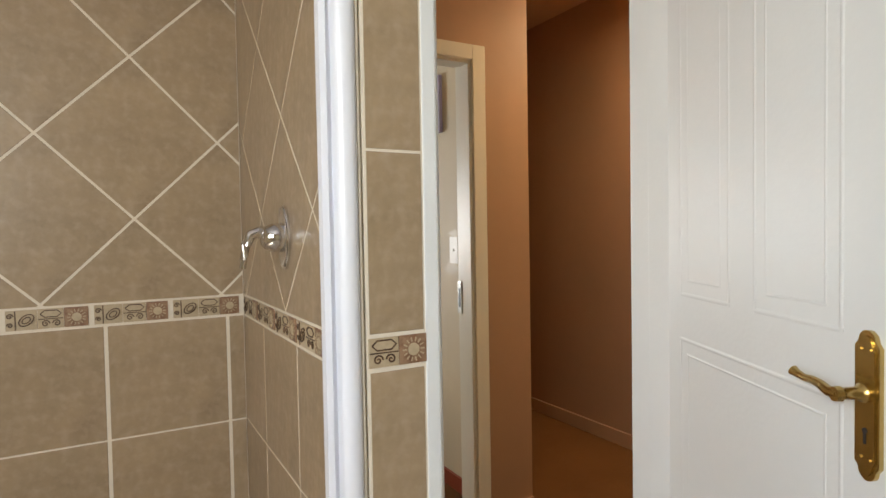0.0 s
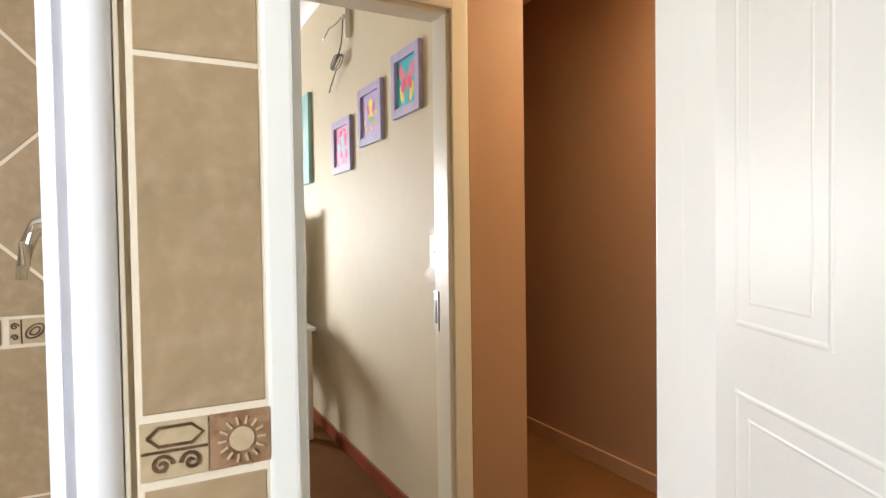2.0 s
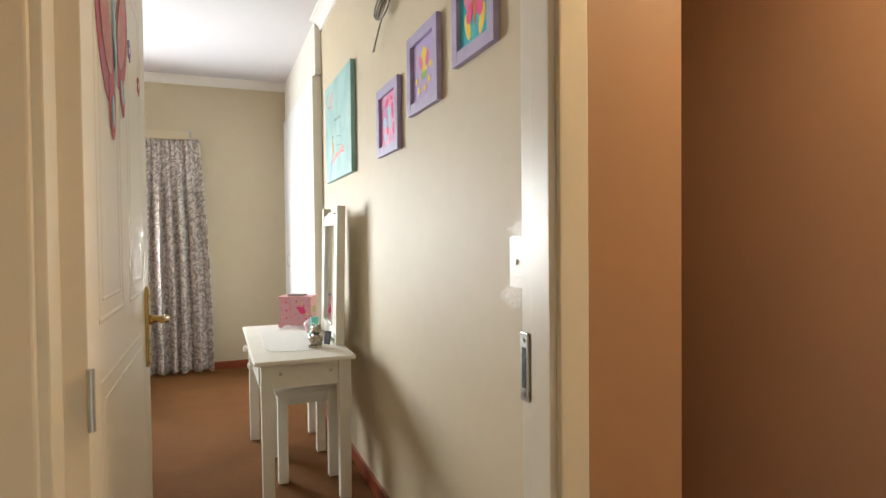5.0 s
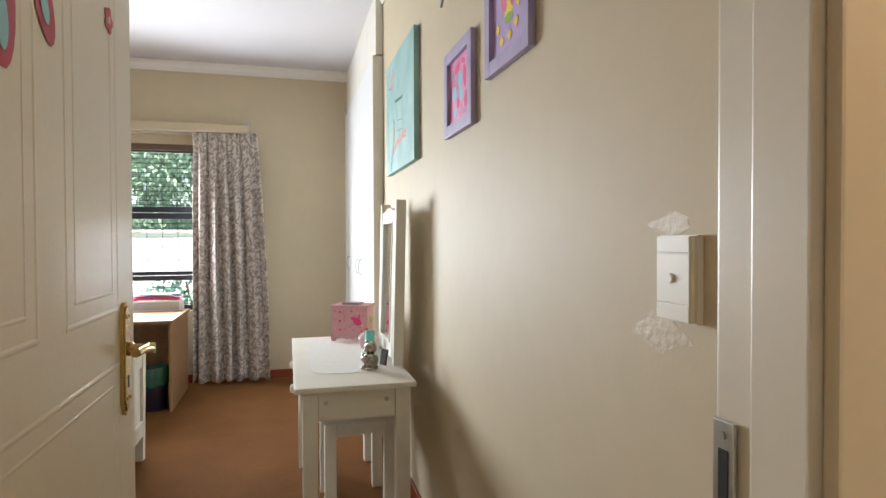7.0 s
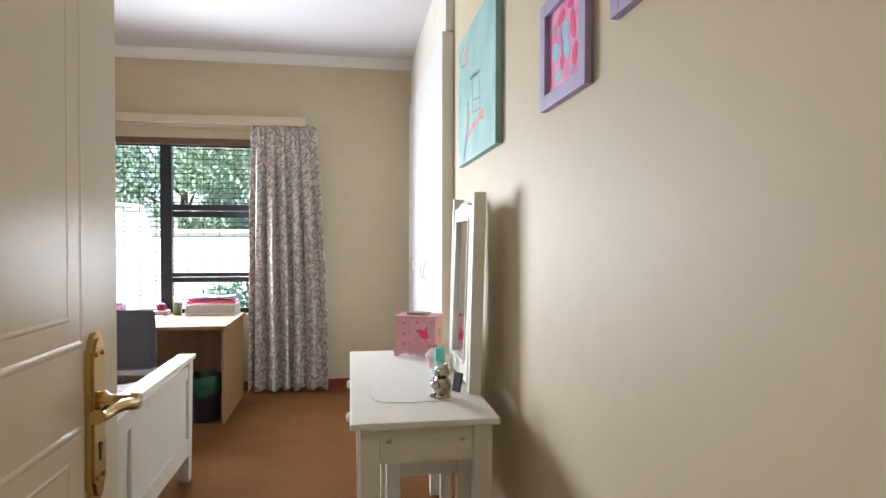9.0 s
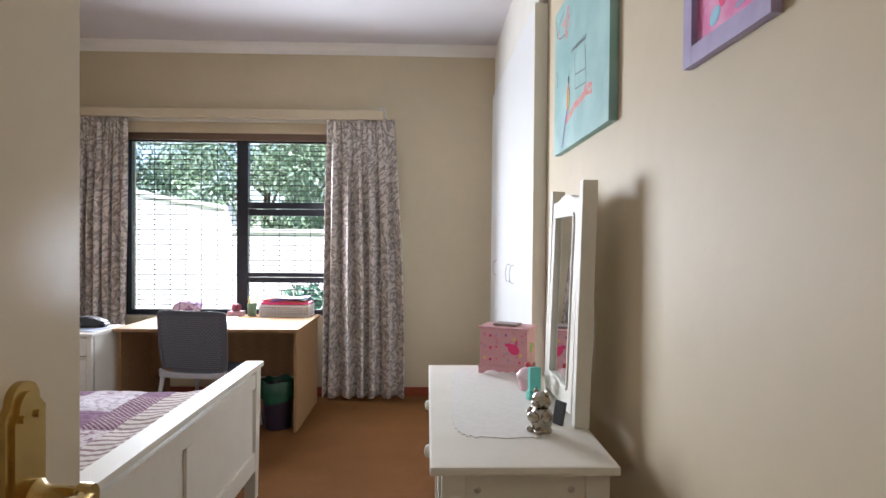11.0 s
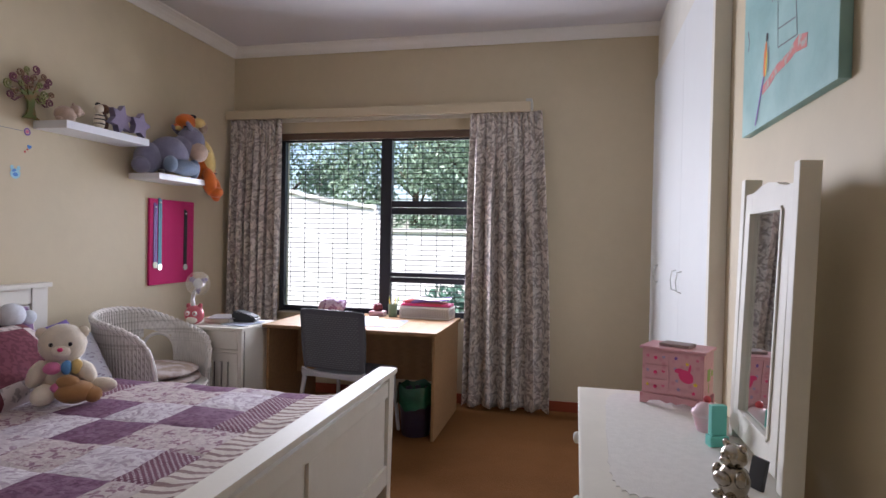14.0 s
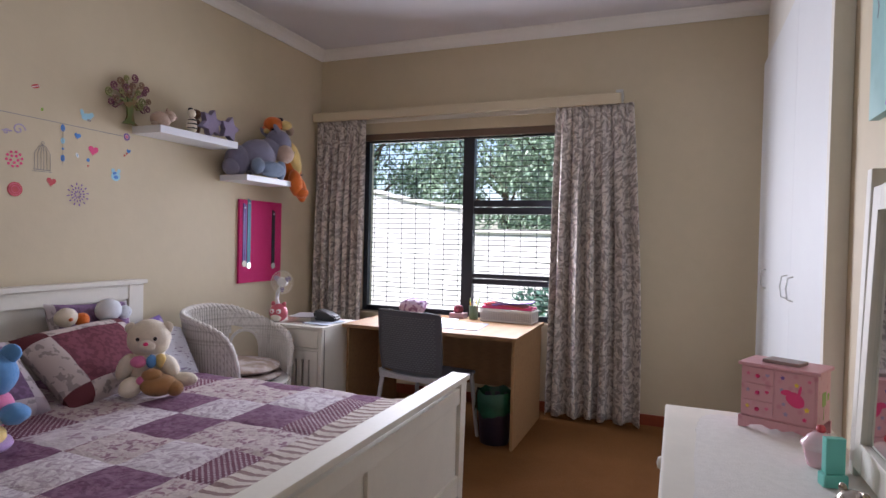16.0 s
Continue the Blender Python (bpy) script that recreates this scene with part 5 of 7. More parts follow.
ST = 0.017
nx, ny = 112, 123
rows_co = []
for i in range(nx + 1):
    row = []
    for j in range(ny + 1):
        x = -1.747 + i * ST
        v = -0.238 + j * ST
        if v < 0:
            y, z = 3.425 - 0.02 * math.sin(-v * 6), 0.535 + v
        elif v > 1.62:
            y, z = 5.045 + 0.02 * math.sin((v - 1.62) * 6), 0.535 - (v - 1.62)
        else:
            y, z = 3.425 + v, 0.535
        e = min(max(v, 0), max(1.62 - v, 0))
        z -= 0.030 * math.exp(-e / 0.03) if 0 <= v <= 1.62 else 0.030
        if x > 0.05:
            z -= 0.9 * (x - 0.05) ** 1.3
        lx, ly = ((x + 0.795) / 0.238) % 1, ((y - 4.19) / 0.238) % 1
        seam = min(lx, 1 - lx, ly, 1 - ly)
        puff = 0.003 * (1 - math.exp(-seam * 14))
        n = noise.noise((x * 5, y * 5, 0.3)) * 0.008 + noise.noise((x * 16, y * 16, 2)) * 0.004
        if 0 < v < 1.62:
            z += puff + n
            z += 0.012 * math.exp(-((x + 0.05) / 0.05) ** 2)
        else:
            y += n * 2.5 + 0.012 * math.sin(x * 22)
        row.append((x, y, z))
    rows_co.append(row)
quilt = thing("quilt", Matrix(), "purple and cream patchwork quilt with a striped border on the bed", "quilt")


def quilt_piece(name, i0, i1, j0, j1, mat):
    bm = bmesh.new()
    vs = [[bm.verts.new(c) for c in r[j0:j1 + 1]] for r in rows_co[i0:i1 + 1]]
    for a, b in zip(vs, vs[1:]):
        for j in range(j1 - j0):
            bm.faces.new((a[j], a[j + 1], b[j + 1], b[j]))
    qp = part(name, bm, mat, quilt, smooth=True)


EDGE = 92
for ci in range(-4, 4):
    for cj in range(-5, 5):
        i0, i1 = max(0, (ci + 4) * 14), min(EDGE, (ci + 5) * 14)
        j0, j1 = max(0, 59 + cj * 14), min(ny, 59 + (cj + 1) * 14)
        if i1 > i0 and j1 > j0:
            quilt_piece("patch", i0, i1, j0, j1, PATCHES[PLAN[min(8, cj + 5)][ci + 4]])
quilt_piece("striped_border", EDGE, nx, 0, ny, M_STRIPE)


# ---- pillows ----
def pillow(name, m, w, h, d, mat, label, category="pillow"):
    """w along x, h along z, puffed in y."""
    bm = bmesh.new()
    n = 28
    for side in (1, -1):
        grid = []
        for i in range(n + 1):
            row = []
            for j in range(n + 1):
                a, b = -1 + 2 * i / n, -1 + 2 * j / n
                pull = 1 - 0.07 * (1 - abs(b) ** 2) * abs(a) ** 3 - 0.0
                pull2 = 1 - 0.07 * (1 - abs(a) ** 2) * abs(b) ** 3
                puff = ((1 - a ** 4) * (1 - b ** 4)) ** 0.5
                wr = noise.noise((a * 2.2 + w * 9, b * 2.2, side)) * 0.010 * puff
                row.append(bm.verts.new((a * w / 2 * pull, side * (d / 2 * puff + wr * side), b * h / 2 * pull2)))
            grid.append(row)
        for a_, b_ in zip(grid, grid[1:]):
            for j in range(n):
                bm.faces.new((a_[j], a_[j + 1], b_[j + 1], b_[j]))
    bmesh.ops.remove_doubles(bm, verts=bm.verts, dist=0.0008)
    return solid(name, bm, mat, m, label, category, smooth=True)


def patch_pillow_material(name, inner, border, corner):
    m = two_tone(material(name, inner, 0.9, vary=0.05, scale=30, bump=0.12, bump_scale=220, spec=0.15), [c * 0.72 for c in inner], scale=45, lo=0.46, hi=0.54)
    t = m.node_tree
    N, L = t.nodes, t.links
    b = N["Principled BSDF"]
    old = b.inputs["Base Color"].links[0].from_socket
    co = N.new("ShaderNodeTexCoord")
    sep = N.new("ShaderNodeSeparateXYZ")
    L.new(co.outputs["Object"], sep.inputs[0])
    near = []
    for s, lim in ((0, 0.185), (2, 0.135)):
        ab = N.new("ShaderNodeMath")
        ab.operation = "ABSOLUTE"
        L.new(sep.outputs[s], ab.inputs[0])
        gt = N.new("ShaderNodeMath")
        gt.operation = "GREATER_THAN"
        gt.inputs[1].default_value = lim
        L.new(ab.outputs[0], gt.inputs[0])
        near.append(gt.outputs[0])
    mx_, mn_ = N.new("ShaderNodeMath"), N.new("ShaderNodeMath")
    mx_.operation, mn_.operation = "MAXIMUM", "MULTIPLY"
    for n in (mx_, mn_):
        L.new(near[0], n.inputs[0])
        L.new(near[1], n.inputs[1])
    noi = N.new("ShaderNodeTexNoise")
    noi.inputs["Scale"].default_value = 30
    L.new(co.outputs["Object"], noi.inputs["Vector"])
    rg = N.new("ShaderNodeMapRange")
    rg.inputs["From Min"].default_value, rg.inputs["From Max"].default_value = 0.56, 0.60
    L.new(noi.outputs["Fac"], rg.inputs["Value"])
    bc = N.new("ShaderNodeMix")
    bc.data_type = "RGBA"
    bc.inputs["A"].default_value, bc.inputs["B"].default_value = (*border, 1), (*[c * 0.6 for c in border], 1)
    L.new(rg.outputs[0], bc.inputs["Factor"])
    m1, m2 = N.new("ShaderNodeMix"), N.new("ShaderNodeMix")
    m1.data_type = m2.data_type = "RGBA"
    L.new(mx_.outputs[0], m1.inputs["Factor"])
    L.new(old, m1.inputs["A"])
    L.new(bc.outputs["Result"], m1.inputs["B"])
    L.new(mn_.outputs[0], m2.inputs["Factor"])
    L.new(m1.outputs["Result"], m2.inputs["A"])
    m2.inputs["B"].default_value = (*corner, 1)
    L.new(m2.outputs["Result"], b.inputs["Base Color"])
    return m


M_PIL1 = patch_pillow_material("maroon_patch_pillow", (0.20, 0.062, 0.085), (0.60, 0.52, 0.50), (0.15, 0.045, 0.055))
M_PIL2 = patch_pillow_material("lilac_patch_pillow", (0.27, 0.17, 0.30), (0.64, 0.58, 0.62), (0.50, 0.44, 0.50))
M_PILW = two_tone(material("white_script_pillow", (0.68, 0.68, 0.76), 0.9, vary=0.03, bump=0.1, bump_scale=200), (0.34, 0.30, 0.42), scale=34, lo=0.60, hi=0.62, vector=(1, 1, 2.5))
M_PILP = two_tone(material("purple_scarf_cloth", (0.20, 0.13, 0.40), 0.85, vary=0.1), (0.45, 0.38, 0.62), scale=18, lo=0.5, hi=0.58)
FACE = lambda x, y, z, turn, lean, spin=0: Matrix.Translation((x, y, z)) @ Matrix.Rotation(radians(90 + turn), 4, "Z") @ Matrix.Rotation(radians(-lean), 4, "X") @ Matrix.Rotation(radians(spin), 4, "Y")
pillow("pillow", FACE(-1.40, 4.535, 0.665, 6, 50, -3), 0.58, 0.42, 0.17, M_PIL1, "maroon patchwork pillow leaning on the bed")
pillow("pillow", FACE(-1.40, 3.98, 0.655, 4, 48, 4), 0.54, 0.40, 0.16, M_PIL2, "lilac and white patchwork pillow leaning on the bed")
pillow("pillow", FACE(-1.46, 4.87, 0.635, -6, 45, 10), 0.46, 0.34, 0.13, M_PILW, "white pillow with faded print leaning on the bed")
pillow("pillow", FACE(-1.655, 4.70, 0.765, 0, 18, 3), 0.44, 0.27, 0.11, M_PIL2, "purple and lilac pillow against the headboard")
pillow("cushion", FACE(-1.60, 4.98, 0.70, 0, 25, -8), 0.26, 0.17, 0.08, M_PILP, "small purple printed cushion behind the pillows", "cushion")

# ---- plush toys ----
def plush(name, colour, vary=0.10):
    return material(name, colour, 0.95, vary=vary, scale=30, bump=0.5, bump_scale=260, spec=0.1, sheen=0.3)


F_CREAM, F_TAN, F_GREY = plush("cream_plush", (0.82, 0.73, 0.60)), plush("tan_plush", (0.42, 0.22, 0.09)), plush("slate_plush", (0.21, 0.20, 0.28))
F_SNOUT, F_ORANGE, F_YELL = plush("beige_plush", (0.52, 0.38, 0.30)), plush("orange_plush", (0.70, 0.17, 0.03)), plush("yellow_plush", (0.78, 0.58, 0.22))
F_BLACK, F_BLUE, F_PINK, F_WHITE = plush("black_plush", (0.025, 0.02, 0.025)), plush("blue_plush", (0.13, 0.33, 0.66)), plush("pink_plush", (0.75, 0.22, 0.42)), plush("white_plush", (0.72, 0.76, 0.82))
F_LIGHTSL = plush("pale_slate_plush", (0.20, 0.26, 0.36))


def soft_toy(name, rows, names, m, label):
    """A plush toy: one rounded part for each limb."""
    toy = thing(name, m, label, "soft toy")
    names = iter(names.split())
    for mat, items in rows:
        for it in items:
            bm = bmesh.new()
            ball(bm, it[0], it[1], 20, pose(0, 0, 0, 0, it[3] if len(it) > 3 else 0, it[2] if len(it) > 2 else 0))
            for v in bm.verts:
                v.co += v.normal * noise.noise(v.co * 45) * 0.0025
            part(next(names, "patch"), bm, mat, toy, smooth=True)
    return toy


# seated bears: local -y is the way they look
soft_toy("teddy_bear", [
    (F_CREAM, [((0, 0, 0.235), (0.090, 0.082, 0.086)), ((0, 0, 0.10), (0.085, 0.078, 0.10)), ((-0.074, 0.0, 0.283), (0.024, 0.014, 0.026)), ((0.074, 0.0, 0.283), (0.024, 0.014, 0.026)),
               ((-0.085, -0.04, 0.12), (0.035, 0.045, 0.060), 0, 25), ((0.09, -0.05, 0.12), (0.035, 0.045, 0.055), 0, -30), ((-0.055, -0.10, 0.045), (0.042, 0.070, 0.042), -15), ((0.15, -0.06, 0.060), (0.060, 0.035, 0.032), -20),
               ((0, -0.070, 0.215), (0.036, 0.028, 0.028))]),
    (F_TAN, [((0.055, -0.105, 0.050), (0.075, 0.055, 0.048), 10), ((0.03, -0.115, 0.095), (0.042, 0.032, 0.030)), ((0.12, -0.115, 0.035), (0.035, 0.035, 0.033))]),
    (F_PINK, [((-0.028, -0.088, 0.150), (0.032, 0.022, 0.026)), ((-0.01, -0.12, 0.075), (0.022, 0.012, 0.020))]),
    (F_BLUE, [((0.022, -0.088, 0.150), (0.020, 0.018, 0.030))]), (F_YELL, [((0.058, -0.078, 0.150), (0.022, 0.018, 0.032))]),
    (F_BLACK, [((-0.034, -0.078, 0.245), (0.008, 0.006, 0.009)), ((0.034, -0.078, 0.245), (0.008, 0.006, 0.009))]), (P_HOT, [((0, -0.097, 0.226), (0.011, 0.008, 0.008))])],
         "head body ear ear arm arm leg leg muzzle held_toy held_toy_head held_toy_foot ribbon heart_patch ribbon ribbon eye eye nose", pose(-1.14, 4.585, 0.543, 0, 0, 40), "seated cream teddy bear with coloured ribbons on the bed")
soft_toy("rainbow_bear", [
    (F_BLUE, [((0, 0, 0.225), (0.095, 0.080, 0.085)), ((-0.075, 0.0, 0.295), (0.032, 0.018, 0.032)), ((0.075, 0.0, 0.295), (0.032, 0.018, 0.032)), ((0.10, -0.03, 0.10), (0.045, 0.05, 0.035), 10)]),
    (F_PINK, [((0, 0.0, 0.11), (0.085, 0.078, 0.075)), ((-0.09, -0.03, 0.12), (0.040, 0.04, 0.055))]),
    (F_YELL, [((0, -0.052, 0.235), (0.062, 0.042, 0.048)), ((0.055, -0.10, 0.045), (0.050, 0.085, 0.040), 20)]),
    (F_WHITE, [((0, -0.085, 0.215), (0.036, 0.024, 0.026)), ((0.03, -0.07, 0.085), (0.05, 0.045, 0.045))]),
    (plush("lilac_plush", (0.46, 0.30, 0.60)), [((0.07, -0.10, 0.025), (0.055, 0.090, 0.022), 20), ((-0.06, -0.09, 0.04), (0.045, 0.085, 0.04), -15)]),
    (F_BLACK, [((-0.030, -0.090, 0.250), (0.008, 0.006, 0.009)), ((0.030, -0.090, 0.250), (0.008, 0.006, 0.009))])],
         "head ear ear arm body arm face leg muzzle belly leg leg eye eye", pose(-1.08, 3.885, 0.543, 0, 0, 35), "seated rainbow coloured teddy bear on the bed")
soft_toy("plush_penguin", [
    (F_WHITE, [((0.09, 0, 0.065), (0.065, 0.05, 0.058)), ((0.19, 0.01, 0.045), (0.035, 0.03, 0.035))])],
         "body head", pose(-1.58, 4.64, 0.795, 0, 0, 90), "pale blue round plush toy on the pillow")
soft_toy("plush_chick", [(F_CREAM, [((0, 0, 0.05), (0.05, 0.042, 0.045))]), (F_ORANGE, [((0.065, -0.01, 0.036), (0.032, 0.03, 0.032)), ((0.0, -0.04, 0.045), (0.010, 0.012, 0.008))])],
         "body orange_head beak", pose(-1.56, 4.50, 0.800, 0, 0, 80), "small cream and orange plush toy on the pillow")

# shelves
shelf_m = [("wall_shelf", (XL + 0.001, 5.06, 1.800), (-1.615, 5.668, 1.842)), ("wall_shelf", (XL + 0.001, 5.74, 1.606), (-1.60, 6.215, 1.645))]
for nm, lo, hi in shelf_m:
    c = [(a + b) / 2 for a, b in zip(lo, hi)]
    solid(nm, boxes((tuple(a - b for a, b in zip(lo, c)), tuple(a - b for a, b in zip(hi, c))), bevel=0.002), M_WHITEALU, Matrix.Translation(c), "white floating wall shelf holding soft toys", "shelf", group="white floating shelves")

soft_toy("plush_donkey", [
    (F_GREY, [((-0.02, 0.0, 0.145), (0.155, 0.095, 0.120), 0, -12), ((-0.17, 0.02, 0.10), (0.090, 0.085, 0.105), 0, 20), ((0.168, -0.010, 0.262), (0.105, 0.078, 0.100), 0, 25),
              ((0.090, 0.0, 0.205), (0.115, 0.078, 0.085), 0, -20), ((0.115, -0.05, 0.345), (0.022, 0.014, 0.050), 0, -40), ((0.11, 0.06, 0.33), (0.022, 0.014, 0.060), 0, -60), ((-0.24, 0.0, 0.05), (0.060, 0.055, 0.055))]),
    (F_LIGHTSL, [((0.03, -0.085, 0.060), (0.125, 0.050, 0.055)), ((-0.095, -0.095, 0.070), (0.048, 0.040, 0.055)), ((0.145, -0.06, 0.065), (0.035, 0.040, 0.070))]),
    (F_SNOUT, [((0.172, -0.066, 0.183), (0.074, 0.060, 0.068))]),
    (F_BLACK, [((0.17, 0.0, 0.345), (0.060, 0.028, 0.018), 0, 12), ((0.235, 0.0, 0.325), (0.020, 0.024, 0.030)), ((0.190, -0.066, 0.275), (0.010, 0.006, 0.012)), ((-0.165, -0.09, 0.015), (0.022, 0.02, 0.014))]),
    (P_WHITE, [((0.193, -0.064, 0.277), (0.016, 0.006, 0.018))]), (P_GREY, [((0.23, -0.108, 0.20), (0.006, 0.004, 0.006))])],
         "body rump head neck ear ear tail foreleg hind_leg hoof muzzle mane forelock eye foot eye_white nostril", pose(-1.69, 5.965, 1.646, 0, 0, 82), "large slate blue plush donkey lying on the shelf")
soft_toy("plush_tiger", [
    (F_ORANGE, [((-0.04, 0.0, 0.40), (0.075, 0.06, 0.055)), ((0.12, 0.0, 0.10), (0.080, 0.060, 0.160), 0, -18), ((0.11, -0.07, -0.01), (0.050, 0.050, 0.100), 0, -12), ((0.19, -0.03, -0.05), (0.045, 0.045, 0.095), 0, -15),
                ((0.155, -0.085, -0.08), (0.050, 0.055, 0.040)), ((-0.10, 0.02, 0.35), (0.03, 0.02, 0.03))]),
    (F_YELL, [((0.115, -0.045, 0.17), (0.052, 0.035, 0.120), 0, -20), ((0.04, -0.03, 0.405), (0.050, 0.045, 0.034)), ((-0.10, 0.0, 0.345), (0.025, 0.014, 0.018))]),
    (F_BLACK, [((0.0, -0.01, 0.437), (0.010, 0.045, 0.020)), ((0.155, -0.02, 0.05), (0.060, 0.045, 0.006), 0, -15), ((0.165, -0.02, 0.01), (0.055, 0.045, 0.006), 0, -15)]),
    (F_SNOUT, [((0.10, -0.01, 0.375), (0.032, 0.03, 0.035))])],
         "head body leg leg foot ear chest face paw stripe stripe stripe muzzle", pose(-1.690, 6.165, 1.646, 0, 0, 75), "orange plush tiger sitting on the shelf edge with hanging legs")
soft_toy("plush_pig", [(F_SNOUT, [((0, 0, 0.045), (0.060, 0.045, 0.045)), ((0.045, -0.02, 0.07), (0.034, 0.03, 0.032)), ((0.03, -0.02, 0.10), (0.008, 0.006, 0.014)), ((0.075, -0.03, 0.065), (0.012, 0.01, 0.010)), ((-0.06, -0.03, 0.01), (0.02, 0.02, 0.012))])],
         "body head ear snout foot", pose(-1.70, 5.135, 1.843, 0, 0, 85), "small pink plush pig on the shelf")
soft_toy("plush_zebra", [(F_CREAM, [((0, 0, 0.055), (0.032, 0.028, 0.055)), ((-0.012, -0.01, 0.125), (0.026, 0.024, 0.026))]), (F_BLACK, [((0, -0.004, 0.04), (0.034, 0.029, 0.006)), ((0, -0.004, 0.065), (0.034, 0.029, 0.006)), ((0, -0.004, 0.088), (0.028, 0.026, 0.005)), ((-0.012, 0, 0.15), (0.008, 0.02, 0.012))])],
         "body head stripe stripe stripe mane", pose(-1.71, 5.375, 1.843, 0, 0, 85), "small black and cream striped plush toy on the shelf")
soft_toy("plush_monkey", [(plush("brown_plush", (0.13, 0.06, 0.035)), [((0, 0, 0.06), (0.036, 0.03, 0.055)), ((0.0, -0.01, 0.135), (0.034, 0.03, 0.030)), ((-0.03, 0, 0.15), (0.012, 0.008, 0.014)), ((0.03, 0, 0.15), (0.012, 0.008, 0.014))])],
         "body head ear ear", pose(-1.735, 5.425, 1.843, 0, 0, 85), "small brown plush monkey on the shelf")
M_STARS = plush("lilac_felt", (0.25, 0.205, 0.31))
bm = bmesh.new()
for cx, cz, r, n, dy in ((-0.06, 0.080, 0.090, 6, 0.0), (0.075, 0.070, 0.082, 5, -0.02)):
    prism(bm, star(cx, cz, r, n, 0.55, 78), 1, dy - 0.028, dy + 0.012)
bmesh.ops.translate(bm, verts=bm.verts, vec=(0, 0, -min(v.co.z for v in bm.verts)))
solid("star_ornament", bm, M_STARS, pose(-1.69, 5.555, 1.8425, 0, 0, 90), "lilac felt star ornament on the shelf", "ornament")

# curly tree ornament
tr = thing("curly_tree", pose(-1.806, 5.02, 1.843, 0, 0, 90), "painted metal tree ornament with curled branches", "ornament")
M_TREEG = two_tone(paint("green_bronze", (0.14, 0.18, 0.05), 0.4), (0.22, 0.14, 0.05), scale=20)
bm = bmesh.new()
prism(bm, [(-0.045, 0), (0.060, 0), (0.034, 0.018), (0.024, 0.06), (0.026, 0.11), (0.05, 0.15), (0.04, 0.16), (0.012, 0.13), (-0.004, 0.165), (-0.016, 0.16), (-0.012, 0.12), (-0.05, 0.145), (-0.055, 0.135), (-0.014, 0.09), (-0.012, 0.05), (-0.022, 0.02)], 1, -0.006, 0.004)
part("trunk", bm, M_TREEG, tr)
rnd = random.Random(5)
swirl_mats = [paint("plum_enamel", (0.16, 0.03, 0.06), 0.3), paint("olive_enamel", (0.22, 0.22, 0.06), 0.3), paint("bronze_enamel", (0.20, 0.10, 0.04), 0.3)]
spots = [(-0.115, 0.10), (-0.125, 0.155), (-0.085, 0.125), (-0.095, 0.195), (-0.055, 0.17), (-0.06, 0.225), (-0.02, 0.20), (-0.02, 0.25), (0.02, 0.215), (0.03, 0.262), (0.055, 0.185), (0.075, 0.235), (0.095, 0.19), (0.085, 0.14), (0.125, 0.15), (0.115, 0.105), (0.065, 0.115), (0.0, 0.165), (0.11, 0.215)]
for n, (x, z) in enumerate(spots):
    bm = bmesh.new()
    r0 = rnd.uniform(0.017, 0.025)
    fl = rnd.choice((-1, 1))
    tube(bm, [(x * 0.35, -0.001, 0.12 + (z - 0.12) * 0.3), (x * 0.75, -0.002, z - r0)] + [(x + fl * r0 * (1 - 0.75 * f) * math.sin(2 * math.pi * 1.5 * f), -0.003 - 0.004 * f, z - r0 * (1 - 0.75 * f) * math.cos(2 * math.pi * 1.5 * f)) for f in (k / 18 for k in range(1, 19))], 0.0048, 6)
    part("curled_branch", bm, swirl_mats[n % 3], tr, smooth=True)

# ---- wall stickers ----
def on_left_wall(y, z):
    return pose(XL + 0.0006, y, z, 0, 0, 90)


def wall_sticker(name, y, z, rows, label):
    multi(name, [(flat(sh, 0.0008, 0.0004 * n), mt) for n, (sh, mt) in enumerate(rows)], None, label, "wall sticker", smooth=False, m=on_left_wall(y, z), group="wall stickers above the bed")


wall_sticker("string_sticker", 4.4, 1.785, [([stroke([(-1.0, -0.01), (-0.4, 0.004), (0.0, 0.0), (0.60, -0.008)], 0.0018)], P_GREY)], "thin grey line of bunting on the wall")
wall_sticker("lips_sticker", 4.528, 1.93, [([ellipse(0, 0.003, 0.020, 0.010, 20)], P_RED), ([stroke([(-0.02, -0.006), (0.0, 0.003), (0.02, 0.010)], 0.0015)], P_WHITE)], "small red lips sticker on the cream wall")
wall_sticker("bird_sticker", 4.79, 1.84, [([ellipse(0, 0, 0.030, 0.018, 15), ellipse(-0.025, 0.015, 0.010, 0.022, 20), ellipse(0.025, 0.014, 0.014, 0.012)], P_SKY), ([ellipse(0.012, -0.016, 0.012, 0.006)], P_GREY)], "pale blue bird sticker on the cream wall")
for y, z, r, mt, lb in ((4.828, 1.672, 0.030, P_HOT, "magenta heart sticker on the cream wall"), (4.741, 1.734, 0.019, P_BLUE, "blue heart sticker on the cream wall"), (4.608, 1.487, 0.025, P_RED, "red heart sticker on the cream wall"), (5.04, 1.699, 0.014, P_BLUE, "small blue heart sticker on the cream wall")):
    wall_sticker("heart_sticker", y, z, [([heart(0, 0, r, -8)], mt)], lb)
wall_sticker("bead_sticker", 4.664, 1.685, [([ellipse(0, 0.075, 0.011, 0.018), ellipse(0, -0.028, 0.006, 0.007), ellipse(0, -0.075, 0.011, 0.017)], P_BLUE), ([ellipse(0, 0.012, 0.010, 0.016)], P_SKY), ([stroke([(0, 0.10), (0, -0.11)], 0.0008)], P_GREY)], "hanging chain of blue bead stickers")
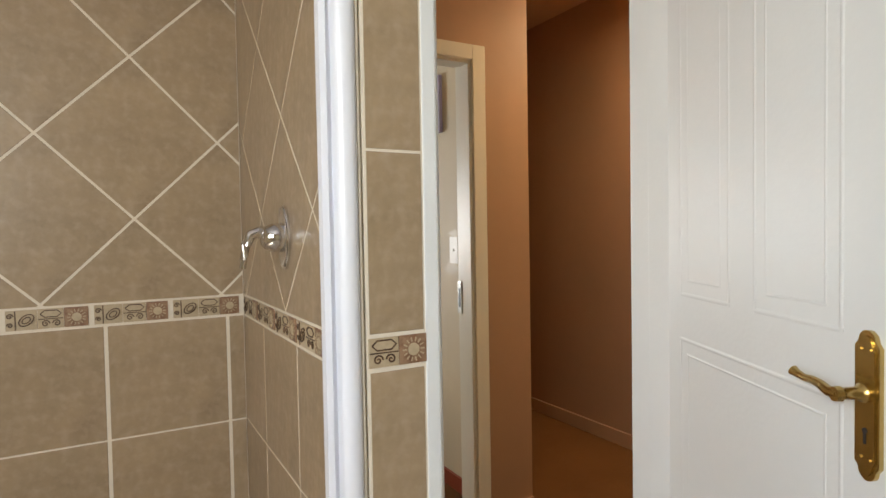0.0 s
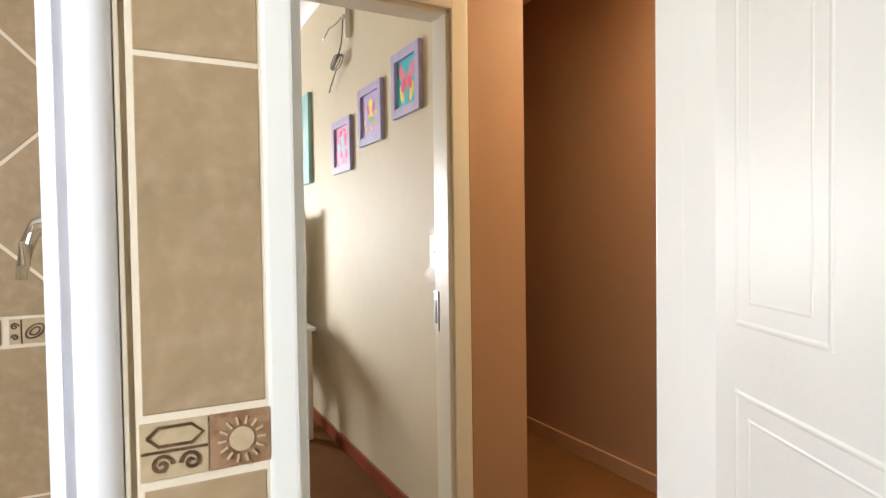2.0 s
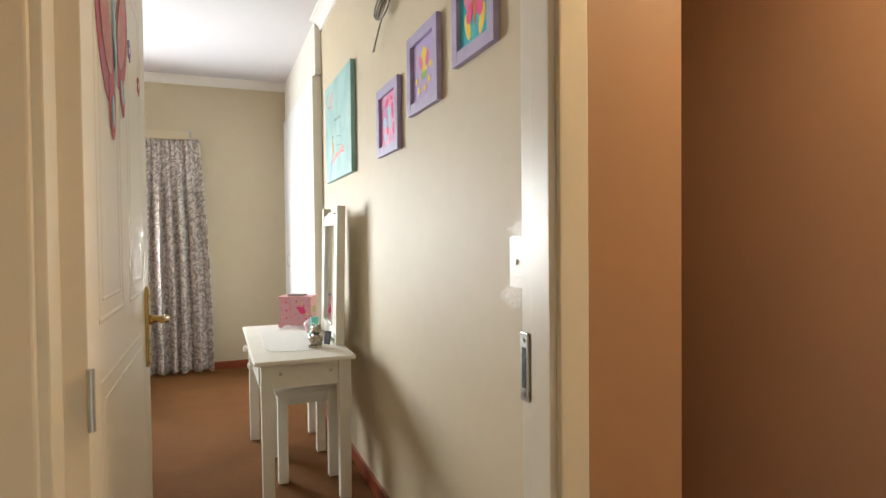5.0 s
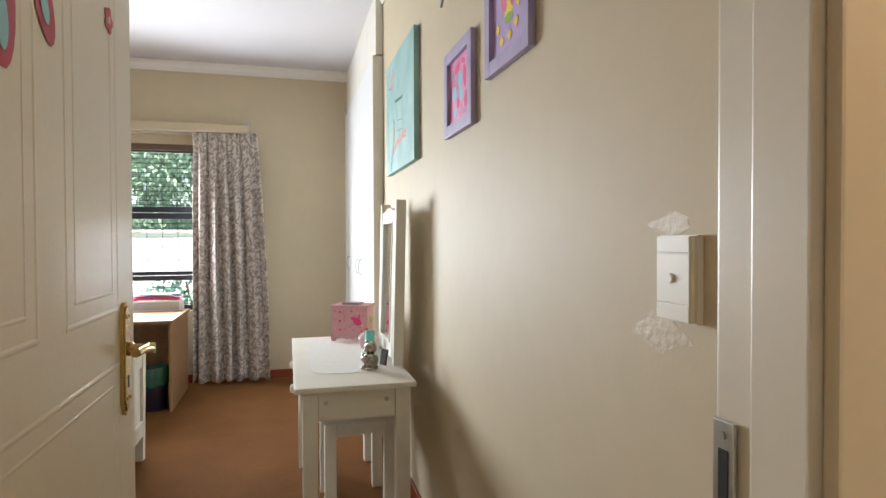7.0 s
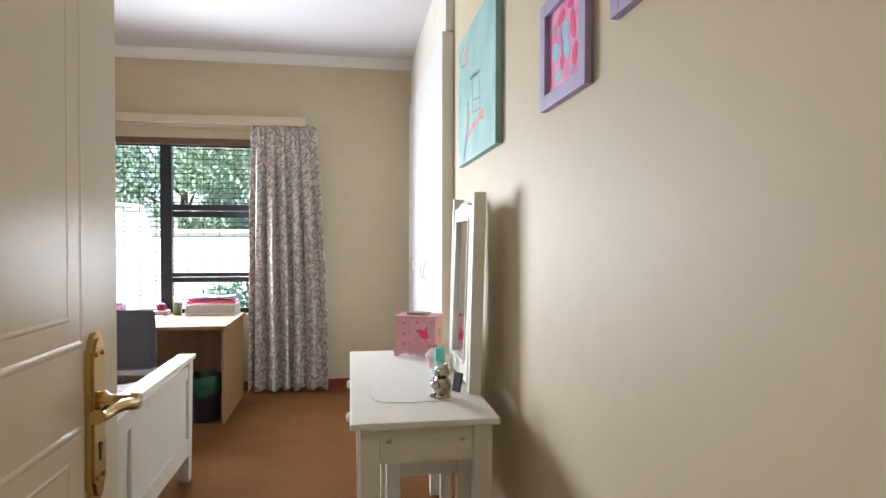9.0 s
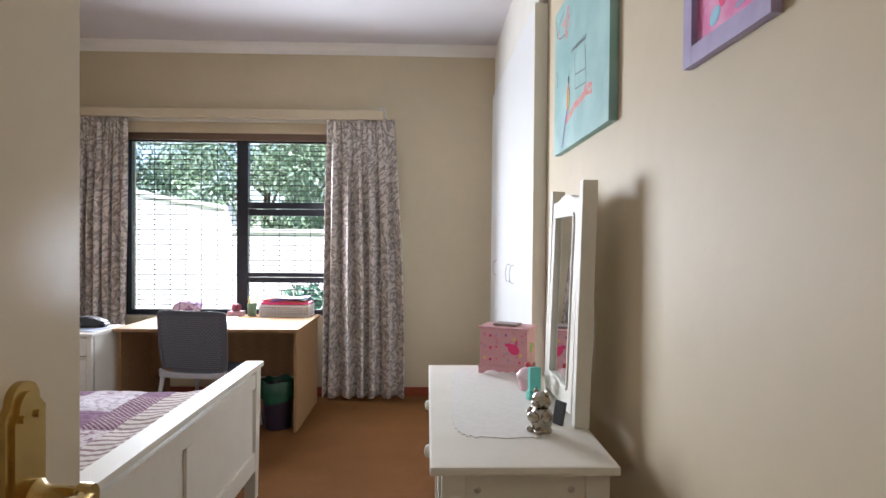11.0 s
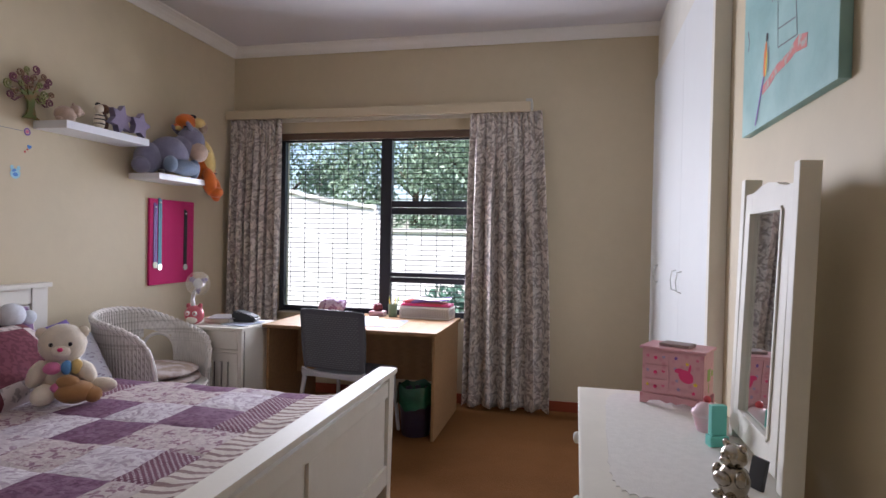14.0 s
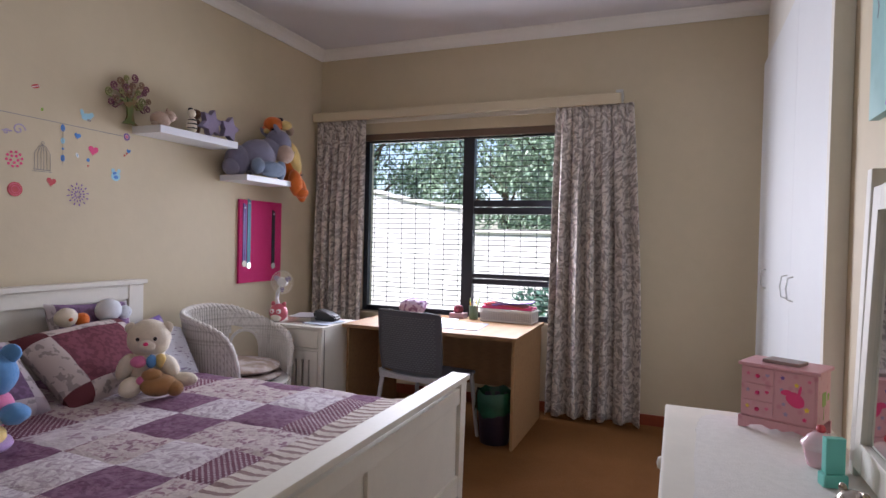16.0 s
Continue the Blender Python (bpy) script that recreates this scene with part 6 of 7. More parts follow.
wall_sticker("bead_sticker", 4.80, 1.600, [([ellipse(0, 0.018, 0.009, 0.010)], P_BLUE), ([ellipse(0, -0.012, 0.005, 0.005)], P_RED)], "pair of small bead stickers")
cage = [stroke([(-0.042, -0.06), (0.042, -0.06)], 0.0018), stroke([(-0.046, -0.068), (0.046, -0.068)], 0.0012)]
cage += [stroke([(x, -0.06), (x, 0.02), (x * 0.5, 0.050), (0, 0.062)], 0.0010) for x in (-0.038, -0.022, -0.007, 0.007, 0.022, 0.038)] + ring_shape(0, 0.070, 0.008, 0.008, 0.002)
wall_sticker("birdcage_sticker", 4.564, 1.60, [(cage, P_GREY)], "grey outline birdcage sticker on the cream wall")
wall_sticker("dotted_sticker", 4.435, 1.575, [([ellipse(r * 0.017 * math.cos(a + r), r * 0.017 * math.sin(a + r), 0.0065, 0.0065) for r in (1, 2) for a in (2 * math.pi * k / (5 * r) for k in range(5 * r))], P_HOT)], "cluster of pink dot stickers")
wall_sticker("disc_sticker", 4.439, 1.436, [([ellipse(0, 0, 0.034, 0.034, 0, 28)], P_RED), (ring_shape(0, 0, 0.028, 0.028, 0.002) + ring_shape(0, 0, 0.018, 0.018, 0.002), P_PINK)], "round red sticker on the cream wall")
rays = []
for r0, r1, n in ((0.010, 0.022, 9), (0.027, 0.040, 14), (0.046, 0.060, 12)):
    rays += [ellipse((r0 + r1) / 2 * math.cos(a), (r0 + r1) / 2 * math.sin(a), (r1 - r0) / 2, 0.0034, math.degrees(a), 10) for a in (2 * math.pi * (k + 0.3) / n for k in range(n))]
wall_sticker("firework_sticker", 4.745, 1.435, [(rays, P_PURPLE)], "grey purple starburst sticker on the cream wall")
wall_sticker("bird_sticker", 4.962, 1.559, [([ellipse(0, -0.008, 0.028, 0.026), ellipse(-0.018, 0.022, 0.010, 0.012), ellipse(0.018, 0.022, 0.010, 0.012)], P_SKY), ([ellipse(-0.008, 0.008, 0.012, 0.008, 20), ellipse(0.0, -0.012, 0.014, 0.010)], P_BLUE)], "blue owl sticker on the cream wall")
wall_sticker("ring_sticker", 5.027, 1.777, [(ring_shape(0, 0, 0.019, 0.020, 0.007), P_PURPLE), ([ellipse(0, 0, 0.008, 0.009)], P_PINK)], "purple ring sticker on the cream wall")
wall_sticker("scroll_sticker", 4.434, 1.715, [([spiral(0.02, 0.0, 0.030, 1.4, 0.003), spiral(-0.035, -0.02, 0.016, 1.3, 0.002), stroke([(-0.055, -0.015), (-0.01, -0.012)], 0.003)], P_LILAC)], "lilac scroll sticker on the cream wall")
wall_sticker("dot_sticker", 5.015, 1.672, [([ellipse(0, 0, 0.006, 0.006), ellipse(0.014, 0.012, 0.005, 0.005)], P_RED)], "two tiny red dot stickers")
wall_sticker("dot_sticker", 4.56, 1.83, [([ellipse(0, 0, 0.006, 0.008)], P_GREEN)], "tiny green leaf sticker on the cream wall")
wall_sticker("dot_sticker", 4.74, 1.635, [([ellipse(0, 0, 0.008, 0.014, 20)], P_WHITE), ([ellipse(0.0, 0.0, 0.003, 0.008)], P_SKY)], "tiny white leaf sticker on the cream wall")

# ---- pink board with medals ----
pb = thing("pin_board", on_left_wall(6.15, 1.203), "magenta felt pin board with hanging medals", "notice board")
part("board", boxes(((-0.232, -0.018, -0.297), (0.232, 0, 0.293)), bevel=0.003), plush("magenta_felt", (0.62, 0.02, 0.16), 0.04), pb)
for n, (x, mt, z0, z1) in enumerate(((-0.185, P_PURPLE, 0.265, -0.145), (-0.140, paint("blue_ribbon", (0.10, 0.30, 0.42)), 0.300, -0.160), (0.130, P_DARK, 0.235, -0.170))):
    md = thing("medal", on_left_wall(6.15 + x, 1.203) @ pose(0, -0.0185, 0), "medal on a ribbon pinned to the magenta board", "medal", "hanging medals")
    part("ribbon", boxes(((-0.014, -0.005, z1), (0.004, -0.001, z0)), ((0.002, -0.0065, z1), (0.018, -0.0025, z0 - 0.01))), mt, md)
    bm = bmesh.new()
    rod(bm, (0.002, -0.0075, z1 - 0.015), (0.002, -0.0015, z1 - 0.015), 0.022, seg=24)
    part("disc", bm, (M_SWITCH, M_STEEL, M_STEEL)[n], md)
    bm = bmesh.new()
    ball(bm, (0.0, -0.009, z0 - 0.03), 0.006, 8)
    part("pin", bm, P_WHITE, md)

# ---- desk ----
desk = thing("desk", pose(-0.415, 6.37, 0), "oak laminate desk with plain panel ends under the window", "desk")
part("desktop", boxes(((-0.592, -0.385, 0.655), (0.585, 0.385, 0.677)), bevel=0.003), M_DESK, desk)
part("end_panel", boxes(((-0.575, -0.355, 0.0), (-0.557, 0.37, 0.6545)), bevel=0.001), M_DESK, desk)
part("end_panel", boxes(((0.550, -0.355, 0.0), (0.568, 0.37, 0.6545)), bevel=0.001), M_DESK, desk)
part("modesty_panel", boxes(((-0.5565, 0.05, 0.275), (0.5495, 0.066, 0.6545)), bevel=0.001), M_DESK, desk)

# ---- desk chair ----
M_CHAR = material("charcoal_plastic", (0.10, 0.105, 0.12), 0.45, vary=0.05)
M_PALE = material("pale_grey_plastic", (0.50, 0.50, 0.52), 0.4, vary=0.03)
ch = thing("desk_chair", pose(-0.43, 5.79, 0, 0, 0, -10), "charcoal perforated plastic chair with a pale frame at the desk", "chair")


def back_point(u, z):
    """A point of the curved back, by its place across and its height."""
    w = 0.222 - 0.020 * max(0, (0.62 - z) / 0.2) ** 2
    return Vector((u * w, -0.022 * (1 - u * u) - 0.10 * (z - 0.42) + 0.03, z))


bm = bmesh.new()
for off, flip in ((0.0, 1), (0.010, -1)):
    g = [[bm.verts.new(back_point(-0.985 + 1.97 * i / 20, 0.455 + 0.358 * j / 12) + Vector((0, off, 0))) for j in range(13)] for i in range(21)]
    for a, b in zip(g, g[1:]):
        for j in range(12):
            bm.faces.new((a[j], a[j + 1], b[j + 1], b[j]))
back_rest = part("backrest", bm, M_CHAR, ch, smooth=True)
bm = bmesh.new()
for r in range(26):
    for c in range(17):
        z = 0.470 + 0.0125 * r
        u = -0.86 + 1.72 * (c + (0.5 if r % 2 else 0.0)) / 17
        p = back_point(u, z)
        box(bm, (p.x - 0.0072, p.y - 0.0032, z - 0.0026), (p.x + 0.0072, p.y - 0.0004, z + 0.0026))
part("weave_pattern", bm, material("slot_plastic", (0.17, 0.18, 0.20), 0.5), back_rest, kind="stuff")
bm = bmesh.new()
tube(bm, [back_point(-1, 0.42 + 0.38 * k / 8) for k in range(9)] + [back_point(-0.94, 0.812), back_point(-0.7, 0.816), back_point(0, 0.816), back_point(0.7, 0.816), back_point(0.94, 0.812)] + [back_point(1, 0.80 - 0.38 * k / 8) for k in range(9)], 0.0065, 10)
part("back_frame", bm, M_CHAR, ch, smooth=True)
bm = bmesh.new()
prism(bm, [(-0.215, 0.405), (0.215, 0.405), (0.218, 0.455), (0.19, 0.442), (0.10, 0.433), (0.0, 0.430), (-0.10, 0.433), (-0.19, 0.442), (-0.218, 0.455)], 1, 0.0, 0.030)
part("lumbar_band", bm, M_PALE, ch)
bm = bmesh.new()
box(bm, (-0.215, 0.032, 0.395), (0.215, 0.44, 0.420), 0.010)
part("seat", bm, M_CHAR, ch)
for sx in (-1, 1):
    for y0, y1 in ((0.02, -0.045), (0.40, 0.44)):
        bm = bmesh.new()
        rod(bm, (sx * 0.205, y0, 0.41), (sx * 0.235, y1, 0.0), 0.014, 0.011, 12)
        part("leg", bm, M_PALE, ch, smooth=True)

# ---- waste bin with bag ----
bn = thing("waste_bin", pose(0.005, 6.14, 0.001), "dark waste bin lined with a crumpled green plastic bag", "waste bin")
bm = bmesh.new()
lathe(bm, [(0.088, 0.0), (0.090, 0.004), (0.112, 0.285), (0.108, 0.285), (0.086, 0.012), (0.0, 0.012)], 32, cap=False)
part("bin", bm, material("dark_purple_plastic", (0.030, 0.022, 0.045), 0.4), bn, smooth=True)
bm = bmesh.new()
rings = []
for j, (r, z) in enumerate(((0.095, 0.12), (0.104, 0.22), (0.109, 0.30), (0.116, 0.318), (0.122, 0.295), (0.124, 0.24), (0.126, 0.185))):
    rings.append([bm.verts.new(((r + 0.006 * noise.noise((math.cos(a) * 3, math.sin(a) * 3, j * 0.7))) * math.cos(a), (r + 0.006 * noise.noise((math.cos(a) * 4, math.sin(a) * 4, j))) * math.sin(a),
                                z + (0.022 if j in (3, 4) else 0.045 if j == 6 else 0.0) * noise.noise((math.cos(a) * 2.5, math.sin(a) * 2.5, 5)))) for a in (2 * math.pi * k / 48 for k in range(48))])
for a, b in zip(rings, rings[1:]):
    for k in range(48):
        bm.faces.new((a[k], a[(k + 1) % 48], b[(k + 1) % 48], b[k]))
part("bag", bm, material("green_bag_plastic", (0.012, 0.075, 0.04), 0.25, vary=0.3, scale=20), bn, smooth=True)

# ---- nightstand ----
ns = thing("nightstand", pose(-1.26, 5.985, 0), "cream painted nightstand with a drawer and slatted door", "nightstand")
part("top", boxes(((-0.252, -0.228, 0.660), (0.250, 0.17, 0.680)), bevel=0.004), M_WHITEWOOD, ns)
part("body", boxes(((-0.240, -0.178, 0.05), (0.238, 0.16, 0.659))), M_WHITEWOOD, ns)
part("frame", boxes(((-0.240, -0.2165, 0.02), (-0.215, -0.1885, 0.659)), ((0.213, -0.2165, 0.02), (0.238, -0.1885, 0.659)), ((-0.2145, -0.216, 0.02), (0.2125, -0.1885, 0.09)), ((-0.2145, -0.216, 0.524), (0.2125, -0.1885, 0.540)), bevel=0.001), M_WHITEWOOD, ns)
# near-black sheet added over the cream body, as shade between the slats
part("gap_shade_panel", boxes(((-0.238, -0.188, 0.06), (0.236, -0.1785, 0.655))), material("shaded_inside", (0.05, 0.04, 0.03), 0.8), ns)
dr = part("drawer", boxes(((-0.212, -0.219, 0.544), (0.210, -0.190, 0.656)), bevel=0.003), M_WHITEWOOD, ns)
d = part("door", boxes(((-0.212, -0.218, 0.095), (-0.155, -0.190, 0.521)), ((0.153, -0.218, 0.095), (0.210, -0.190, 0.521)), ((-0.1545, -0.2175, 0.465), (0.1525, -0.190, 0.521)), ((-0.1545, -0.2175, 0.095), (0.1525, -0.190, 0.150)), bevel=0.001), M_WHITEWOOD, ns)
for k in range(6):
    part("slat", boxes(((-0.1515 + 0.0515 * k, -0.2155, 0.151), (-0.1185 + 0.0515 * k, -0.194, 0.464)), bevel=0.002), M_WHITEWOOD, d)
bm = bmesh.new()
lathe(bm, [(0.007, 0), (0.007, 0.010), (0.015, 0.018), (0.016, 0.026), (0.006, 0.032)], 16, pose(0.01, -0.219, 0.602, 90, 0, 0))
part("knob", bm, M_WHITEWOOD, dr, smooth=True)

# things on the nightstand
NT = 0.681
solid("tray_box", boxes(((-0.10, -0.075, 0), (0.10, 0.075, 0.032)), bevel=0.003), M_SWITCH, pose(-1.28, 5.98, NT, 0, 0, -6), "low cream box on the nightstand", "box")
for n, (x, y, z, rz) in enumerate(((-1.12, 5.92, NT, 12), (-1.11, 5.93, NT + 0.0045, -8), (-1.28, 5.98, NT + 0.033, 20))):
    solid("magazine", boxes(((-0.085, -0.115, 0), (0.085, 0.115, 0.004)), bevel=0.0008), (P_WHITE, paint("pale_blue_cover", (0.50, 0.56, 0.68)), P_GREY)[n], pose(x, y, z, 0, 0, rz), ("white magazine lying on the nightstand", "pale blue magazine lying on the nightstand", "dark magazine lying on the cream box")[n], "magazine")
bm = bmesh.new()
prism(bm, [(-0.07, 0), (0.085, 0), (0.09, 0.030), (0.03, 0.055), (-0.045, 0.075), (-0.075, 0.060)], 1, -0.045, 0.045)
bmesh.ops.bevel(bm, geom=bm.edges[:], offset=0.010, segments=2, affect="EDGES")
solid("camera_case", bm, M_BLACK, pose(-1.13, 5.98, NT + 0.009, 0, 0, 8), "small black padded case on the nightstand", "case", smooth=True)
fan = thing("desk_fan", pose(-1.400, 5.83, NT, 0, 0, 12), "small pink animal desk fan with a white neck", "desk fan")
P_CORAL = paint("coral_plastic", (0.62, 0.14, 0.18), 0.35)
bm = bmesh.new()
ball(bm, (0, 0, 0.060), (0.062, 0.052, 0.060), 24)
for s in (-1, 1):
    ball(bm, (s * 0.036, 0, 0.112), (0.015, 0.010, 0.022), 10, pose(0, 0, 0, 0, s * 20, 0))
bmesh.ops.translate(bm, verts=bm.verts, vec=(0, 0, 0.0))
part("base", bm, P_CORAL, fan, smooth=True)
for s in (-1, 1):
    bm = bmesh.new()
    ball(bm, (s * 0.022, -0.046, 0.072), (0.016, 0.009, 0.016), 14)
    eye = part("eye", bm, P_WHITE, fan, smooth=True)
    bm = bmesh.new()
    ball(bm, (s * 0.022, -0.055, 0.072), (0.007, 0.004, 0.007), 10)
    part("pupil", bm, P_CORAL, eye, smooth=True)
bm = bmesh.new()
ball(bm, (0, -0.038, 0.030), (0.036, 0.022, 0.026), 16)
part("belly", bm, M_SWITCH, fan, smooth=True)
bm = bmesh.new()
tube(bm, [(-0.005, 0, 0.11), (-0.012, 0, 0.15), (-0.008, 0, 0.19), (0.010, 0, 0.225), (0.022, -0.005, 0.245)], lambda f: 0.014 - 0.003 * f, 14)
part("neck", bm, P_WHITE, fan, smooth=True)
HEAD = pose(0.030, -0.015, 0.262, 90, 0, 0)
bm = bmesh.new()
lathe(bm, [(0.028, -0.03), (0.032, -0.01), (0.030, 0.012), (0.010, 0.020)], 24, HEAD)
part("hub", bm, P_WHITE, fan, smooth=True)
cage = bmesh.new()
for r, z in ((0.075, 0.0), (0.072, 0.014), (0.055, 0.022), (0.038, 0.026)):
    tube(cage, [HEAD @ Vector((r * math.cos(a), r * math.sin(a), z)) for a in (2 * math.pi * k / 32 for k in range(32))], 0.0013, 5, closed=True)
for k in range(20):
    a = 2 * math.pi * k / 20
    tube(cage, [HEAD @ Vector((r * math.cos(a), r * math.sin(a), z)) for r, z in ((0.020, -0.02), (0.075, 0.0), (0.055, 0.022), (0.025, 0.028))], 0.0010, 4)
part("guard", cage, M_SWITCH, fan, smooth=True)
for k in range(3):
    bm = bmesh.new()
    ball(bm, (0.042 * math.cos(2.1 * k + 0.5), 0.042 * math.sin(2.1 * k + 0.5), 0.002), (0.026, 0.018, 0.002), 10, pose(0, 0, 0, 18, 0, math.degrees(2.1 * k + 0.5)))
    bmesh.ops.transform(bm, matrix=HEAD, verts=bm.verts)
    part("blade", bm, P_LILAC, fan, smooth=True)

# ---- wicker armchair ----
M_WICKER = two_tone(material("white_wicker", (0.74, 0.71, 0.67), 0.6, vary=0.08, scale=20, bump=0.3, bump_scale=90), (0.55, 0.52, 0.48), "wave", 40, 0.05, 0.35, (0.0, 0.0, 1.0))
wc = thing("wicker_armchair", pose(-1.37, 5.44, 0, 0, 0, 78), "white painted wicker tub armchair with a folded cushion", "armchair")


RIM = ((-142, 0.42), (-140, 0.50), (-137, 0.583), (-132, 0.645), (-125, 0.691), (-111, 0.734), (-92, 0.76), (-57, 0.778), (-21, 0.794), (3, 0.794),
       (29, 0.771), (54, 0.718), (81, 0.663), (104, 0.623), (116, 0.573), (122, 0.45))


def rim(phi):
    """Height of the rim, by the angle round the tub."""
    a = math.degrees(phi)
    for (a0, z0), (a1, z1) in zip(RIM, RIM[1:]):
        if a <= a1:
            return z0 + (z1 - z0) * max(0, (a - a0) / (a1 - a0))
    return RIM[-1][1]


def chair_point(phi, z, r=0.0):
    rad = 0.283 + 0.036 * max(0, (z - 0.35) / 0.45) + r
    return Vector((rad * math.sin(phi), rad * math.cos(phi), z))


P0, P1 = radians(-142), radians(122)
bm = bmesh.new()
g = []
for i in range(97):
    phi = P0 + (P1 - P0) * i / 96
    g.append([bm.verts.new(chair_point(phi, 0.30 + (rim(phi) - 0.30) * j / 18, 0.0022 * (1 if (i // 2 + j) % 2 else -1))) for j in range(19)])
hole = lambda i, j: abs((P0 + (P1 - P0) * (i + 0.5) / 96) - 0.73) < 0.34 and 4 <= j <= 13 - (2 if abs((P0 + (P1 - P0) * (i + 0.5) / 96) - 0.73) > 0.27 else 0)
for i in range(96):
    for j in range(18):
        if not hole(i, j):
            bm.faces.new((g[i][j], g[i][j + 1], g[i + 1][j + 1], g[i + 1][j]))
sh = part("tub", bm, M_WICKER, wc)
mod = sh.modifiers.new("thickness", "SOLIDIFY")
mod.thickness = 0.012
bm = bmesh.new()
for k in range(76):
    phi = P0 + (P1 - P0) * k / 75
    if abs(phi - 0.73) < 0.34:
        continue
    for rr in (-0.016, 0.006):
        tube(bm, [chair_point(phi, z, rr) for z in (0.30, 0.30 + (rim(phi) - 0.30) * 0.5, rim(phi))], 0.0048, 5)
part("stake_weave", bm, M_WICKER, wc, kind="stuff")
for ph0 in (0.0, math.pi):
    bm = bmesh.new()
    tube(bm, [chair_point(P0 + (P1 - P0) * k / 160, rim(P0 + (P1 - P0) * k / 160), 0) + Vector((0, 0, 0.010 * math.sin(k * 0.9 + ph0))) + chair_point(P0 + (P1 - P0) * k / 160, 0.35).normalized() * 0.010 * math.cos(k * 0.9 + ph0) for k in range(161)], 0.013, 8)
    part("braided_rim", bm, M_WICKER, wc, smooth=True)
bm = bmesh.new()
g = [[bm.verts.new((((0.283 + 0.003 * ((k + j) % 2)) * math.sin(a)), (0.283 + 0.003 * ((k + j) % 2)) * math.cos(a), 0.02 + 0.36 * j / 14)) for j in range(15)] for k, a in enumerate(2 * math.pi * q / 96 for q in range(96))]
for k in range(96):
    for j in range(14):
        a, b = g[k], g[(k + 1) % 96]
        bm.faces.new((a[j], a[j + 1], b[j + 1], b[j]))
part("skirt", bm, M_WICKER, wc)
bm = bmesh.new()
for k in range(60):
    a = 2 * math.pi * k / 60
    rod(bm, (0.289 * math.sin(a), 0.289 * math.cos(a), 0.0), (0.289 * math.sin(a), 0.289 * math.cos(a), 0.385), 0.0045, seg=6)
part("skirt_weave", bm, M_WICKER, wc, kind="stuff")
bm = bmesh.new()
lathe(bm, [(0.0, 0.375), (0.280, 0.375), (0.285, 0.385), (0.278, 0.395), (0.0, 0.395)], 40, cap=False)
part("seat", bm, M_WICKER, wc, smooth=True)
bm = bmesh.new()
tube(bm, [chair_point(0.73 + 0.34 * math.cos(a), 0.40 + (0.235 if math.sin(a) > 0 else 0.0) * abs(math.sin(a)) ** 0.5, -0.006) for a in (math.pi * k / 24 for k in range(25))], 0.010, 8)
part("back_arch", bm, M_WICKER, wc, smooth=True)
M_CUSH = two_tone(material("faded_cushion_cloth", (0.29, 0.215, 0.17), 0.9, vary=0.1, bump=0.1, bump_scale=150), (0.48, 0.41, 0.38), scale=10, lo=0.45, hi=0.6)
bm = bmesh.new()
for z0, r0 in ((0.425, 0.245), (0.468, 0.232)):
    for v in ball(bm, (0, 0.0, z0), (r0, r0, 0.036), 32):
        v.co.z += 0.010 * noise.noise((v.co.x * 7, v.co.y * 7, z0 * 30))
solid("chair_cushion", bm, M_CUSH, pose(-1.37, 5.44, 0.0, 0, 0, 20), "faded beige folded cushion on the wicker armchair", "cushion", smooth=True)

# ---- things on the desk ----
DT = 0.6775
bk = thing("paper_basket", pose(-0.065, 6.675, DT, 0, 0, -3), "white perforated plastic basket full of files on the desk", "basket")
M_BASK = material("white_plastic", (0.74, 0.72, 0.70), 0.4)
bm = bmesh.new()
W2, D2, HB = 0.185, 0.085, 0.088
box(bm, (-W2, -D2, 0), (W2, D2, 0.006))
for z0, z1 in ((0.006, 0.014), (HB - 0.012, HB)):
    box(bm, (-W2 - 0.002, -D2 - 0.002, z0), (W2 + 0.002, -D2 + 0.002, z1))
    box(bm, (-W2 - 0.002, D2 - 0.002, z0), (W2 + 0.002, D2 + 0.002, z1))
    box(bm, (-W2 - 0.002, -D2 + 0.0021, z0), (-W2 + 0.002, D2 - 0.0021, z1))
    box(bm, (W2 - 0.002, -D2 + 0.0021, z0), (W2 + 0.002, D2 - 0.0021, z1))
part("basket", bm, M_BASK, bk)
bm = bmesh.new()
for k in range(30):
    x = -W2 + 2 * W2 * k / 29
    box(bm, (x - 0.0022, -D2 - 0.001, 0.014), (x + 0.0022, -D2 + 0.001, HB - 0.012))
for k in range(14):
    y = -D2 + 2 * D2 * k / 13
    box(bm, (W2 - 0.001, y - 0.0022, 0.014), (W2 + 0.001, y + 0.0022, HB - 0.012))
    box(bm, (-W2 - 0.001, y - 0.0022, 0.014), (-W2 + 0.001, y + 0.0022, HB - 0.012))
for k in range(1, 6):
    box(bm, (-W2, -D2 - 0.0006, 0.010 + 0.0125 * k), (W2, -D2 + 0.0006, 0.0125 + 0.0125 * k))
part("mesh", bm, M_BASK, bk, kind="stuff")
part("lining", boxes(((-W2 + 0.006, -D2 + 0.006, 0.0065), (W2 - 0.006, D2 - 0.006, HB - 0.020))), P_GREY, bk)
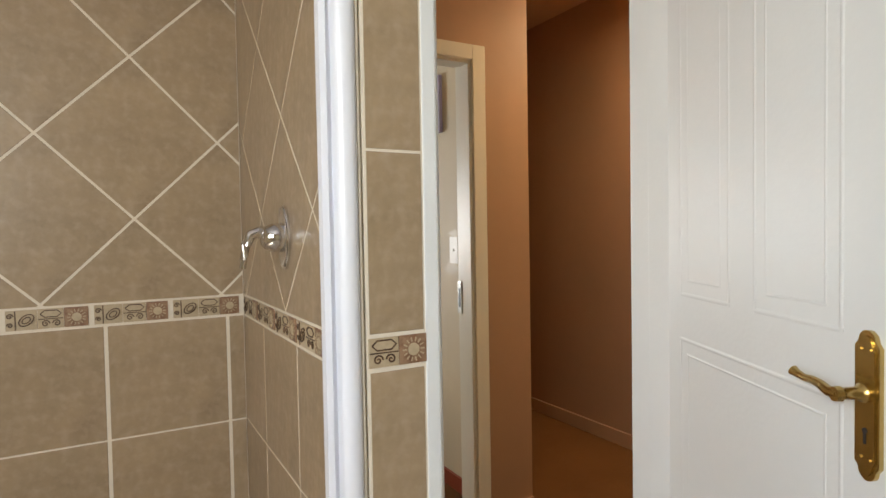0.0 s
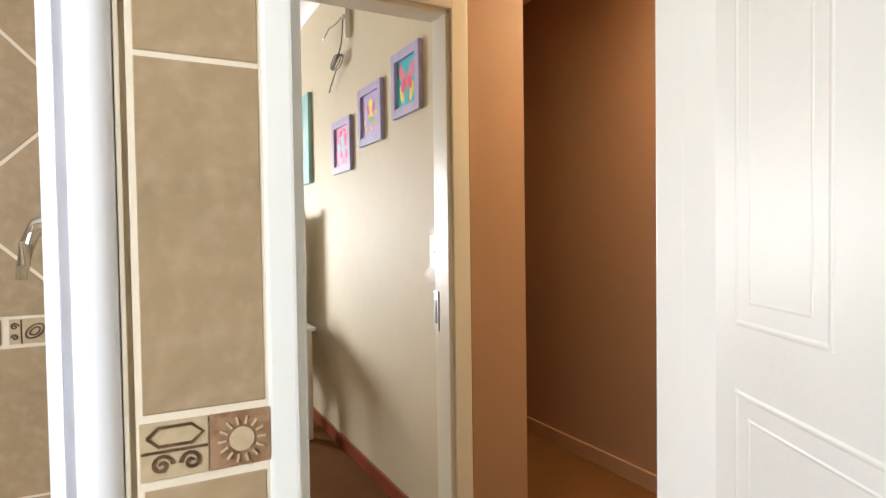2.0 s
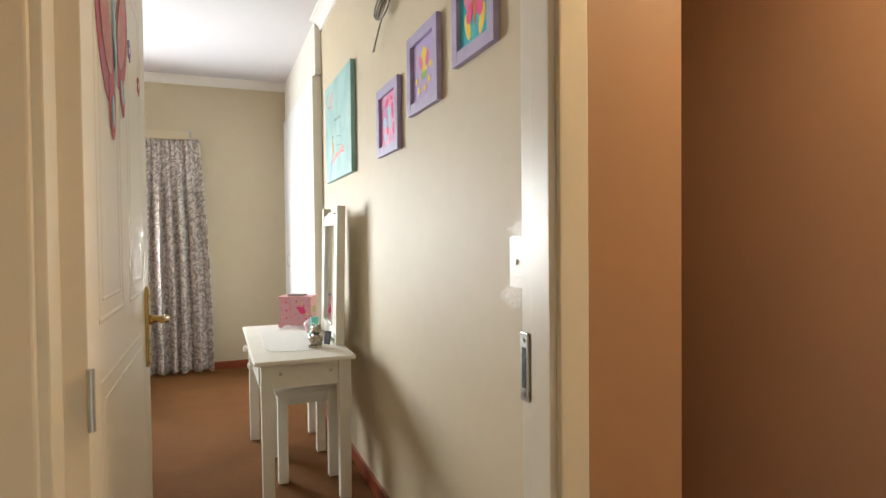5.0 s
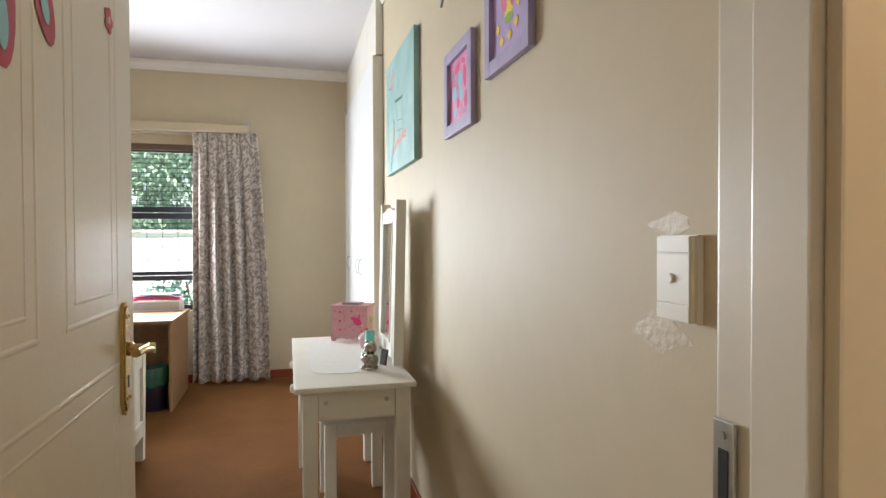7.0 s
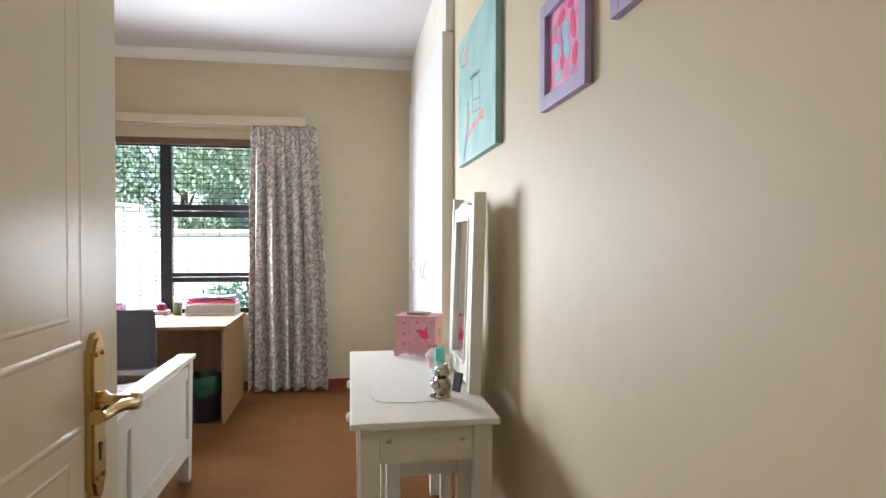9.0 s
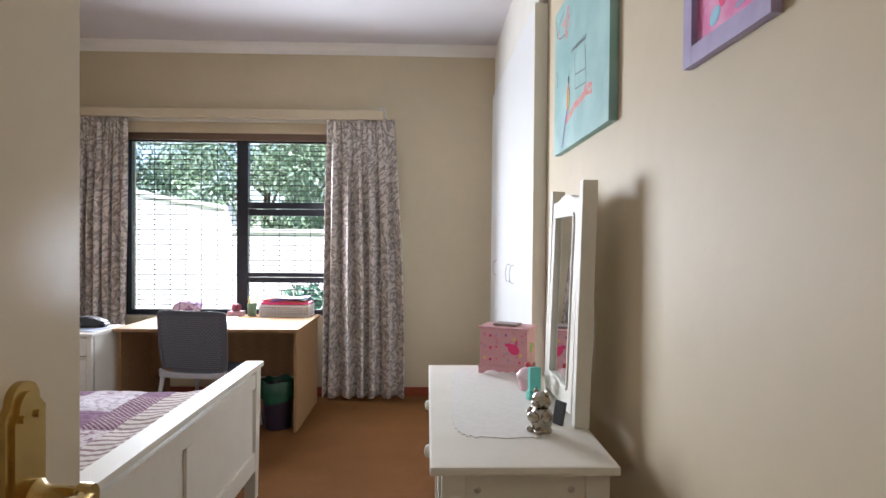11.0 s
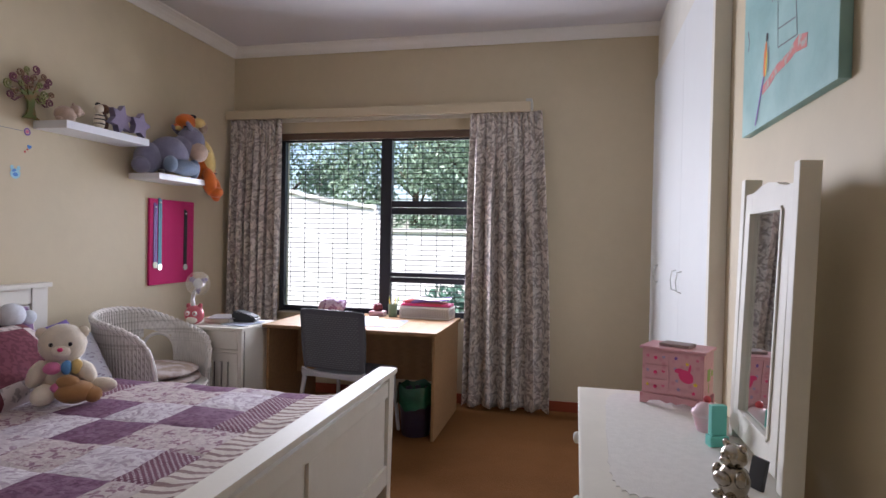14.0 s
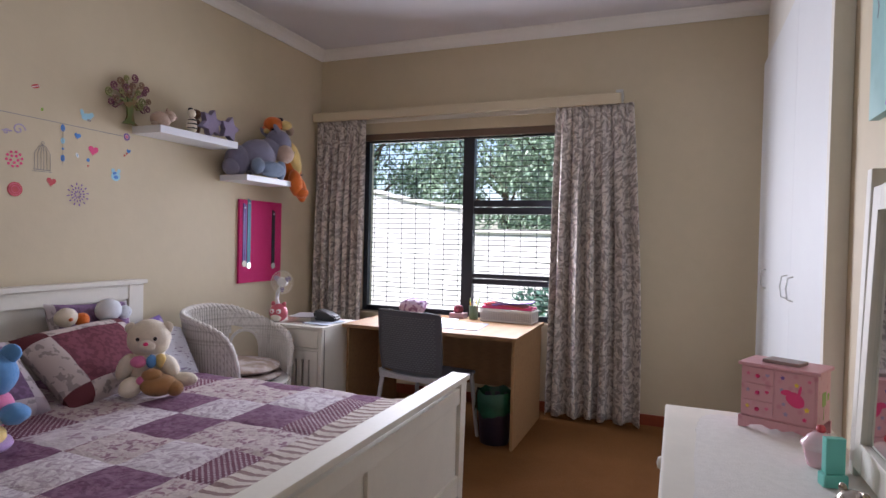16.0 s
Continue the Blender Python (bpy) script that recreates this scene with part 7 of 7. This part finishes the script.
for n, (x, y, z, w, h, rz, ry, mt, lb) in enumerate((
        (0.0, 0.0, 0.0905, 0.36, 0.016, 2, 0, P_HOT, "red cardboard folder in the basket"), (-0.02, 0.005, 0.1075, 0.30, 0.010, -4, 2, P_RED, "dark red folder in the basket"),
        (0.03, 0.0, 0.1245, 0.28, 0.010, 8, -5, P_PURPLE, "dark purple book in the basket"), (-0.05, 0.0, 0.1385, 0.22, 0.006, -12, 3, P_GREY, "grey notebook on the basket"))):
    solid("folder", boxes(((-w / 2, -0.075, 0), (w / 2, 0.075, h)), bevel=0.002), mt, pose(-0.065 + x, 6.675 + y, DT + z, 0, ry, rz - 3), lb, "folder")
pc = thing("pen_holder", pose(-0.325, 6.655, DT), "green pen holder full of pencils on the desk", "pen holder")
bm = bmesh.new()
lathe(bm, [(0.030, 0), (0.032, 0.003), (0.034, 0.095), (0.031, 0.095), (0.029, 0.005), (0.0, 0.005)], 24, cap=False)
part("cup", bm, material("olive_cup", (0.13, 0.20, 0.12), 0.4), pc, smooth=True)
rnd = random.Random(11)
for n in range(8):
    bm = bmesh.new()
    a, t = rnd.uniform(0, 6.28), rnd.uniform(0.012, 0.030)
    rod(bm, (0.012 * math.cos(a), 0.012 * math.sin(a), 0.008), (t * 1.5 * math.cos(a), t * 1.5 * math.sin(a), rnd.uniform(0.125, 0.155)), 0.0035, seg=7)
    part("pencil", bm, (P_GREY, P_GREEN, P_YELLOW, P_WHITE)[n % 4], pc)
mt = thing("desk_mat", pose(-0.285, 6.30, DT, 0, 0, 3), "pale blue grey desk mat with papers", "desk mat")
part("mat", boxes(((-0.15, -0.16, 0), (0.15, 0.16, 0.003)), bevel=0.001), material("mat_vinyl", (0.20, 0.22, 0.28), 0.55, spec=0.2), mt)
solid("paper_sheet", boxes(((-0.10, -0.14, 0), (0.10, 0.14, 0.002))), P_WHITE, pose(-0.47, 6.42, DT + 0.0035, 0, 0, 14), "white sheet of paper on the desk", "paper")
ap = thing("red_pot", pose(-0.445, 6.665, DT), "dark red rose shaped pot on a pink box on the desk", "pot")
part("box", boxes(((-0.055, -0.045, 0), (0.055, 0.045, 0.035)), bevel=0.003), paint("dusty_pink_card", (0.52, 0.30, 0.34)), ap)
for n in range(7):
    bm = bmesh.new()
    a = 2 * math.pi * n / 6
    ball(bm, ((0.020 if n < 6 else 0) * math.cos(a), (0.020 if n < 6 else 0) * math.sin(a), 0.062 if n < 6 else 0.070), (0.018, 0.018, 0.028), 10)
    part("petal", bm, paint("deep_rose", (0.18, 0.014, 0.03), 0.4) if n == 0 else bpy.data.materials["deep_rose"], ap, smooth=True)
bm = bmesh.new()
for v in ball(bm, (0, 0, 0.062), (0.105, 0.065, 0.062), 28):
    v.co += Vector((1, 1, 1)) * noise.noise(v.co * 28) * 0.016
solid("crumpled_cloth", bm, two_tone(paint("lilac_cloth", (0.50, 0.40, 0.52), 0.9), (0.26, 0.14, 0.26), scale=35, lo=0.5, hi=0.55), pose(-0.80, 6.64, DT - 0.002), "crumpled lilac and purple cloth pouch on the desk", "pouch", smooth=True)

# ---- outside ----
structure("ground_outside", M_GRASS, ((-60, 7.15, -0.35), (60, 200, -0.15)), label="green lawn outside the window")
gw = thing("garden_wall", Matrix(), "white plastered boundary wall in full sun", "garden wall")
bm = bmesh.new()
prism(bm, [(-9.0, -0.2), (-9.0, 2.90), (-3.56, 1.98), (-3.0, 1.85), (-2.57, 1.78), (-2.02, 1.71), (-1.92, 1.36), (3.5, 1.36), (3.5, -0.2)], 1, 11.0, 11.2)
part("wall", bm, M_PLASTER, gw)
bm = bmesh.new()
prism(bm, [(-9.0, 2.901), (-9.0, 2.95), (-3.56, 2.03), (-3.0, 1.90), (-2.57, 1.83), (-1.98, 1.76), (-1.88, 1.41), (3.5, 1.41), (3.5, 1.361), (-1.919, 1.361), (-2.019, 1.711), (-2.57, 1.781), (-3.0, 1.851), (-3.56, 1.981)], 1, 10.96, 11.24)
part("coping", bm, M_PLASTER, gw)
rnd = random.Random(21)


def leaf_cloud(bm, c, r, n, size):
    """Many small bent leaves through a clump."""
    for _ in range(n):
        while True:
            p = Vector((rnd.uniform(-1, 1), rnd.uniform(-1, 1), rnd.uniform(-1, 1)))
            if 0.15 < p.length < 1:
                break
        p = Vector((c[0] + p.x * r[0], c[1] + p.y * r[1], c[2] + p.z * r[2]))
        m = Euler((rnd.uniform(0, 6.28), rnd.uniform(0, 6.28), rnd.uniform(0, 6.28))).to_matrix()
        s = size * rnd.uniform(0.6, 1.4)
        vs = [bm.verts.new(p + m @ Vector(q) * s) for q in ((-1, 0, 0), (0, -0.45, 0.12), (1, 0, 0), (0, 0.45, 0.12))]
        bm.faces.new(vs)


def tree(x, y, h, spread, seed, label):
    t = thing("tree", pose(x, y, -0.2), label, "tree", "trees behind the garden wall")
    rnd.seed(seed)
    bm = bmesh.new()
    tube(bm, [(0, 0, 0), (0.05, 0, h * 0.25), (0.12, 0.03, h * 0.5), (0.1, 0, h * 0.8)], lambda f: 0.14 * (1 - 0.75 * f), 10)
    part("trunk", bm, M_BARK, t, smooth=True)
    for k in range(6):
        a, z = 2 * math.pi * k / 6 + rnd.uniform(-0.4, 0.4), h * rnd.uniform(0.3, 0.6)
        bm = bmesh.new()
        tube(bm, [(0.08, 0, z), (spread * 0.4 * math.cos(a), spread * 0.4 * math.sin(a), z + h * 0.1), (spread * 0.8 * math.cos(a), spread * 0.8 * math.sin(a), z + h * 0.24)], lambda f: 0.05 * (1 - 0.8 * f), 7)
        part("limb", bm, M_BARK, t, smooth=True)
    bm = bmesh.new()
    for _ in range(30):
        a, q = rnd.uniform(0, 6.28), rnd.uniform(0.1, 1.0) ** 0.6
        c = (spread * q * math.cos(a), spread * q * math.sin(a), h * rnd.uniform(0.28, 0.95))
        leaf_cloud(bm, c, (spread * 0.30, spread * 0.30, h * 0.085), 420, 0.052)
    part("crown", bm, M_LEAF, t)
    return t


tree(-5.4, 14.0, 5.6, 2.0, 1, "tall leafy green tree behind the white wall")
tree(-2.6, 15.0, 5.0, 1.9, 2, "rounded leafy green tree behind the white wall")
tree(-0.4, 13.6, 5.4, 2.1, 3, "dense leafy green tree behind the white wall")
tree(2.4, 15.5, 5.8, 2.2, 4, "spreading leafy green tree behind the white wall")
bs = thing("shrub", pose(-0.15, 9.9, -0.2), "loose blue green shrub in front of the white wall", "shrub")
bm = bmesh.new()
rnd.seed(9)
for _ in range(12):
    leaf_cloud(bm, (rnd.uniform(-0.6, 0.7), rnd.uniform(-0.3, 0.3), rnd.uniform(0.15, 1.1)), (0.25, 0.22, 0.22), 120, 0.05)
part("leaves", bm, material("blue_green_leaf", (0.10, 0.20, 0.15), 0.5, vary=0.4), bs)
bm = bmesh.new()
for k in range(5):
    a = 1.3 * k
    tube(bm, [(0.03 * math.cos(a), 0.03 * math.sin(a), 0), (0.25 * math.cos(a), 0.2 * math.sin(a), 0.9)], 0.012, 6)
part("stems", bm, M_BARK, bs, kind="stuff")
